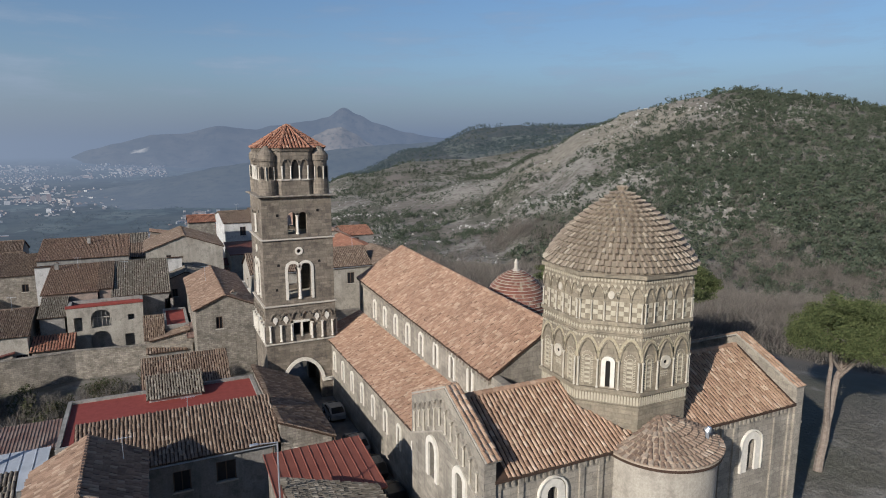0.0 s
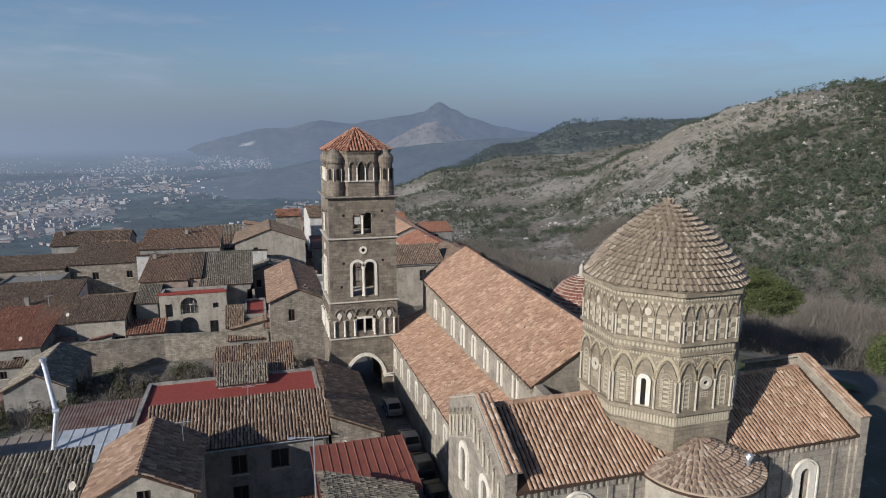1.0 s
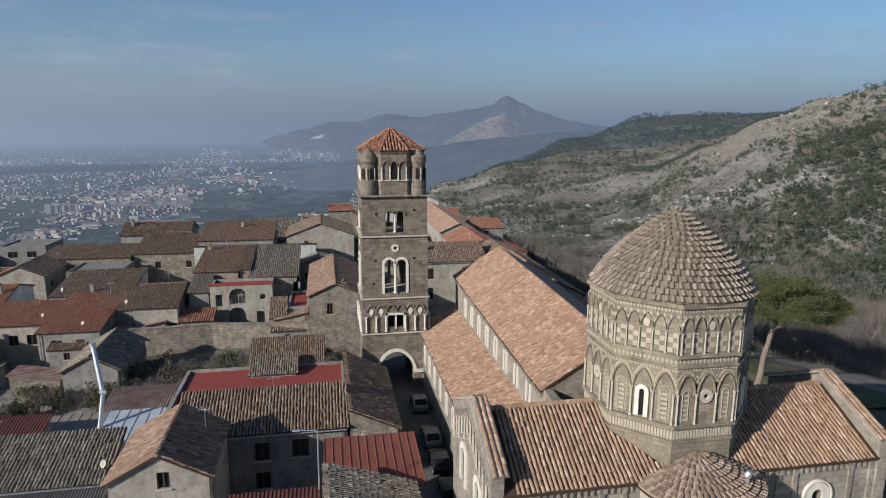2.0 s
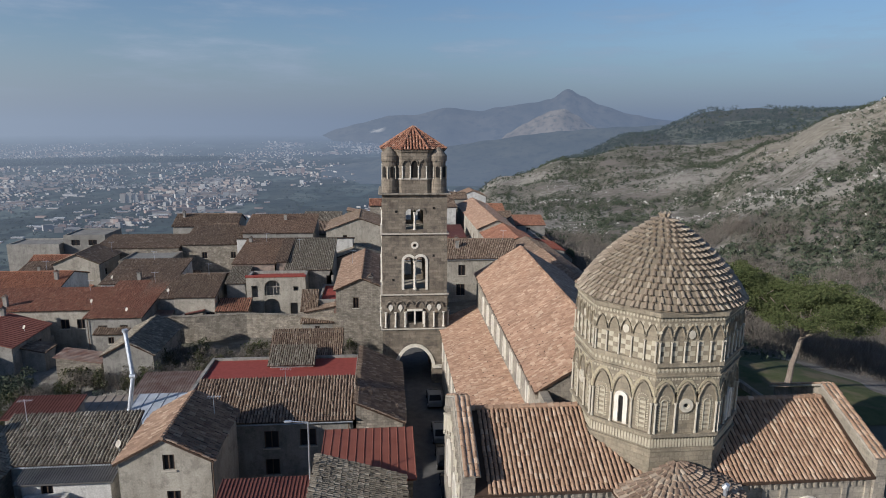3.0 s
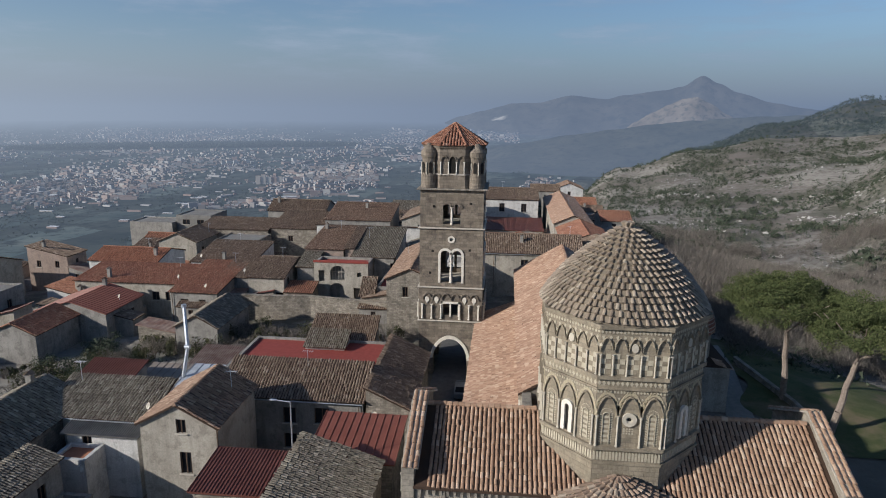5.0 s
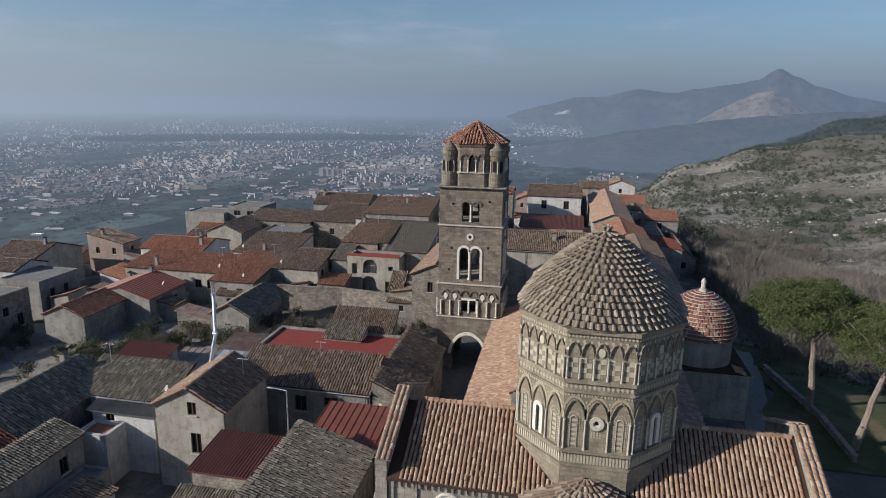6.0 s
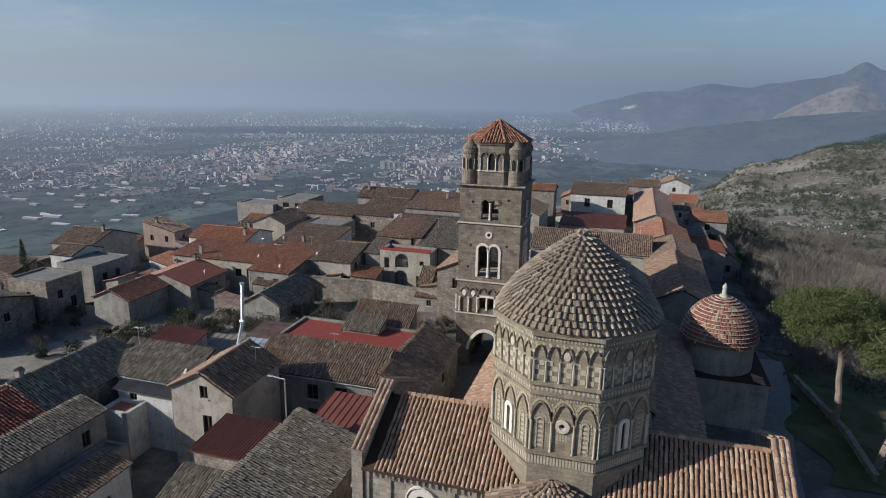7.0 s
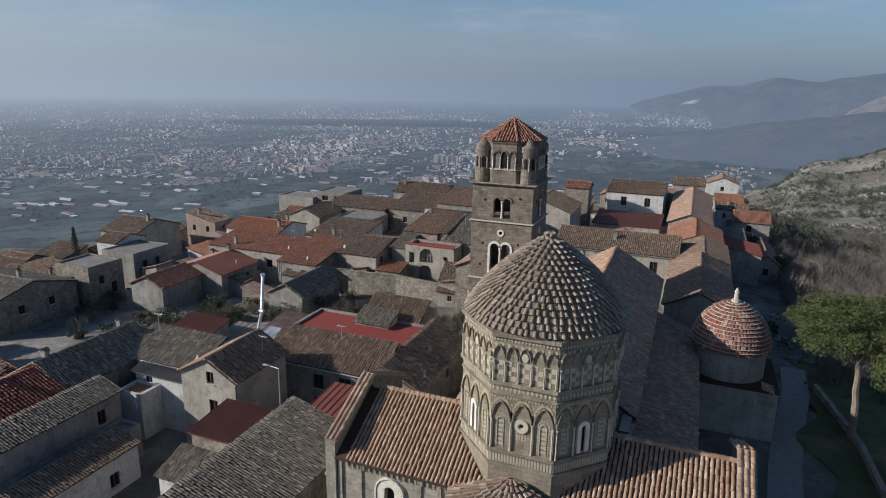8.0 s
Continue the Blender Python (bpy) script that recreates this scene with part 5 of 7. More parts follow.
def house(x0, x1, y0, y1, ze, zr, roof, tile, wall, label, base=None, wins=(), pitch=0.3, row=0.42, seg=3, over=0.25, singles=0, seed=1, chim=()):
    """A house with tiled roof. roof: 'x' or 'y' ridge along that axis; '+x', '-x', '+y', '-y' one slope that falls that way; 'flat'.
    wins: (face, along, z, width, height) with face one of S N E W."""
    cx, cy = (x0 + x1) / 2, (y0 + y1) / 2
    if "tile" in tile.name:
        pitch *= 0.8
    if base is None:
        base = min(land(x, y, False) for x in (x0, x1) for y in (y0, y1)) - 0.6
    h = thing("house", label, "house", cx, cy, base)
    holes = {"S": [], "N": [], "E": [], "W": []}
    for f, a, z, w, hh in wins:
        holes[f].append([(a - w / 2, z), (a + w / 2, z), (a + w / 2, z + hh), (a - w / 2, z + hh)])
    # height of the wall top at each corner
    def top(x, y):
        if roof == "x":
            return zr - (zr - ze) * abs(y - cy) / ((y1 - y0) / 2)
        if roof == "y":
            return zr - (zr - ze) * abs(x - cx) / ((x1 - x0) / 2)
        if roof == "+x":
            return zr - (zr - ze) * (x - x0) / (x1 - x0)
        if roof == "-x":
            return ze + (zr - ze) * (x - x0) / (x1 - x0)
        if roof == "+y":
            return zr - (zr - ze) * (y - y0) / (y1 - y0)
        if roof == "-y":
            return ze + (zr - ze) * (y - y0) / (y1 - y0)
        return ze
    for f, m, a0, a1, pos in (("S", wall_frame(0, y0, 0, 0), x0, x1, lambda a: (a, y0)), ("N", wall_frame(0, y1, 0, 180), -x1, -x0, lambda a: (-a, y1)),
                              ("E", wall_frame(x1, 0, 0, 90), y0 + 0.35, y1 - 0.35, lambda a: (x1, a)), ("W", wall_frame(x0, 0, 0, -90), -y1 + 0.35, -y0 - 0.35, lambda a: (x0, -a))):
        o = [(a0, base), (a1, base), (a1, top(*pos(a1)))]
        if (roof == "y" and f in "SN") or (roof == "x" and f in "EW"):
            o.append(((a0 + a1) / 2, zr))
        o.append((a0, top(*pos(a0))))
        hl = holes[f] if f in "SE" else [[(-x, z) for x, z in reversed(p)] for p in holes[f]]
        wl = part("wall", holed_wall(o, hl, m, 0.35), wall, h)
        for p in hl:
            xs, zs = [q[0] for q in p], [q[1] for q in p]
            bm = bmesh.new()
            prism(bm, p, m @ pose(0, 0.2, 0), 0.05)
            wd = part("window", bm, DARK_GLASS, h)
            bm = bmesh.new()
            xa, xb, za, zb = min(xs), max(xs), min(zs), max(zs)
            mm = m @ pose(0, 0.14, 0)
            for r in ((xa, xa + 0.09, za, zb), (xb - 0.09, xb, za, zb), (xa, xb, zb - 0.09, zb), ((xa + xb) / 2 - 0.04, (xa + xb) / 2 + 0.04, za, zb)):
                prism(bm, [(r[0], r[2]), (r[1], r[2]), (r[1], r[3]), (r[0], r[3])], mm, -0.05)
            part("frame", bm, SHUTTER, wd)
            bm = bmesh.new()
            prism(bm, [(xa - 0.12, za - 0.1), (xb + 0.12, za - 0.1), (xb + 0.12, za), (xa - 0.12, za)], m, -0.12)
            part("sill", bm, MARBLE_DULL, wd)
    # roof planes
    planes = []
    e = over
    if roof == "x":
        d = (y1 - y0) / 2
        rise = (zr - ze) / d
        planes = [(slope(x0 - e, y0 - e, ze - rise * e, 1, 0, 0, 1, rise), x1 - x0 + 2 * e, math.hypot(d + e, rise * (d + e))),
                  (slope(x1 + e, y1 + e, ze - rise * e, -1, 0, 0, -1, rise), x1 - x0 + 2 * e, math.hypot(d + e, rise * (d + e)))]
    elif roof == "y":
        d = (x1 - x0) / 2
        rise = (zr - ze) / d
        planes = [(slope(x1 + e, y0 - e, ze - rise * e, 0, 1, -1, 0, rise), y1 - y0 + 2 * e, math.hypot(d + e, rise * (d + e))),
                  (slope(x0 - e, y1 + e, ze - rise * e, 0, -1, 1, 0, rise), y1 - y0 + 2 * e, math.hypot(d + e, rise * (d + e)))]
    elif roof in ("+x", "-x", "+y", "-y"):
        d = (x1 - x0) if roof[1] == "x" else (y1 - y0)
        rise = (zr - ze) / d
        W = (y1 - y0 if roof[1] == "x" else x1 - x0) + 2 * e
        L = math.hypot(d + 2 * e, rise * (d + 2 * e))
        z = ze - rise * e
        planes = [({"+x": slope(x1 + e, y0 - e, z, 0, 1, -1, 0, rise), "-x": slope(x0 - e, y1 + e, z, 0, -1, 1, 0, rise),
                    "+y": slope(x1 + e, y1 + e, z, -1, 0, 0, -1, rise), "-y": slope(x0 - e, y0 - e, z, 1, 0, 0, 1, rise)}[roof], W, L)]
    else:
        part("roof", boxes((x0 + 0.3, x1 - 0.3, y0 + 0.3, y1 - 0.3, ze - 0.5, ze - 0.25)), tile, h)
    for k, (pl, W, L) in enumerate(planes):
        bm = bmesh.new()
        vs = [bm.verts.new(pl @ Vector((u, v, w))) for w in (0.14, 0.0) for u, v in ((0, 0), (W, 0), (W, L), (0, L))]
        for q in ((0, 1, 2, 3), (7, 6, 5, 4), (0, 4, 5, 1), (1, 5, 6, 2), (2, 6, 7, 3), (3, 7, 4, 0)):
            bm.faces.new([vs[i] for i in q])
        bmesh.ops.recalc_face_normals(bm, faces=bm.faces)
        slab = part("roof", bm, UNDER if "tile" in tile.name else tile, h)
        if "tile" in tile.name:
            tile_field(slab, tile, pl @ Matrix.Translation((0, -0.04, 0.14)), W, L, pitch, row, seg, singles if k == 0 else 0, seed=seed + k, jitter=0.035)
        else:
            # folded sheet: raised seams
            bm = bmesh.new()
            n = max(2, int(W / pitch))
            for i in range(n + 1):
                u = W * i / n
                for w0, w1, hgt in ((u - 0.05, u + 0.05, 0.2),):
                    q = [bm.verts.new(pl @ Vector(c)) for c in ((w0, 0, 0.14), (w1, 0, 0.14), (w1, L, 0.14), (w0, L, 0.14), (u - 0.02, 0, hgt), (u + 0.02, 0, hgt), (u + 0.02, L, hgt), (u - 0.02, L, hgt))]
                    for f in ((0, 1, 5, 4), (1, 2, 6, 5), (3, 0, 4, 7), (4, 5, 6, 7), (2, 3, 7, 6)):
                        bm.faces.new([q[j] for j in f])
            part("seams", bm, tile, slab)
    if roof in "xy" and "tile" in tile.name:
        bm = bmesh.new()
        n = int(((x1 - x0) if roof == "x" else (y1 - y0)) / 0.42) + 1
        for i in range(n):
            if roof == "x":
                a, b = (x0 + 0.42 * i - e, cy, zr + 0.17), (x0 + 0.42 * i - e + 0.45, cy, zr + 0.14)
            else:
                a, b = (cx, y0 + 0.42 * i - e, zr + 0.17), (cx, y0 + 0.42 * i - e + 0.45, zr + 0.14)
            tube(bm, a, b, 0.16, 0.12, 6)
        part("ridge_tiles", bm, tile, h)
    for (px, py, hgt) in chim:
        zt = top(px, py)
        bm = boxes((px - 0.3, px + 0.3, py - 0.25, py + 0.25, zt - 0.4, zt + hgt), bevel=0.03)
        box(bm, px - 0.38, px + 0.38, py - 0.33, py + 0.33, zt + hgt + 0.02, zt + hgt + 0.1)
        c = part("chimney", bm, PLASTER_GREY, h)
        for q in (-1, 1):
            part("cap_tile", prism(bmesh.new(), [(q * 0.38, 0), (q * 0.02, 0.3), (q * 0.02, 0.35), (q * 0.42, 0.02)], pose(px, py - 0.3, zt + hgt + 0.11), 0.6), TILE_OLD, c)
    return h


# houses along the street and below it
house(-37.0, -30.4, 6.3, 14.3, 8.0, 9.8, "y", TILE_BROWN, PLASTER_WARM, "plastered gabled house with worn brown tiles", wins=[("S", -33.4, 7.3, 0.85, 1.25), ("S", -33.2, 3.6, 1.0, 2.0)], pitch=0.42, row=0.5, seg=4, singles=120, seed=101)
house(-35.0, -20.5, 16.6, 21.1, 5.8, 7.8, "-y", TILE_OLD, PLASTER_GREY, "long low house with brown pantile roof", wins=[("S", -27.9, 3.1, 1.3, 1.7), ("S", -24.6, 3.2, 1.5, 1.7), ("S", -27.9, 0.4, 1.3, 1.6)], pitch=0.36, row=0.45, seg=4, singles=120, seed=103)
house(-20.2, -15.9, 16.6, 31.0, 5.2, 7.2, "+x", TILE_OLD, STONE_ROUGH, "stone street house with mossy single-pitch roof", wins=[("E", 20, 1.0, 1.1, 2.1), ("E", 25, 3.0, 0.9, 1.2)], singles=120, seed=105)
house(-22.2, -15.5, 4.75, 10.9, 6.7, 7.4, "-y", RED_METAL, STONE_ROUGH, "low building with ribbed red metal roof", pitch=0.62, seed=107)
house(-22.3, -16.3, -14.0, 4.3, 7.1, 9.0, "+x", TILE_GREY, STONE_ROUGH, "large old house with grey lichened tile roof", pitch=0.3, row=0.4, seg=4, singles=280, seed=109)
house(-28.5, -23.0, -1.5, 3.1, 7.5, 8.0, "-y", DARK_RED_METAL, STONE_ROUGH, "stone outbuilding with dark red corrugated roof", pitch=0.26, seed=111)
house(-30.4, -22.6, 31.8, 35.0, 6.3, 8.0, "-y", TILE_OLD, PLASTER_GREY, "small shed house with old pantile roof", pitch=0.3, seed=113)
house(-48.3, -38.2, 9.4, 14.2, 6.5, 8.1, "-y", TILE_GREY, PLASTER_WHITE, "low house with grey pantile roof and white wall", pitch=0.34, seg=4, singles=120, seed=115)
house(-36.8, -20.3, 21.2, 31.4, 6.3, 6.3, "flat", RED_TERRACE, PLASTER_GREY, "flat red painted roof terrace", seed=117)
TILE_RED = tile_material("red_tile", lin(146, 102, 84), lin(157, 111, 91), lin(166, 120, 99), lin(178, 140, 118), 0.2)
TILE_RUST = tile_material("rust_tile", lin(138, 82, 68), lin(148, 90, 74), lin(158, 99, 82), lin(170, 124, 106), 0.12)
# left of the street, below the church
house(-54.2, -46.3, 1.0, 13.0, 6.4, 8.5, "y", TILE_GREY, STONE_ROUGH, "old stone house with dark lichened tile roof", chim=[(-50.6, 11.4, 0.9), (-50.6, 2.4, 0.8)], singles=100, pitch=0.36, seg=4, seed=121)
house(-53.6, -46.2, -9.0, 0.6, 6.6, 8.2, "y", TILE_RUST, PLASTER_GREY, "house with newer red tile roof", chim=[(-50.4, -3.0, 0.9)], pitch=0.42, singles=100, seg=4, seed=123)
house(-44.7, -42.2, -12.0, 3.4, 6.1, 7.0, "+x", TILE_GREY, PLASTER_GREY, "narrow long house with pale worn tiles", wins=[("E", 1.2, 3.6, 0.9, 1.5)], singles=60, pitch=0.32, seed=125)
house(-42.0, -39.4, -12.0, 3.0, 3.4, 3.4, "flat", CONCRETE, PLASTER_GREY, "low flat-roofed concrete annexe", seed=127)
house(-39.2, -36.8, -12.0, 0.2, 3.5, 4.2, "+x", TILE_OLD, PLASTER_WHITE, "low row house with white wall and tiled eave", wins=[("E", -2.5, 0.6, 1.0, 1.4), ("E", -7.0, 0.6, 1.0, 1.4)], pitch=0.34, singles=60, seed=129)
house(-29.2, -24.4, -4.6, -1.8, 5.2, 6.1, "-y", TILE_GREY, PLASTER_WHITE, "small lean-to with grey pantiles and white walls", pitch=0.28, singles=60, seed=131)
house(-44.7, -38.3, 7.7, 9.35, 5.9, 6.25, "-y", DARK_SHEET, PLASTER_WHITE, "white porch with dark corrugated sheet roof", wins=[("S", -42.9, 4.75, 0.9, 1.0)], pitch=0.2, over=0.35, seed=133)
house(-44.4, -41.3, 5.0, 7.65, 5.0, 5.0, "flat", RED_TILE_FLOOR, PLASTER_WHITE, "small terrace with orange tiled floor and white parapet", seed=135)
house(-55.2, -49.0, 24.0, 27.2, 3.3, 4.0, "-y", DARK_RED_METAL, PLASTER_GREY, "shed with dark red corrugated sheet roof", pitch=0.3, seed=137)
house(-53.4, -47.2, 42.0, 53.0, 2.9, 4.6, "y", TILE_GREY, PLASTER_GREY, "small gabled farm building with dark tiles", pitch=0.36, seed=139)
house(-50.0, -44.7, 24.9, 30.5, 1.6, 2.3, "-y", BROWN_SHEET, CONCRETE, "shed with brown-grey weathered sheet roof", pitch=0.9, seed=141)

house(-44.5, -38.7, 24.9, 30.5, 1.8, 2.4, "-y", GREY_SHEET, CONCRETE, "shed with pale blue-grey sheet roof", pitch=0.9, seed=144)
house(-45.6, -38.0, 31.0, 35.8, 2.2, 2.8, "-y", RUSTY, CONCRETE, "shed with rust-streaked red and grey corrugated roof", pitch=0.3, seed=145)
house(-30.0, -25.4, 28.6, 31.3, 6.4, 7.4, "-y", TILE_GREY, PLASTER_WHITE, "small roof hut with white walls", pitch=0.3, seed=146)
house(-92.0, -84.2, 34.6, 41.5, 5.0, 5.0, "flat", CONCRETE, STONE_ROUGH, "dark flat-roofed stone block above a yard", wins=[("S", -88, 1.6, 1.0, 1.4), ("E", 37, 1.6, 1.0, 1.4), ("E", 39.4, -0.6, 1.1, 2.0)], seed=147)
house(-101.0, -86.0, 19.0, 33.6, 2.8, 4.8, "x", TILE_GREY, STONE_ROUGH, "dark stone house with grey tile roof", wins=[("E", 24, 0.2, 1.0, 1.4), ("E", 29, 0.2, 1.0, 1.4)], seed=148, chim=[(-90, 27, 1.2)])
# the old quarter beyond the wall
house(-78.2, -66.9, 46.6, 56.4, 2.6, 4.3, "y", RED_METAL, PLASTER_GREY, "house with ribbed red sheet roof", wins=[("E", 50, 0.2, 1.0, 1.2), ("E", 53.5, 0.4, 1.0, 1.0)], pitch=0.55, seed=151, chim=[(-72.6, 55.5, 1.0)])
house(-78.0, -71.2, 37.4, 46.4, 2.4, 3.9, "y", TILE_RED, PLASTER_GREY, "lower house wing with pale red tile roof", seed=153)
house(-80.5, -61.8, 59.0, 67.4, 3.9, 5.1, "-y", TILE_RED, PLASTER_WARM, "long house with red tile roof", wins=[("S", -66, 1.0, 1.3, 1.5), ("S", -63.6, 1.0, 1.3, 1.5)], seed=155, chim=[(-75, 60.5, 1.6)])
house(-61.4, -53.4, 55.4, 69.0, 3.7, 5.7, "-y", TILE_RED, PLASTER_GREY, "house with orange-red old tiles and porch", wins=[("S", -59, 0.8, 1.4, 1.8), ("S", -56, 0.8, 1.2, 1.8)], seed=157)
house(-85.0, -71.6, 69.6, 80.0, 4.7, 6.2, "x", TILE_ORANGE, PLASTER_WHITE, "house with bright orange tile roof", seed=159, chim=[(-73, 72, 1.4)])
house(-112.4, -102.4, 61.0, 74.0, 3.0, 5.2, "x", TILE_OLD, PLASTER_WARM, "pale house with brown tile roof", wins=[("S", -105, 0.2, 1.2, 1.6), ("S", -109.5, 0.2, 1.2, 1.6)], seed=161, chim=[(-104, 66.5, 1.3)])
house(-95.0, -87.0, 46.4, 55.2, 4.2, 4.2, "flat", CONCRETE, PLASTER_GREY, "pale flat-roofed house block", wins=[("S", -92.5, 0.0, 1.0, 1.4), ("E", 49, 1.0, 1.0, 1.4), ("E", 52, 1.0, 1.0, 1.4)], seed=163)
house(-100.4, -95.2, 50.0, 57.0, 4.4, 5.6, "x", TILE_OLD, PLASTER_WHITE, "white house with old tile roof", wins=[("S", -97.8, 1.0, 1.0, 1.4)], seed=164)
house(-65.4, -53.6, 70.6, 82.0, 4.9, 6.6, "-y", TILE_OLD, PLASTER_WHITE, "house with patched brown tile roof", wins=[("S", -56.5, 2.2, 1.4, 1.6)], seed=165, chim=[(-59.5, 72, 1.4)])
house(-81.0, -72.6, 87.0, 97.0, 4.8, 6.6, "y", TILE_OLD, PLASTER_WARM, "cream gabled house with tile roof", wins=[("E", 90, 2.0, 1.0, 1.3)], seed=167)
house(-78.0, -61.0, 98.0, 108.0, 5.6, 6.6, "-y", TILE_OLD, STONE_ROUGH, "rough stone house with collapsed looking roof", wins=[("S", -66, 2.6, 1.2, 1.5)], seed=169)
house(-69.6, -60.0, 88.6, 97.6, 5.0, 5.0, "flat", CONCRETE, STONE_ROUGH, "ruined roofless stone block", seed=170)
house(-60.6, -45.0, 99.0, 110.0, 6.0, 8.0, "-y", TILE_OLD, STONE_ROUGH, "old stone house with brown roof", wins=[("S", -50, 3.0, 1.1, 1.4), ("S", -56, 3.0, 1.1, 1.4)], seed=171)
house(-43.8, -36.7, 72.4, 86.0, 7.7, 9.4, "-y", TILE_BROWN, PLASTER_PINK, "house with flat brown-orange tile roof", seed=173, chim=[(-43, 84, 1.0)])
house(-36.5, -34.8, 72.8, 84.0, 7.9, 9.9, "-y", TILE_OLD, PLASTER_PINK, "narrow pink house with chimney and dark roof", seed=174)
house(-50.6, -44.4, 61.6, 77.0, 4.9, 6.7, "x", TILE_OLD, PLASTER_WARM, "cream house with dark brown tile roof", wins=[("E", 64, 2.6, 1.0, 2.0), ("E", 67, 0.4, 1.0, 1.4), ("S", -45.2, 0.4, 1.4, 2.0)], seed=175)
house(-56.2, -50.8, 62.2, 71.0, 4.6, 6.1, "-y", TILE_OLD, PLASTER_GREY, "low grey house with ribbed old tiles", wins=[("S", -53, 1.0, 1.1, 1.4)], seed=177)
house(-54.8, -51.0, 57.6, 61.8, 1.8, 2.6, "-y", RUSTY, PLASTER_GREY, "lean-to with rusty red roof", pitch=0.3, seed=178)
house(-43.6, -40.6, 66.4, 72.0, 5.8, 7.2, "-y", TILE_GREY, PLASTER_GREY, "small grey house with lichened tiles", seed=179)
house(-24.4, -17.2, 49.8, 70.2, 8.9, 10.5, "y", TILE_BROWN, STONE_ROUGH, "tall stone house with orange-brown gable roof", wins=[("S", -21.6, 6.2, 0.8, 1.6), ("W", 60, 5.0, 0.9, 1.6), ("W", 65, 5.0, 0.9, 1.6)], pitch=0.36, seed=181, chim=[(-19.5, 51.4, 0.4)])
house(-34.6, -26.8, 70.4, 84.0, 7.0, 9.8, "-y", TILE_GREY, PLASTER_GREY, "white house with dark ribbed tile roof", pitch=0.4, seed=183, wins=[("S", -27, 4.2, 1.2, 1.8)])
house(-28.0, -24.8, 60.0, 69.6, 4.6, 4.6, "flat", RED_TERRACE, PLASTER_GREY, "grey wing with small red terrace", wins=[("S", -26.4, 2.0, 1.0, 1.6)], seed=185)
house(-47.0, -24.0, 90.0, 96.0, 7.6, 8.8, "+y", TILE_OLD, PLASTER_WHITE, "long pale plastered house with hidden roof", wins=[("S", -42, 6.6, 0.8, 1.0), ("S", -38, 6.6, 0.8, 1.0)], seed=187)
house(-30.0, -16.0, 98.0, 112.0, 9.0, 11.6, "y", TILE_OLD, PLASTER_WARM, "old house with worn grey-brown roof", seed=189, wins=[("S", -26, 6.8, 0.9, 1.2)])
house(-48.0, -33.0, 100.0, 112.0, 8.2, 10.4, "-y", TILE_BROWN, PLASTER_GREY, "house with long brown roof", seed=191, chim=[(-40, 108, 1.2)])
house(-68.4, -53.2, 118.0, 128.0, 6.8, 9.0, "x", TILE_OLD, PLASTER_GREY, "large house with broad brown roof", seed=193, chim=[(-66.5, 121.5, 1.4)])
house(-57.4, -52.0, 111.6, 117.6, 6.2, 7.8, "x", TILE_OLD, PLASTER_GREY, "small grey house with one window", wins=[("S", -54.6, 3.8, 1.2, 1.6)], seed=195)
house(-108.0, -96.0, 120.0, 128.0, 2.4, 2.4, "flat", CONCRETE, PLASTER_GREY, "modern dark flat-roofed building", seed=197)
house(-95.8, -86.0, 122.0, 132.0, 4.2, 4.2, "flat", CONCRETE, CONCRETE, "unfinished concrete building block", wins=[("S", -93, 1.6, 2.0, 1.4), ("S", -89, 1.6, 2.0, 1.4)], seed=199)
# beyond the facade
house(-14.0, 7.0, 74.2, 84.6, 7.8, 10.3, "x", TILE_OLD, PLASTER_WARM, "long cream house with ribbed tile roof", wins=[("S", -3.4, 4.6, 1.3, 2.0), ("S", -3.6, 0.8, 1.6, 2.2), ("S", 3.2, 4.6, 1.3, 2.0)], pitch=0.42, seed=201, chim=[(-4, 77, 1.3)])
house(-12.4, 1.6, 129.0, 150.0, 9.6, 11.4, "x", TILE_OLD, PLASTER_WHITE, "white house with tile roof and dark shutters", wins=[("S", -8, 6.4, 1.4, 2.2), ("S", -2.2, 6.4, 1.4, 2.2)], seed=203)
house(-13.0, 2.0, 112.0, 124.0, 4.6, 5.6, "-y", DARK_RED_METAL, PLASTER_WARM, "low building with dark red roof", seed=205)
house(4.0, 12.6, 104.0, 146.0, 8.0, 9.9, "y", TILE_NAVE, PLASTER_WARM, "long house with orange-brown gable roof", pitch=0.4, wins=[("W", 112, 4, 1.0, 1.6), ("W", 118, 4, 1.0, 1.6)], seed=207)
house(4.6, 14.4, 86.2, 103.6, 7.2, 9.2, "y", TILE_RED, PLASTER_WARM, "house with smooth red gable roof", seed=209)
house(6.2, 14.6, 47.0, 70.0, 8.2, 10.2, "y", TILE_BROWN, PLASTER_WARM, "stone building with brown gable roof", pitch=0.34, wins=[("W", 55, 4.5, 1.2, 1.8), ("W", 61, 4.5, 1.2, 1.8)], seed=211)
house(7.2, 14.8, 70.4, 85.8, 8.0, 9.4, "y", TILE_OLD, STONE_ROUGH, "old stone building with grey-brown roof", seed=212)
house(15.4, 22.0, 96.0, 106.0, 4.4, 5.6, "+x", RED_METAL, PLASTER_GREY, "low house with red metal roof", pitch=0.5, seed=213)
house(18.6, 26.6, 131.0, 143.0, 4.2, 6.0, "x", TILE_RED, PLASTER_GREY, "grey house with red tile roof", wins=[("S", 22, 2, 1.2, 1.6)], seed=215)
house(21.6, 26.4, 104.0, 122.0, 0.8, 2.6, "y", TILE_BROWN, PLASTER_WARM, "low tan house with brown gable roof", wins=[("S", 24, -1.4, 1.0, 1.4)], seed=221)
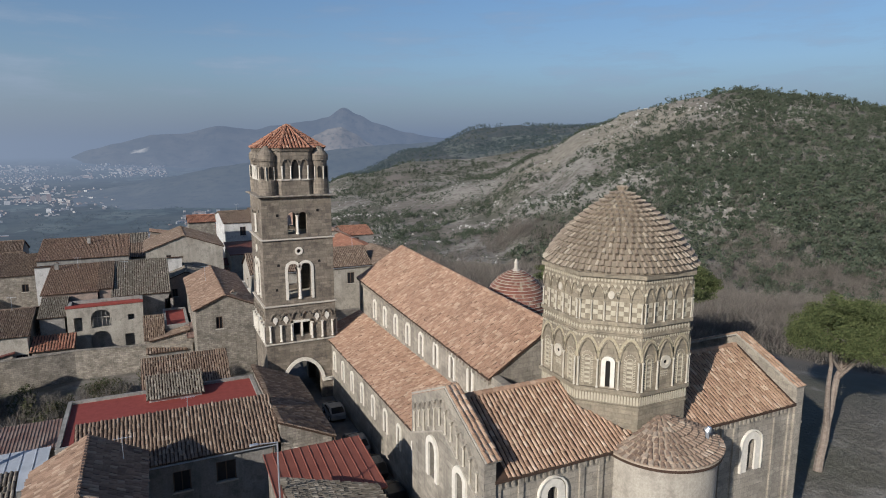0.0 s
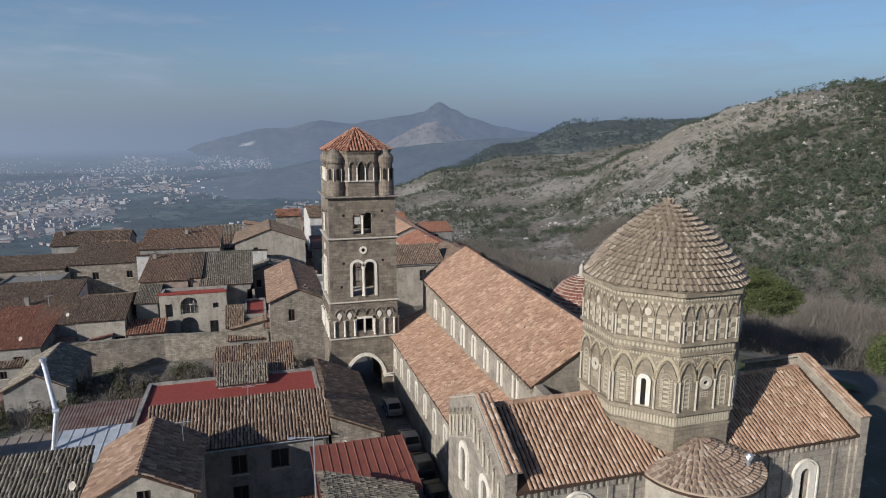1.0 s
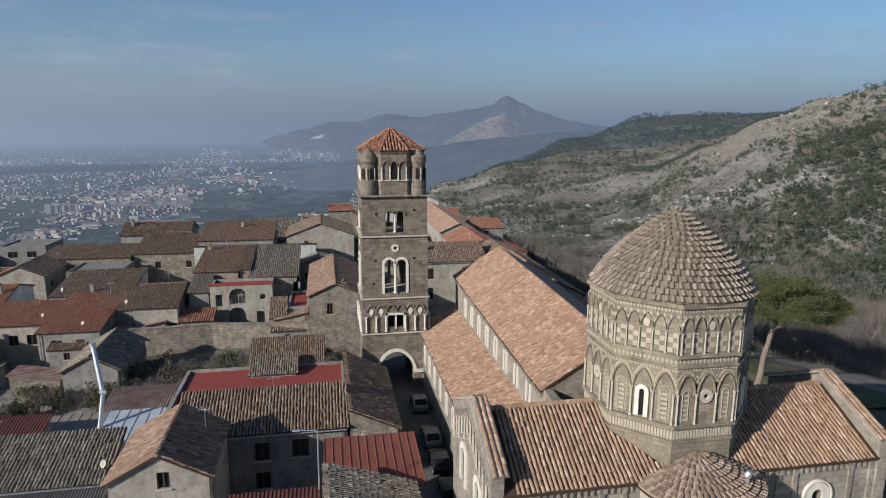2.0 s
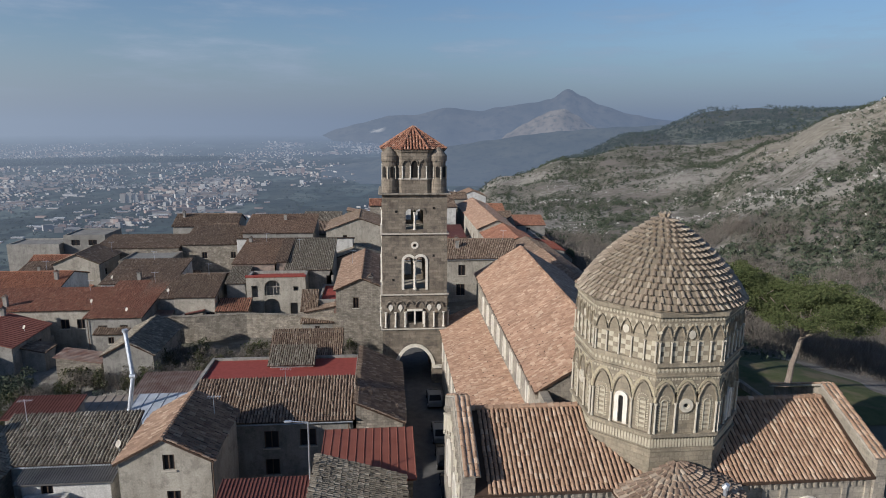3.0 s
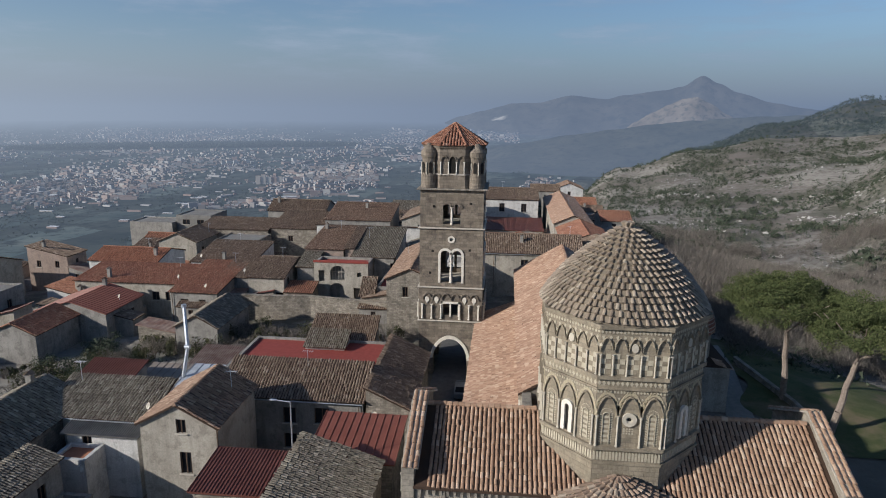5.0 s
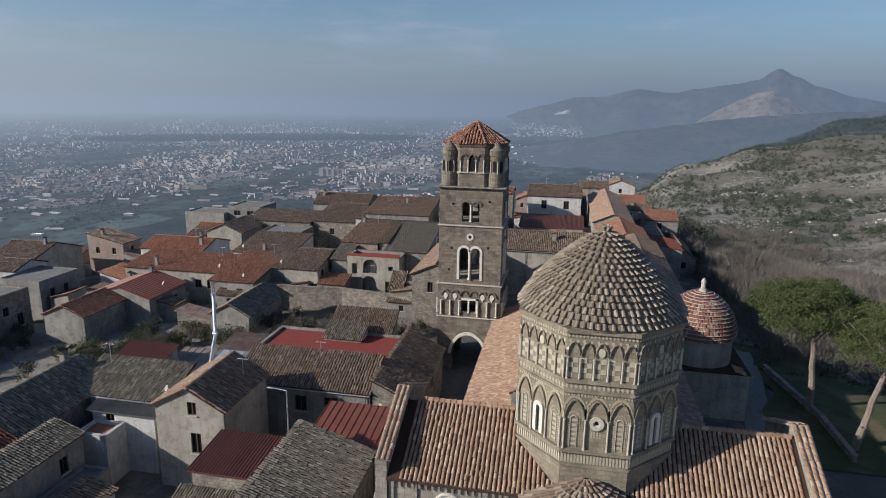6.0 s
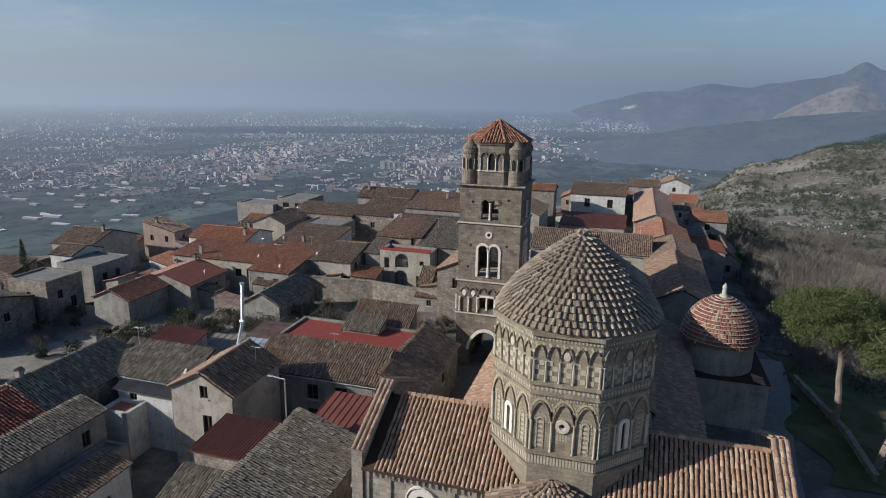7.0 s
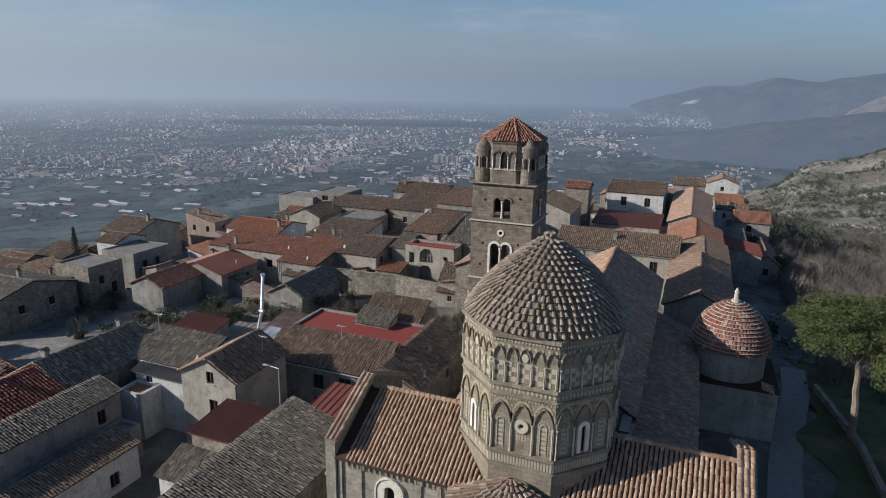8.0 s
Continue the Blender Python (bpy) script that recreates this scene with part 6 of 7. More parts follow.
house(13.0, 24.0, 218.0, 230.0, 1.6, 3.8, "y", TILE_BROWN, PLASTER_WHITE, "pale gabled house at the end of the village", wins=[("S", 18.5, -1.0, 1.2, 1.6)], seed=223)
house(2.0, 12.0, 186.0, 197.0, 4.6, 6.4, "x", TILE_OLD, PLASTER_GREY, "grey house with old tile roof on the ridge", wins=[("S", 7, 2.0, 1.0, 1.4)], seed=225)
house(15.0, 23.0, 172.0, 182.0, 2.2, 4.0, "x", TILE_ORANGE, PLASTER_WARM, "small house with orange tile roof on the ridge", wins=[("S", 19, -0.4, 1.0, 1.4)], seed=227)
house(-21.0, -15.4, 118.0, 124.0, 11.6, 12.8, "x", TILE_RED, STONE_ROUGH, "small square stone turret house with red roof", seed=217)




def arched_house():
    """The old house with two storeys of arches below a red terrace."""
    h = thing("house", "old arcaded house with red roof terrace", "house", -35.6, 68.0, 0)
    m = wall_frame(0, 65.4, 0, 0)
    o = [(-40.2, -3), (-30.6, -3), (-30.6, 7.0), (-40.2, 7.0)]
    holes = [arch_outline(2.6, 2.6, 12, 0, -36.0, 3.9), arch_outline(2.6, 3.2, 12, 0, -36.2, 0.2), [(-39.4, 3.6), (-38.4, 3.6), (-38.4, 5.6), (-39.4, 5.6)], [(-33.2, 0.2), (-32.0, 0.2), (-32.0, 2.6), (-33.2, 2.6)], [(-32.6, 4.6), (-31.8, 4.6), (-31.8, 5.4), (-32.6, 5.4)]]
    part("wall", holed_wall(o, holes, m, 0.5), PLASTER_WARM, h)
    part("wall", boxes((-40.2, -39.8, 65.9, 70.2, -3, 7.0), (-31.0, -30.6, 65.9, 70.2, -3, 7.0), (-40.2, -30.6, 69.8, 70.2, -3, 7.0)), PLASTER_GREY, h)
    part("back_room", boxes((-39.7, -31.1, 66.6, 66.8, -3, 6.4)), PLASTER_GREY, h)
    bm = boxes((-37.25, -34.75, 66.0, 66.06, 5.2, 5.28))
    for k in range(5):
        box(bm, -37.1 + 0.55 * k, -37.04 + 0.55 * k, 66.0, 66.06, 3.9, 6.4)
    part("fanlight_bars", bm, MARBLE_DULL, h)
    part("terrace", boxes((-39.8, -31.0, 65.9, 69.8, 6.4, 6.55)), RED_TERRACE, h)
    part("parapet", boxes((-40.3, -30.5, 65.3, 65.6, 7.0, 7.4), bevel=0.03), RED_TERRACE, h)


arched_house()


def pergola(x0, x1, y0, y1, z):
    """Dark roof battens on posts and side beams."""
    p = thing("pergola", "dark timber pergola of bare battens beside a house", "pergola", (x0 + x1) / 2, (y0 + y1) / 2, z - 4)
    for x in (x0, x1):
        part("beam", boxes((x - 0.1, x + 0.1, y0, y1, z - 0.25, z)), SHUTTER, p)
        for y in (y0 + 0.2, (y0 + y1) / 2, y1 - 0.2):
            part("post", boxes((x - 0.1, x + 0.1, y - 0.1, y + 0.1, z - 9, z - 0.25)), SHUTTER, p)
    n = int((y1 - y0) / 1.7)
    for k in range(n + 1):
        y = y0 + (y1 - y0) * k / n
        part("batten", boxes((x0 - 0.3, x1 + 0.3, y - 0.22, y + 0.22, z + 0.003, z + 0.12)), CONCRETE, p)


pergola(14.8, 19.8, 107.0, 121.0, 4.6)
house(-30.4, -28.2, 58.4, 61.4, 3.4, 5.6, "-y", TILE_OLD, STONE_ROUGH, "ruined stone stair wall stub", seed=219)

TAKEN = []
for o in list(scene.objects):
    if o.name.startswith("house"):
        TAKEN.append((o.location.x, o.location.y))


def fill_town():
    """The rest of the old quarter: houses on a loose grid where the hill is built up."""
    rng = random.Random(21)
    tiles = [TILE_OLD, TILE_BROWN, TILE_RED, TILE_GREY, TILE_ORANGE, TILE_OLD]
    walls = [PLASTER_GREY, PLASTER_WARM, PLASTER_WHITE, STONE_ROUGH, PLASTER_PINK]
    words = {TILE_OLD: "weathered brown", TILE_BROWN: "brown", TILE_RED: "red", TILE_GREY: "grey lichened", TILE_ORANGE: "orange"}
    colour = {PLASTER_GREY: "grey plastered", PLASTER_WARM: "cream plastered", PLASTER_WHITE: "white", STONE_ROUGH: "rubble stone", PLASTER_PINK: "faded pink"}
    for gy in range(-30, 175, 10):
        for gx in range(-156, 40, 11):
            x, y = gx + rng.uniform(-2.5, 2.5), gy + rng.uniform(-2, 2)
            w, d = rng.uniform(6.5, 10.5), rng.uniform(6, 9)
            tile, wall = rng.choice(tiles), rng.choice(walls)
            kind = rng.choice(["x", "y", "x", "-y", "+x", "-y", "y", "flat"])
            up = rng.uniform(0.0, 1.6)
            if (y < 58 and x > -57) or (y < 76 and x > -24):
                continue
            if x < -150 + max(0, y - 20) * 0.5 or (y > 150 and x < -60) or (y > 85 and x < -95):
                continue
            if -86 < x < -57 and 14 < y < 45:
                continue
            if x > 3 and (y < 140 or x > 26):
                continue
            if any(abs(x - a) < 9.6 and abs(y - b) < 8.6 for a, b in TAKEN):
                continue
            TAKEN.append((x, y))
            ze = land(x, y, False) + 4.6 + 1.6 * up + (1.0 if x > -60 else 0) - (2.2 if x < -62 and y < 70 else 0)
            wins = [("S", x - 2, ze - 2.4, 0.9, 1.4), ("S", x + 2, ze - 2.4, 0.9, 1.4), ("E", y, ze - 2.4, 0.9, 1.4)]
            house(x - w / 2, x + w / 2, y - d / 2, y + d / 2, ze, ze + (0 if kind == "flat" else rng.uniform(1.3, 2.0)), kind, CONCRETE if kind == "flat" else tile, wall,
                  "%s house with %s" % (colour[wall], "a flat concrete roof" if kind == "flat" else words[tile] + " tile roof"), wins=wins, pitch=0.45, row=0.6, seg=3, seed=300 + gx + 3 * gy,
                  chim=[(x + rng.uniform(-2, 2), y + rng.uniform(-2, 2), 1.1)] if rng.random() < 0.5 else ())


fill_town()

# ---- the second, smaller dome east of the nave ----


def build_chapel():
    c = thing("chapel", "small chapel with a striped glazed-tile dome", "chapel", 13.7, 35.2, 0)
    cx, cy = 13.7, 35.2
    part("wall", boxes((9.8, 18.6, 30.6, 40.0, -1, 5.4), bevel=0.05), PLASTER_WARM, c)
    bm = bmesh.new()
    tube(bm, (cx, cy, 5.0), (cx, cy, 8.6), 3.75, 3.75, 32)
    part("drum", bm, PLASTER_WARM, c)
    prof = [(3.95, 8.6), (3.9, 9.5), (3.6, 10.5), (3.05, 11.5), (2.25, 12.4), (1.3, 13.05), (0.4, 13.4)]
    bm = bmesh.new()
    prev, n = None, 36
    for r, z in prof:
        ring = [bm.verts.new((cx + (r - 0.04) * math.cos(2 * math.pi * i / n), cy + (r - 0.04) * math.sin(2 * math.pi * i / n), z)) for i in range(n)]
        if prev:
            for i in range(n):
                bm.faces.new((prev[i], prev[(i + 1) % n], ring[(i + 1) % n], ring[i]))
        prev = ring
    dome = part("dome", bm, UNDER, c, "dome of red and pale scalloped tiles")
    ring_tiles(dome, TILE_GLAZED, cx, cy, prof, 15, 0, 2 * math.pi, 0.36, 0, 31, 0.05, 0.02, 0.14)
    total = sum(math.hypot(b[0] - a[0], b[1] - a[1]) for a, b in zip(prof, prof[1:]))
    for j in range(1, 15):
        s = total * j / 15 - 0.02
        for (ra, za), (rb, zb) in zip(prof, prof[1:]):
            l = math.hypot(rb - ra, zb - za)
            if s <= l:
                break
            s -= l
        nr, nz = (zb - za) / l, (ra - rb) / l
        r, z = ra + (rb - ra) * s / l + 0.19 * nr, za + (zb - za) * s / l + 0.19 * nz
        bm = bmesh.new()
        for i in range(36):
            a, b = 2 * math.pi * i / 36, 2 * math.pi * (i + 1) / 36
            tube(bm, (cx + r * math.cos(a), cy + r * math.sin(a), z), (cx + r * math.cos(b), cy + r * math.sin(b), z), 0.045, 0.045, 5, False)
        part("tile_edge", bm, MARBLE_DULL, dome, "pale glazed tile edge")
    bm = bmesh.new()
    tube(bm, (cx, cy, 13.3), (cx, cy, 13.7), 0.55, 0.42, 10)
    tube(bm, (cx, cy, 13.7), (cx, cy, 14.5), 0.3, 0.22, 10)
    tube(bm, (cx, cy, 14.5), (cx, cy, 15.0), 0.32, 0.08, 10)
    part("finial", bm, MARBLE_DULL, c, "small grey stone lantern finial")
    pl = slope(18.9, 30.3, 5.3, 0, 1, -1, 0, 0.35)
    tile_field(part("roof", boxes((9.9, 18.7, 30.5, 40.1, 5.4, 5.5)), UNDER, c), TILE_CHURCH, slope(18.9, 30.4, 5.2, 0, 1, -1, 0, 0.3), 2.2, 2.0, 0.34, 0.4, 4, 0, seed=33)


build_chapel()

# ---- street, lane, walls ----
tagged(part("street", boxes((-15.9, -10.5, -30, 37.0, -0.3, 0.02), (-15.9, -11.6, 37.0, 60, -0.3, 0.02)), ASPHALT), "narrow asphalt street between church and houses", "street", "", "structure")
PALE_PATH = plain_material("pale_gravel", lin(122, 119, 114), lin(142, 138, 132), 0.95, 0, 1.5)


def build_lane():
    pts = [(23.0, 52.0), (22.4, 43.5), (20.6, 34.0), (19.4, 26.0), (18.6, 18.0), (18.0, 8.0), (18.0, -6.0)]
    verts, faces = [], []
    for x, y in pts:
        verts += [(x - 1.5, y, 0.05), (x + 1.5, y, 0.05), (x + 1.5, y, -0.3), (x - 1.5, y, -0.3)]
    for i in range(len(pts) - 1):
        a, b = 4 * i, 4 * i + 4
        for q in range(4):
            faces.append((a + q, a + (q + 1) % 4, b + (q + 1) % 4, b + q))
    tagged(part("lane", (verts, faces), PALE_PATH), "pale gravel lane beside the church", "path", "", "structure")


build_lane()


def build_wall(name, label, pts, z0, z1, th, mat):
    w = thing(name, label, "wall", pts[0][0], pts[0][1], z0, "", "structure")
    for (xa, ya), (xb, yb) in zip(pts, pts[1:]):
        d = Vector((xb - xa, yb - ya, 0))
        m = Matrix.Translation((xa, ya, 0)) @ Matrix.Rotation(math.atan2(d.y, d.x), 4, "Z")
        bm = prism(bmesh.new(), [(0, z0), (d.length, z0), (d.length, z1), (0, z1)], m, th)
        part("stretch", bm, mat, w)
        bm = prism(bmesh.new(), [(-0.05, z1 + 0.003), (d.length + 0.05, z1 + 0.003), (d.length + 0.05, z1 + 0.12), (-0.05, z1 + 0.12)], m @ pose(0, -0.08, 0), th + 0.16)
        part("coping", bm, mat, w)


build_wall("garden_wall", "long rubble stone terrace wall", [(-54.0, 58.2), (-45.8, 58.3), (-39.0, 59.0), (-29.7, 57.6), (-24.7, 56.4)], -3.0, 2.7, 0.6, STONE_ROUGH)
build_wall("garden_wall", "low stone wall beside the pines", [(27.4, 24.0), (27.2, 33.0), (25.0, 46.0)], -2.0, 0.7, 0.4, STONE_ROUGH)

for pts in ([(30.0, 112.0), (36.0, 113.0), (37.5, 124.0), (31.0, 132.0)], [(34.0, 146.0), (44.0, 146.5), (52.0, 143.0)], [(40.0, 108.0), (49.0, 118.0), (50.0, 132.0)]):
    foot = min(land(px, py, False) for px, py in pts)
    build_wall("ruined_wall", "low ruined stone terrace wall among bare trees", pts, foot - 1.0, foot + 3.6, 0.5, STONE_ROUGH)

# ---- flue on the sheds ----


def build_flue():
    f = thing("flue", "tall kinked galvanised metal flue pipe", "flue", -44.7, 27.4, 1.9)
    foot, knee, top = Vector((-44.7, 27.4, 1.9)), Vector((-44.4, 28.5, 5.5)), Vector((-45.7, 30.8, 9.8))
    part("lower_pipe", tube(bmesh.new(), foot, knee, 0.22, 0.22, 12), STEEL, f)
    part("upper_pipe", tube(bmesh.new(), knee - Vector((0, 0, 0.05)), top, 0.22, 0.22, 12), STEEL, f)
    part("cowl", tube(bmesh.new(), top, top + Vector((0, 0, 0.3)), 0.34, 0.3, 12), STEEL, f)
    part("collar", tube(bmesh.new(), foot - Vector((0, 0, 0.2)), foot + Vector((0, 0, 0.3)), 0.45, 0.4, 12), STEEL, f)
    part("bracket", tube(bmesh.new(), knee + Vector((-0.3, 0, 0.1)), knee + Vector((0.3, 0, 0.1)), 0.26, 0.26, 12), STEEL, f)


build_flue()

# ---- plants ----


def leaf_material(name, a, b, c):
    n = Nodes(name, 0.95)
    n.b.inputs["Specular IOR Level"].default_value = 0.1
    col = n.ramp(n.add("ShaderNodeNewGeometry").outputs["Random Per Island"], (0.0, a), (0.5, b), (1.0, c))
    return n.color(col)


LEAF_PINE = leaf_material("pine_needles", (0.045, 0.06, 0.024, 1), (0.078, 0.094, 0.038, 1), (0.125, 0.14, 0.06, 1))
LEAF_DARK = leaf_material("evergreen_scrub", (0.048, 0.062, 0.044, 1), (0.066, 0.08, 0.056, 1), (0.092, 0.105, 0.07, 1))
LEAF_BARE = leaf_material("bare_woods", (0.108, 0.094, 0.081, 1), (0.148, 0.13, 0.112, 1), (0.19, 0.168, 0.147, 1))
LEAF_BUSH = leaf_material("garden_bush", (0.04, 0.05, 0.022, 1), (0.075, 0.08, 0.04, 1), (0.12, 0.1, 0.07, 1))
LIMESTONE = plain_material("limestone", (0.34, 0.32, 0.29, 1), (0.56, 0.54, 0.5, 1), 0.95, 0, 0.8)
BARK = plain_material("bark", (0.16, 0.125, 0.1, 1), (0.27, 0.225, 0.19, 1), 0.95, 0, 3)


def leaves(rng, centres, per, size):
    """Many small leaf clumps: three-cornered flakes strewn through ellipsoids (x, y, z, rx, rz)."""
    c = np.array(centres, float)
    n = len(c) * per
    d = rng.normal(size=(n, 3))
    d /= np.linalg.norm(d, axis=1)[:, None]
    d *= (rng.random((n, 1)) ** 0.4)
    cc = np.repeat(c, per, 0)
    p = cc[:, :3] + d * np.stack([cc[:, 3], cc[:, 3], cc[:, 4]], 1)
    t = rng.normal(size=(n, 3, 3))
    t /= np.linalg.norm(t, axis=2)[:, :, None]
    s = (np.repeat(np.full(len(c), size) if np.isscalar(size) else np.array(size), per) * rng.uniform(0.6, 1.3, n))[:, None, None]
    v = (p[:, None, :] + t * s).reshape(-1, 3)
    return v, np.arange(n * 3).reshape(-1, 3)


def twigs(rng, centres, per, size):
    """Leafless crowns: thin slivers that rise and spread from the foot of each tree."""
    c = np.repeat(np.array(centres, float), per, 0)
    n = len(c)
    a, q = rng.uniform(0, 2 * np.pi, n), np.sqrt(rng.random(n))
    h = c[:, 4] * 2
    foot = np.stack([c[:, 0] + 0.75 * q * c[:, 3] * np.cos(a), c[:, 1] + 0.75 * q * c[:, 3] * np.sin(a), c[:, 2] + h * (rng.uniform(-0.5, 0.35, n) - 0.15 * q)], 1)
    t = a + rng.normal(0, 1.0, n)
    out = rng.uniform(0.1, 0.6, n) * c[:, 3]
    tip = foot + np.stack([out * np.cos(t), out * np.sin(t), h * rng.uniform(0.08, 0.34, n)], 1)
    w = np.repeat(np.array(size), per) * 0.5
    b = rng.uniform(0, 2 * np.pi, n)
    side = np.stack([np.cos(b) * w, np.sin(b) * w, 0 * w], 1)
    v = np.stack([foot - side, foot + side, tip], 1).reshape(-1, 3)
    return v, np.arange(n * 3).reshape(-1, 3)


def flakes(name, v, f, mat, parent=None, label="", kind=""):
    me = bpy.data.meshes.new(name)
    me.vertices.add(len(v))
    me.vertices.foreach_set("co", v.astype(np.float32).ravel())
    me.loops.add(len(f) * 3)
    me.loops.foreach_set("vertex_index", f.astype(np.int32).ravel())
    me.polygons.add(len(f))
    me.polygons.foreach_set("loop_start", np.arange(0, len(f) * 3, 3, dtype=np.int32))
    me.update(calc_edges=True)
    me.materials.append(mat)
    return under(tagged(new(name, me), label, "", "", kind), parent)


def stone_pine(x, y, z, h, rad, lean, seed, split=False):
    """An umbrella pine: bare leaning trunk, forked limbs, a broad flat crown of needle clumps."""
    rng = np.random.default_rng(seed)
    t = thing("stone_pine", "tall umbrella pine with a broad green crown", "tree", x, y, z, "pines by the church")
    fork = Vector((x + lean * 0.5, y, z + h * 0.52))
    top = Vector((x + lean, y, z + h * 0.72))
    bm = bmesh.new()
    prev, r = Vector((x, y, z - 0.5)), 0.42
    for i in range(1, 7):
        p = Vector((x, y, z)).lerp(fork, i / 6) + Vector((rng.normal(0, 0.08), rng.normal(0, 0.08), 0))
        tube(bm, prev, p, r, r * 0.93, 8, False)
        prev, r = p, r * 0.93
    tube(bm, prev, top, r, r * 0.55, 8, False)
    part("trunk", bm, BARK, t)
    if split:
        bm = bmesh.new()
        prev, r = Vector((x, y, z)).lerp(fork, 0.45), 0.3
        for dx, dz in ((-0.9, 0.36), (-1.3, 0.5), (-1.1, 0.62), (-2.0, 0.74)):
            p = Vector((x + lean * 0.3 + dx, y + 0.3 * dx, z + h * dz))
            tube(bm, prev, p, r, r * 0.82, 8, False)
            prev, r = p, r * 0.82
        part("limb", bm, BARK, t)
    centres = []
    for k in range(13):
        a = 2 * math.pi * k / 13 + rng.normal(0, 0.2)
        rr = rad * rng.uniform(0.45, 0.85)
        end = Vector((top.x + rr * math.cos(a), top.y + rr * math.sin(a), z + h * rng.uniform(0.74, 0.86)))
        start = fork.lerp(top, rng.uniform(0.0, 0.9))
        mid = start.lerp(end, 0.5) + Vector((0, 0, -0.2))
        bm = bmesh.new()
        tube(bm, start, mid, 0.16, 0.11, 6, False)
        tube(bm, mid, end, 0.11, 0.04, 6, False)
        part("limb", bm, BARK, t)
    for k in range(230):
        a, q = rng.uniform(0, 2 * math.pi), math.sqrt(rng.random())
        rr = q * rad * (0.86 + 0.14 * math.sin(3 * a + seed))
        zz = z + h * (0.98 - 0.2 * q * q) - rng.uniform(0, 0.24) * h * (1 - 0.55 * q)
        centres.append((top.x + rr * math.cos(a), top.y + rr * math.sin(a), zz, rng.uniform(0.8, 1.35), rng.uniform(0.4, 0.7)))
    v, f = leaves(rng, centres, 400, 0.115)
    flakes("crown", v, f, LEAF_PINE, t)


stone_pine(26.6, 34.8, 0.0, 16.0, 7.2, -1.2, 1)
stone_pine(28.2, 26.8, 0.0, 15.6, 7.0, 2.8, 2)
stone_pine(25.8, 1.2, 0.0, 16.6, 6.0, 3.0, 4, True)


def scatter_hill():
    rng = np.random.default_rng(12)
    ever, bare = [], []
    es, bs = [], []
    tries = 0
    while len(ever) < 17000 and tries < 90000:
        tries += 1
        az = rng.uniform(4, 80) if rng.random() < 0.82 else rng.uniform(-95, 4)
        r = 90 * math.exp(rng.random() * math.log(1350 / 90))
        if (az < 16 and r < 190) or (az < 4 and r > 700):
            continue
        x, y = r * math.sin(radians(az)), r * math.cos(radians(az))
        d = noise.noise(Vector((x, y, 0)) / 95) + 0.6 * noise.noise(Vector((x, y, 7)) / 32)
        east = (az - 40) / 55
        z = land(x, y)
        if r > 260 and d + 0.6 * east > -0.12:
            s = rng.uniform(1.4, 3.2)
            ever.append((x, y, z + s * 0.5, s, s * rng.uniform(0.6, 1.0)))
            es.append(0.36 * s + 0.2)
        elif r <= 300 or d > -0.25:
            s = rng.uniform(1.6, 3.0)
            if len(bare) < 5200 and (r < 420):
                bare.append((x, y, z + s * 0.7, s, s * 1.1))
                bs.append(0.2 + 0.0012 * r)
            elif d > 0.0:
                s *= 0.5
                ever.append((x, y, z + s * 0.4, s, s * 0.7))
                es.append(0.3 * s + 0.15)
    bare, bs = [], []
    while len(bare) < 10500:
        az, r = rng.uniform(8, 82), math.sqrt(rng.uniform(56 ** 2, 430 ** 2))
        if (az < 12 and r < 140) or r * math.sin(radians(az)) < 27 or (r < 70 and az > 30):
            continue
        x, y = r * math.sin(radians(az)), r * math.cos(radians(az))
        if 0.9 * noise.noise(Vector((x, y, 3)) / 45) - (r - (270 if az < 36 else 190)) / 200 + 0.35 * rng.normal() < 0.0:
            continue
        s = rng.uniform(1.8, 3.4)
        bare.append((x, y, land(x, y) + s * 0.8, s, s * 1.15))
        bs.append(0.13 + 0.0009 * r)
    for k in range(130):
        az, r = rng.uniform(43, 66), rng.uniform(640, 760)
        x, y = r * math.sin(radians(az)), r * math.cos(radians(az))
        z = land(x, y)
        for q in range(3):
            s = rng.uniform(1.6, 2.6)
            ever.append((x + rng.normal(0, 1.3), y + rng.normal(0, 1.3), z + 4.0 + rng.uniform(0, 2.5), s, s * 0.7))
            es.append(0.3 * s + 0.2)
    while len(ever) < 27000:
        az, r = rng.uniform(5, 75), math.sqrt(rng.uniform(150 ** 2, 1000 ** 2))
        if az < 16 and r < 200:
            continue
        x, y = r * math.sin(radians(az)), r * math.cos(radians(az))
        if az < 45 and noise.noise(Vector((x, y, 9)) / 40) < 0.1:
            continue
        s = rng.uniform(0.5, 1.3)
        ever.append((x, y, land(x, y) + s * 0.4, s, s * 0.8))
        es.append(0.42 * s + 0.12)
    for k in range(620):
        x, y = rng.uniform(24, 60), rng.uniform(48, 130)
        bare.append((x + 1.5, y, land(x, y) + 1.6, rng.uniform(1.2, 2.4), rng.uniform(1.2, 2.2)))
        bs.append(0.1)
    for k in range(300):
        x, y = rng.uniform(23, 46), rng.uniform(44, 120)
        if (x < 27.5 and y > 92) or (x < 25.0 and y < 56):
            continue
        s = rng.uniform(0.8, 1.9)
        ever.append((x, y, land(x, y) + s * 0.5, s, s * 0.8))
        es.append(0.25 * s)
    for k in range(5000):
        az, r = rng.uniform(44, 76), rng.uniform(300, 720)
        x, y = r * math.sin(radians(az)), r * math.cos(radians(az))
        s = rng.uniform(1.4, 2.8)
        ever.append((x, y, land(x, y) + s * 0.5, s, s * 0.85))
        es.append(0.38 * s + 0.2)
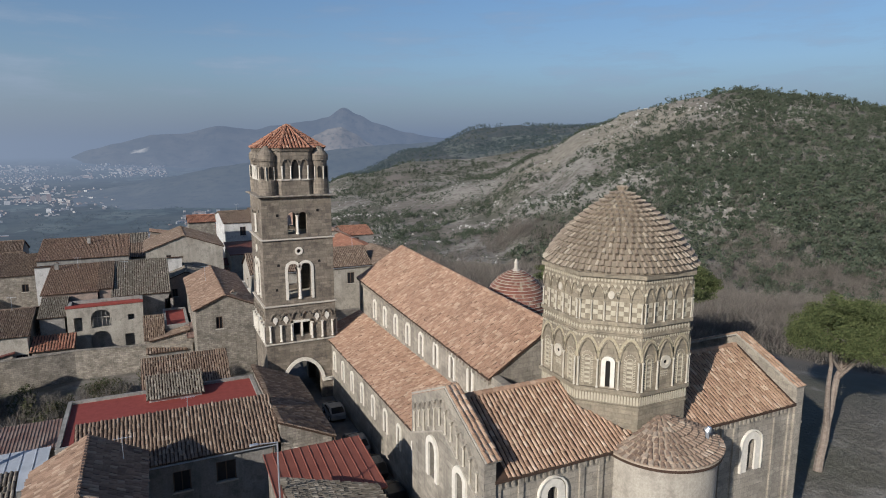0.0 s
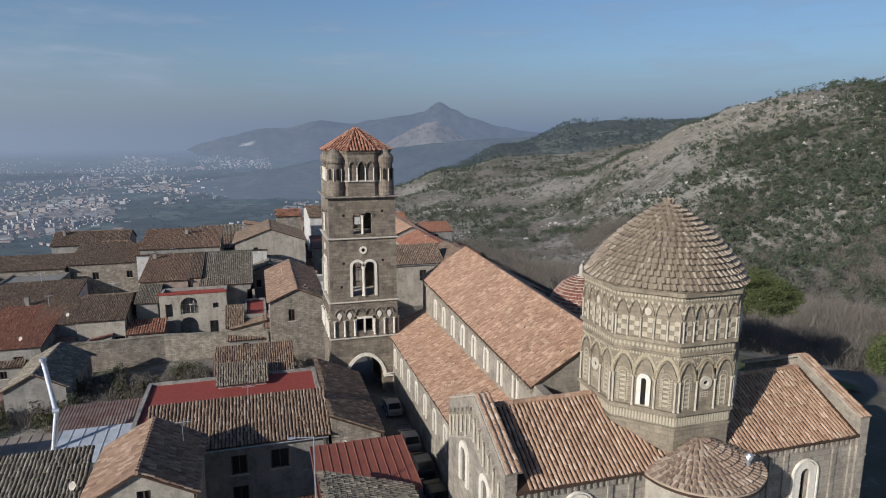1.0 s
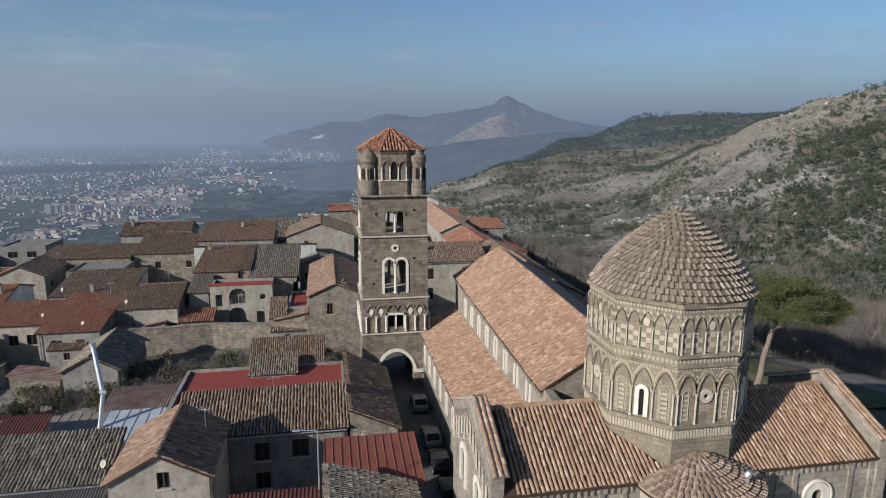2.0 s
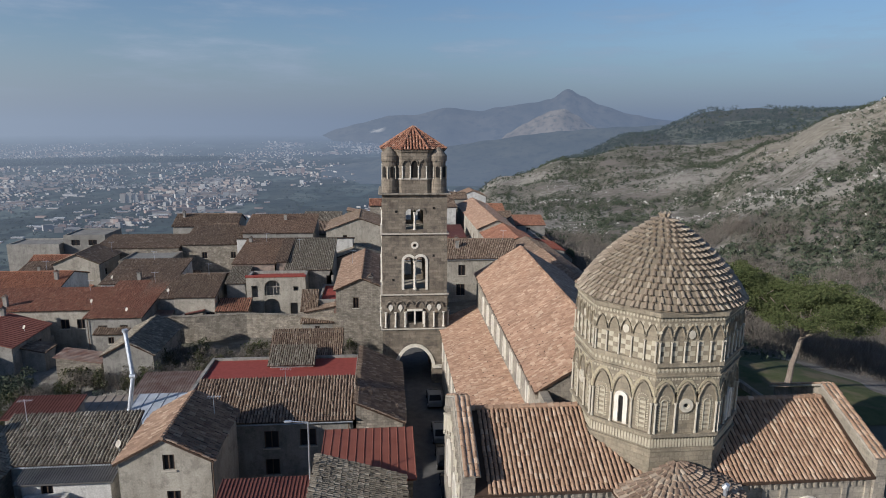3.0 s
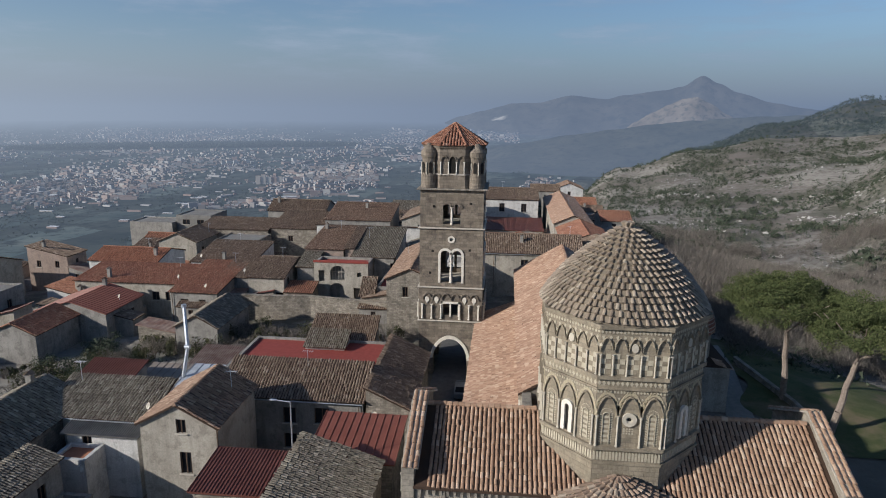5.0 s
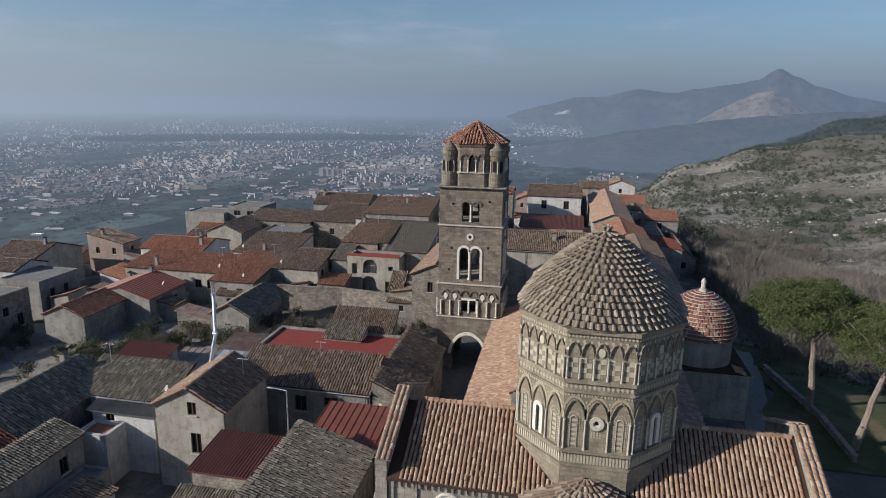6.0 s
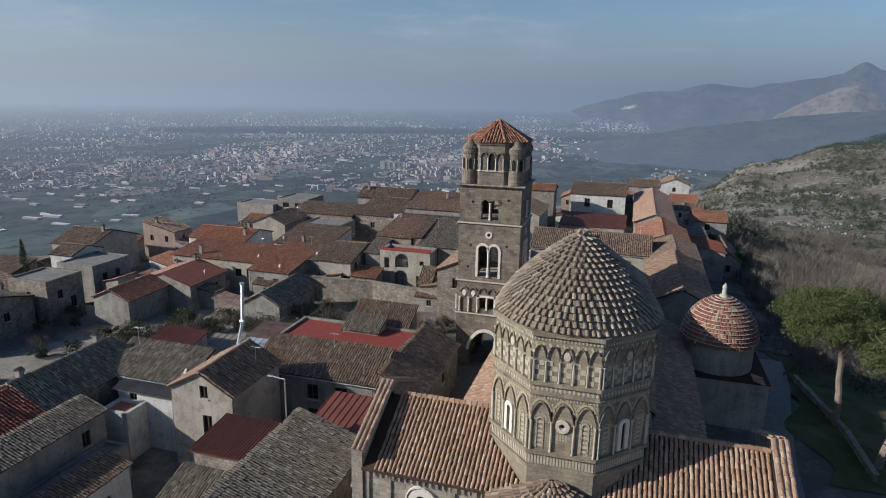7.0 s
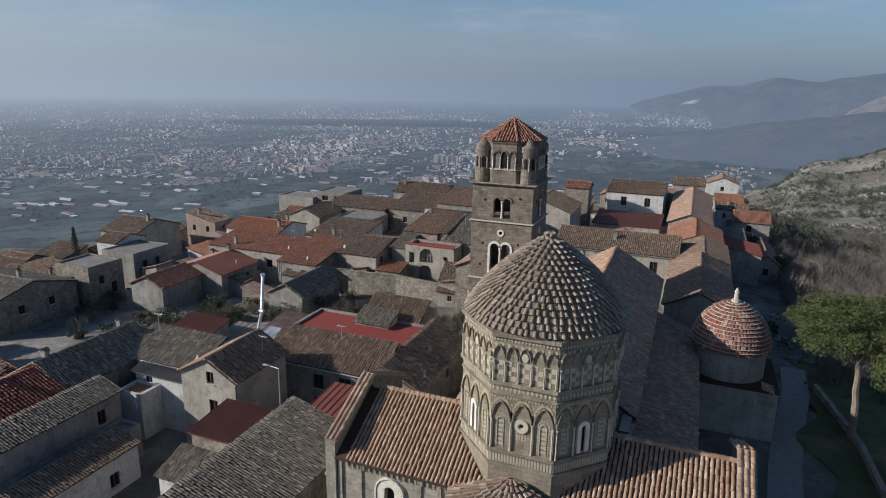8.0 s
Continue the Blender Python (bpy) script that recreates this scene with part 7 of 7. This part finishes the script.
    # the bald stony shoulder keeps few trees; big pines stand apart on the wooded flank
    thin = [math.hypot(e[0] - 432, e[1] - 520) > 125 * rng.uniform(0.6, 1.1) or rng.random() < 0.08 for e in ever]
    ever, es = [e for e, k in zip(ever, thin) if k], [e for e, k in zip(es, thin) if k]
    near = [not (16 < e[0] < 85 and 50 < e[1] < 160) or rng.random() < 0.3 for e in ever]
    ever, es = [e for e, k in zip(ever, near) if k], [e for e, k in zip(es, near) if k]
    big, gs = [], []
    while len(big) < 4600:
        az, r = rng.uniform(6, 46), math.sqrt(rng.uniform(190 ** 2, 1020 ** 2))
        x, y = r * math.sin(radians(az)), r * math.cos(radians(az))
        if noise.noise(Vector((x, y, 4)) / 70) + 0.5 * noise.noise(Vector((x, y, 2)) / 28) < 0.02 + 0.2 * rng.normal():
            continue
        s = 1.2 + 2.3 * rng.random() ** 2
        big.append((x, y, land(x, y) + 0.7 * s, s, s * 0.8))
        gs.append(0.3 * s)
    while len(big) < 11000:
        az, r = rng.uniform(40, 80), math.sqrt(rng.uniform(190 ** 2, 760 ** 2))
        x, y = r * math.sin(radians(az)), r * math.cos(radians(az))
        if math.hypot(x - 432, y - 520) < 125 or noise.noise(Vector((x, y, 0)) / 60) < -0.15 * (az - 34) / 20:
            continue
        z, s = land(x, y), rng.uniform(1.5, 2.7)
        for q in range(3):
            big.append((x + rng.normal(0, 0.9), y + rng.normal(0, 0.9), z + 1.2 * s + rng.uniform(0, 1.2 * s), s * 0.85, s * 0.7))
            gs.append(0.28 * s)
    while len(big) < 11340:
        az, r = rng.uniform(5, 15), rng.uniform(165, 330)
        x, y = r * math.sin(radians(az)), r * math.cos(radians(az))
        if x < 27 and y < 185:
            continue
        z, s = land(x, y), rng.uniform(1.8, 3.0)
        for q in range(3):
            big.append((x + rng.normal(0, 1.0), y + rng.normal(0, 1.0), z + 0.7 * s + rng.uniform(0, 1.6 * s), s * 0.9, s * 0.75))
            gs.append(0.22 * s)
    v, f = leaves(rng, big, 34, gs)
    tagged(flakes("pine_wood", v, f, LEAF_DARK), "dark green pine wood on the hillside", "wood", "", "stuff")
    v, f = leaves(rng, ever, 15, [1.1 * q for q in es])
    tagged(flakes("hill_scrub", v, f, LEAF_DARK), "dark evergreen trees and scrub on the rocky hill", "scrub", "", "stuff")
    back, ks = [], []
    while len(back) < 5200:
        az, r = rng.uniform(14, 46), rng.uniform(1080, 1480)
        x, y = r * math.sin(radians(az)), r * math.cos(radians(az))
        if noise.noise(Vector((x, y, 5)) / 110) < -0.12 + 0.2 * rng.normal():
            continue
        s = rng.uniform(2.0, 4.0)
        back.append((x, y, land(x, y) + 0.6 * s, s, s * 0.8))
        ks.append(0.4 * s)
    v, f = leaves(rng, back, 14, ks)
    # haze painted into these leaves as emission, here and on the plain
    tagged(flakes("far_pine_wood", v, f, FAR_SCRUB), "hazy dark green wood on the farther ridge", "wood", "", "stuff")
    belt, ks = [], []
    while len(belt) < 2600:
        az, r = rng.uniform(-42, -13), rng.uniform(3600, 3850)
        if abs(r - 3725) > 125 * (1 - ((az + 27) / 15) ** 2) + 20:
            continue
        x, y = r * math.sin(radians(az)), r * math.cos(radians(az))
        belt.append((x, y, land(x, y, False) + 6, 12, 7))
        ks.append(7.0)
    while len(belt) < 6200:
        az, r = rng.uniform(-66, 4), rng.uniform(1300, 3400)
        x, y = r * math.sin(radians(az)), r * math.cos(radians(az))
        if noise.noise(Vector((x, y * 0.5, 8)) / 190) < 0.12 + 0.15 * rng.normal():
            continue
        s = rng.uniform(2.5, 6.0)
        belt.append((x, y, land(x, y, False) + s * 0.4, s * 1.3, s * 0.6))
        ks.append(0.5 * s)
    v, f = leaves(rng, belt, 10, ks)
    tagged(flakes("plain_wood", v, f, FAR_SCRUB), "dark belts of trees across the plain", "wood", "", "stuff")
    # pale limestone outcrops between the shrubs
    rv, rf = [], []
    while len(rf) < 8 * 1500:
        az, r = rng.uniform(12, 56), math.sqrt(rng.uniform(260 ** 2, 760 ** 2))
        x, y = r * math.sin(radians(az)), r * math.cos(radians(az))
        if noise.noise(Vector((x, y, 1)) / 55) + 0.5 * noise.noise(Vector((x, y, 6)) / 18) < 0.22:
            continue
        s, k = 0.35 + 1.5 * rng.random() ** 3, len(rv)
        z = land(x, y)
        for dx, dy, dz in ((1, 0, 0), (0, 1, 0), (-1, 0, 0), (0, -1, 0), (0, 0, 0.8), (0, 0, -0.6)):
            rv.append((x + s * (dx + rng.normal(0, 0.3)), y + s * (dy + rng.normal(0, 0.3)), z + s * (dz + rng.normal(0, 0.2))))
        for i in range(4):
            rf.append((k + i, k + (i + 1) % 4, k + 4))
            rf.append((k + (i + 1) % 4, k + i, k + 5))
    tagged(part("limestone_rocks", (rv, rf), LIMESTONE), "pale limestone outcrops on the hillside", "rocks", "", "stuff")
    v, f = twigs(rng, bare, 80, [0.42 * q for q in bs])
    tagged(flakes("winter_woods", v, f, LEAF_BARE), "bare grey-brown winter woods in the valley", "woods", "", "stuff")


scatter_hill()


def bush(x, y, z, r, h, mat, label, seed, per=260, size=0.16):
    rng = np.random.default_rng(seed)
    t = thing("bush", label, "bush", x, y, z)
    bm = bmesh.new()
    for k in range(5):
        a = 2 * math.pi * k / 5
        part("stem", tube(bmesh.new(), (x, y, z - 0.3), (x + 0.5 * r * math.cos(a), y + 0.5 * r * math.sin(a), z + h * 0.7), 0.07, 0.02, 5, False), BARK, t)
    bm.free()
    cs = [(x + rng.normal(0, r * 0.45), y + rng.normal(0, r * 0.45), z + h * rng.uniform(0.3, 0.85), r * 0.4, h * 0.25) for _ in range(9)]
    if mat == LEAF_BARE:
        v, f = twigs(rng, cs, 90, [0.045] * len(cs))
    else:
        v, f = leaves(rng, cs, per // 3, size)
    flakes("foliage", v, f, mat, t)


rngb = random.Random(3)
for k in range(60):
    bx, by = rngb.uniform(-50, -22), rngb.uniform(36.5, 50)
    if by > 57 - 0.0 or (bx > -31 and by < 36):
        continue
    bush(bx, by, land(bx, by, False) - 0.1, rngb.uniform(1.2, 2.4), rngb.uniform(1.8, 3.4), rngb.choice([LEAF_BARE, LEAF_BUSH, LEAF_BARE]), "leafless brown garden bush" if k % 3 else "green leafy bush in the garden", 500 + k)
for k in range(34):
    bx, by = rngb.uniform(-66, -48), rngb.uniform(27, 43)
    bush(bx, by, land(bx, by, False) - 0.1, rngb.uniform(1.2, 2.2), rngb.uniform(1.8, 3.6), rngb.choice([LEAF_DARK, LEAF_BUSH, LEAF_BARE]), "tangled green garden bush", 760 + k)
for k in range(22):
    bx, by = rngb.uniform(-84, -60), rngb.uniform(22, 42)
    bush(bx, by, land(bx, by, False) - 0.1, rngb.uniform(0.9, 2.0), rngb.uniform(1.2, 3.0), rngb.choice([LEAF_DARK, LEAF_BUSH, LEAF_BARE]), "dark overgrown bush in the yard", 860 + k)
for (bx, by, hh) in ((-117, 58, 9.0), (-104, 80, 6.0), (-100, 84, 7.0)):
    rngc = np.random.default_rng(int(-bx))
    bz = land(bx, by, False)
    t = thing("cypress", "slim dark cypress tree", "tree", bx, by, bz)
    part("trunk", tube(bmesh.new(), (bx, by, bz - 0.3), (bx, by, bz + hh * 0.6), 0.2, 0.08, 6), BARK, t)
    cs = [(bx, by, bz + hh * (0.12 + 0.85 * i / 13), 1.1 * (1 - (i / 15) ** 1.6), hh * 0.06) for i in range(14)]
    v, f = leaves(rngc, cs, 120, 0.2)
    flakes("foliage", v, f, LEAF_DARK, t)
for k, (bx, by, rr, hh) in enumerate(((-75, 128, 4, 7), (-92, 108, 3, 6), (-106, 112, 3.5, 7), (22, 120, 3.5, 6), (24, 108, 3, 5), (18, 58, 3, 5), (-50, 128, 3, 5))):
    bush(bx, by, land(bx, by, False), rr, hh, LEAF_DARK, "rounded dark evergreen tree", 600 + k, 1500, 0.28)

# ---- parked cars ----


def car(x, y, turn, paint, label):
    c = thing("car", label, "car", x, y, 0.02, "parked cars")
    m = Matrix.Translation((x, y, 0.02)) @ pose(0, 0, 0, 0, 0, turn)
    bm = bmesh.new()
    prof = [(-2.0, 0.3), (2.0, 0.3), (2.05, 0.7), (1.9, 0.9), (1.0, 1.0), (0.35, 1.45), (-1.2, 1.48), (-1.85, 1.0), (-2.05, 0.9)]
    prism(bm, prof, m @ pose(0, -0.82, 0), 1.64)
    bmesh.ops.bevel(bm, geom=list(bm.edges), offset=0.08, segments=2, affect="EDGES")
    part("body", bm, paint, c)
    for s in (-1, 1):
        bm = bmesh.new()
        prism(bm, [(-1.5, 1.0), (0.8, 1.02), (0.3, 1.38), (-1.1, 1.4)], m @ pose(0, -0.83 if s < 0 else 0.82, 0), 0.012)
        part("side_window", bm, DARK_GLASS, c)
        for wx in (-1.3, 1.3):
            a, b = m @ Vector((wx, s * 0.65, 0.32)), m @ Vector((wx, s * 0.86, 0.32))
            w = part("wheel", tube(bmesh.new(), a, b, 0.32, 0.32, 16), SHADE_AND_TYRE, c)
            b2 = m @ Vector((wx, s * 0.87, 0.32))
            part("rim", tube(bmesh.new(), m @ Vector((wx, s * 0.8, 0.32)), b2, 0.19, 0.19, 12), STEEL, w)
    for pts in (((1.02, 1.03), (0.40, 1.44)), ((-1.84, 1.03), (-1.24, 1.46))):
        (xa, za), (xb, zb) = pts
        vs = [m @ Vector(q) for q in ((xa, -0.7, za + 0.03), (xa, 0.7, za + 0.03), (xb, 0.62, zb + 0.03), (xb, -0.62, zb + 0.03))]
        bm = bmesh.new()
        bm.faces.new([bm.verts.new(q) for q in vs])
        bmesh.ops.solidify(bm, geom=bm.faces[:], thickness=0.02)
        part("windscreen", bm, DARK_GLASS, c)


# ---- lawn and hut roofs ----
CAR_DARK = plain_material("dark_car_paint", (0.02, 0.022, 0.026, 1), (0.03, 0.032, 0.036, 1), 0.25)
CAR_GREY = plain_material("grey_car_paint", (0.16, 0.17, 0.18, 1), (0.2, 0.21, 0.22, 1), 0.25)
for k, (cyy, pnt, lb) in enumerate(((13.0, CAR_DARK, "dark parked car by the church wall"), (18.2, CAR_DARK, "dark parked car by the church wall"), (23.2, CAR_GREY, "grey parked car by the church wall"), (31.5, CAR_GREY, "grey parked car by the church wall"))):
    car(-11.8, cyy, 90, pnt, lb)


# ---- aerials and dishes on the roofs ----


def aerial(x, y, z, h):
    a = thing("aerial", "thin metal rooftop television aerial", "aerial", x, y, z)
    part("mast", tube(bmesh.new(), (x, y, z - 0.3), (x, y, z + h), 0.03, 0.025, 5), STEEL, a)
    part("boom", tube(bmesh.new(), (x - 0.5, y, z + h - 0.1), (x + 0.6, y, z + h - 0.1), 0.02, 0.02, 5), STEEL, a)
    for k in range(5):
        part("rod", tube(bmesh.new(), (x - 0.45 + 0.24 * k, y - 0.3, z + h - 0.1), (x - 0.45 + 0.24 * k, y + 0.3, z + h - 0.1), 0.012, 0.012, 4), STEEL, a)


def dish(x, y, z):
    d = thing("satellite_dish", "small pale satellite dish on a roof", "dish", x, y, z)
    part("bracket", tube(bmesh.new(), (x, y, z - 0.3), (x, y, z + 0.5), 0.03, 0.03, 6), STEEL, d)
    bm = bmesh.new()
    c, ax = Vector((x, y - 0.08, z + 0.55)), Vector((-0.5, -0.75, 0.45)).normalized()
    u = ax.orthogonal().normalized()
    v = ax.cross(u)
    hub = bm.verts.new(c - ax * 0.1)
    back = bm.verts.new(c - ax * 0.13)
    ring = [bm.verts.new(c + (u * math.cos(2 * math.pi * i / 14) + v * math.sin(2 * math.pi * i / 14)) * 0.3) for i in range(14)]
    for i in range(14):
        bm.faces.new((hub, ring[i], ring[(i + 1) % 14]))
        bm.faces.new((back, ring[(i + 1) % 14], ring[i]))
    part("bowl", bm, MARBLE_DULL, d)
    part("arm", tube(bmesh.new(), c - v * 0.4, c + ax * 0.5, 0.015, 0.015, 5), STEEL, d)


for (ax_, ay_, az_) in ((-31.5, 12.0, 8.7), (-27.0, 20.2, 7.6), (-47.0, 13.5, 8.2), (-55.5, 68.0, 5.8), (-47, 69, 6.9), (-22.4, 58, 11.2), (-65, 66, 5.1), (-76, 75, 6.4), (-60, 81, 6.6), (-40, 84, 9.3), (-72, 92, 6.4), (5, 79, 10.4), (-8, 139.5, 11.5), (-106, 67, 5.3), (8.5, 120, 10.0), (-33, 78, 9.2)):
    aerial(ax_, ay_, az_, 1.8)
for (ax_, ay_, az_) in ((-19.2, 15.9, 4.4), (-38.5, 10.2, 7.0), (-56.0, 57.0, 4.0), (-40.6, 3.8, 4.6), (-62.5, 60.5, 4.4), (-64, 72, 5.3), (-52, 63.5, 5.1), (-68, 52, 3.2)):
    dish(ax_, ay_, az_)


def build_lawn():
    n = Nodes("lawn_grass", 1.0)
    grass = n.mix(n.ramp(n.noise(0.5, 6, 0.65), (0.35, 0.0), (0.65, 1.0)), (0.062, 0.08, 0.03, 1), (0.098, 0.106, 0.046, 1))
    n.bump(n.noise(9.0, 4), 0.6, 0.08)
    mat = n.color(n.mix(n.ramp(n.noise(0.17, 5), (0.5, 0.0), (0.65, 1.0)), grass, (0.16, 0.13, 0.08, 1)))
    verts, faces = [], []
    nx, ny = 24, 40
    for j in range(ny + 1):
        for i in range(nx + 1):
            x, y = 22.6 + 24 * i / nx + 1.5 * math.sin(j * 0.4), 22 + 36 * j / ny
            verts.append((x, y, land(x, y, False) + 0.06))
    for j in range(ny):
        for i in range(nx):
            k = j * (nx + 1) + i
            faces.append((k, k + 1, k + nx + 2, k + nx + 1))
    tagged(part("lawn", (verts, faces), mat), "rough green lawn below the pines", "lawn", "", "structure")


build_lawn()


def street_lamp(x, y, top):
    """A tall thin post with one arm and a flat head."""
    l = thing("street_lamp", "tall thin grey street lamp post", "lamp", x, y, 0)
    part("post", tube(bmesh.new(), (x, y, -0.2), (x, y, top), 0.09, 0.05, 8), STEEL, l)
    part("arm", tube(bmesh.new(), (x, y, top - 0.02), (x - 1.25, y + 0.1, top + 0.05), 0.04, 0.035, 6), STEEL, l)
    part("head", boxes((x - 1.6, x - 1.1, y - 0.02, y + 0.2, top, top + 0.1), bevel=0.03), STEEL, l)


street_lamp(-22.75, 2.9, 12.45)


def downpipe(x, y, z0, z1):
    d = thing("downpipe", "thin copper brown rain downpipe", "pipe", x, y, z0)
    part("pipe", tube(bmesh.new(), (x, y, z0), (x, y, z1), 0.05, 0.05, 6), SHUTTER, d)
    part("elbow", tube(bmesh.new(), (x, y, z1), (x, y + 0.2, z1 + 0.2), 0.05, 0.05, 6), SHUTTER, d)


for (dx_, dy_, z0_, z1_) in ((-20.9, 16.45, 0.0, 5.5), (-30.2, 6.1, 0.0, 7.7), (-15.7, 16.45, 0.0, 5.0), (-48.0, 9.25, 0.0, 6.2), (-61.0, 55.25, -2.0, 3.4), (-9.0, 74.05, 0.0, 7.5)):
    downpipe(dx_, dy_, z0_, z1_)


def gutter(x0, x1, y, z):
    """A half-round eave gutter along x."""
    g = thing("gutter", "weathered metal eave gutter on a house", "gutter", (x0 + x1) / 2, y, z)
    bm = bmesh.new()
    prev = None
    for x in (x0, x1):
        row = [bm.verts.new((x, y + 0.08 * math.cos(math.pi + math.pi * i / 6), z + 0.08 * math.sin(math.pi + math.pi * i / 6))) for i in range(7)]
        row += [bm.verts.new((x, y + 0.065 * math.cos(2 * math.pi - math.pi * i / 6), z + 0.065 * math.sin(2 * math.pi - math.pi * i / 6))) for i in range(7)]
        if prev:
            for i in range(14):
                bm.faces.new((prev[i], prev[(i + 1) % 14], row[(i + 1) % 14], row[i]))
        prev = row
    part("trough", bm, STEEL, g)


gutter(-35.0, -20.5, 16.27, 5.62)
gutter(-48.3, -38.2, 9.06, 6.4)
gutter(-14.0, 7.0, 73.86, 7.65)


# ---- sheds and lean-tos between the houses ----


def fill_sheds():
    rng = random.Random(77)
    kinds = [(TILE_OLD, "old tiled"), (TILE_RED, "red tiled"), (TILE_GREY, "grey tiled"), (RUSTY, "rusty sheet"), (DARK_RED_METAL, "dark red sheet"), (CONCRETE, "flat concrete")]
    walls = [(PLASTER_GREY, "grey"), (STONE_ROUGH, "stone"), (PLASTER_WARM, "cream"), (PLASTER_WHITE, "white")]
    spots = [(a, b) for a, b in TAKEN if 40 < b < 150 and -118 < a < 0]
    spots += [(-74, 8), (-62, 6), (-70, 2), (-82, 8), (-60, -6)]
    for a, b in spots:
        for side in rng.sample(["S", "E", "W"], 2):
            w, d = rng.uniform(3.2, 5.5), rng.uniform(2.6, 4.2)
            x = a + {"S": rng.uniform(-3, 3), "E": 6.6, "W": -6.6}[side]
            y = b + {"S": -6.6, "E": rng.uniform(-3, 3), "W": rng.uniform(-3, 3)}[side]
            if x > -20 and y < 76:
                continue
            if (-56 < x < -28 and y < 62) or (-85 < x < -57 and 15 < y < 46):
                continue
            z = land(x, y, False) + rng.uniform(2.4, 4.2)
            (tile, word), (wall, tint) = rng.choice(kinds), rng.choice(walls)
            kind = "flat" if tile == CONCRETE else rng.choice(["-y", "+x", "-x", "-y"])
            house(x - w / 2, x + w / 2, y - d / 2, y + d / 2, z, z + (0 if kind == "flat" else 0.9), kind, tile, wall, "small %s shed with %s roof" % (tint, word), pitch=0.42, row=0.55, seed=int(1000 + x * 7 + y),
                  wins=[("S", x, z - 1.5, 0.8, 1.0)] if rng.random() < 0.6 else ())


fill_sheds()
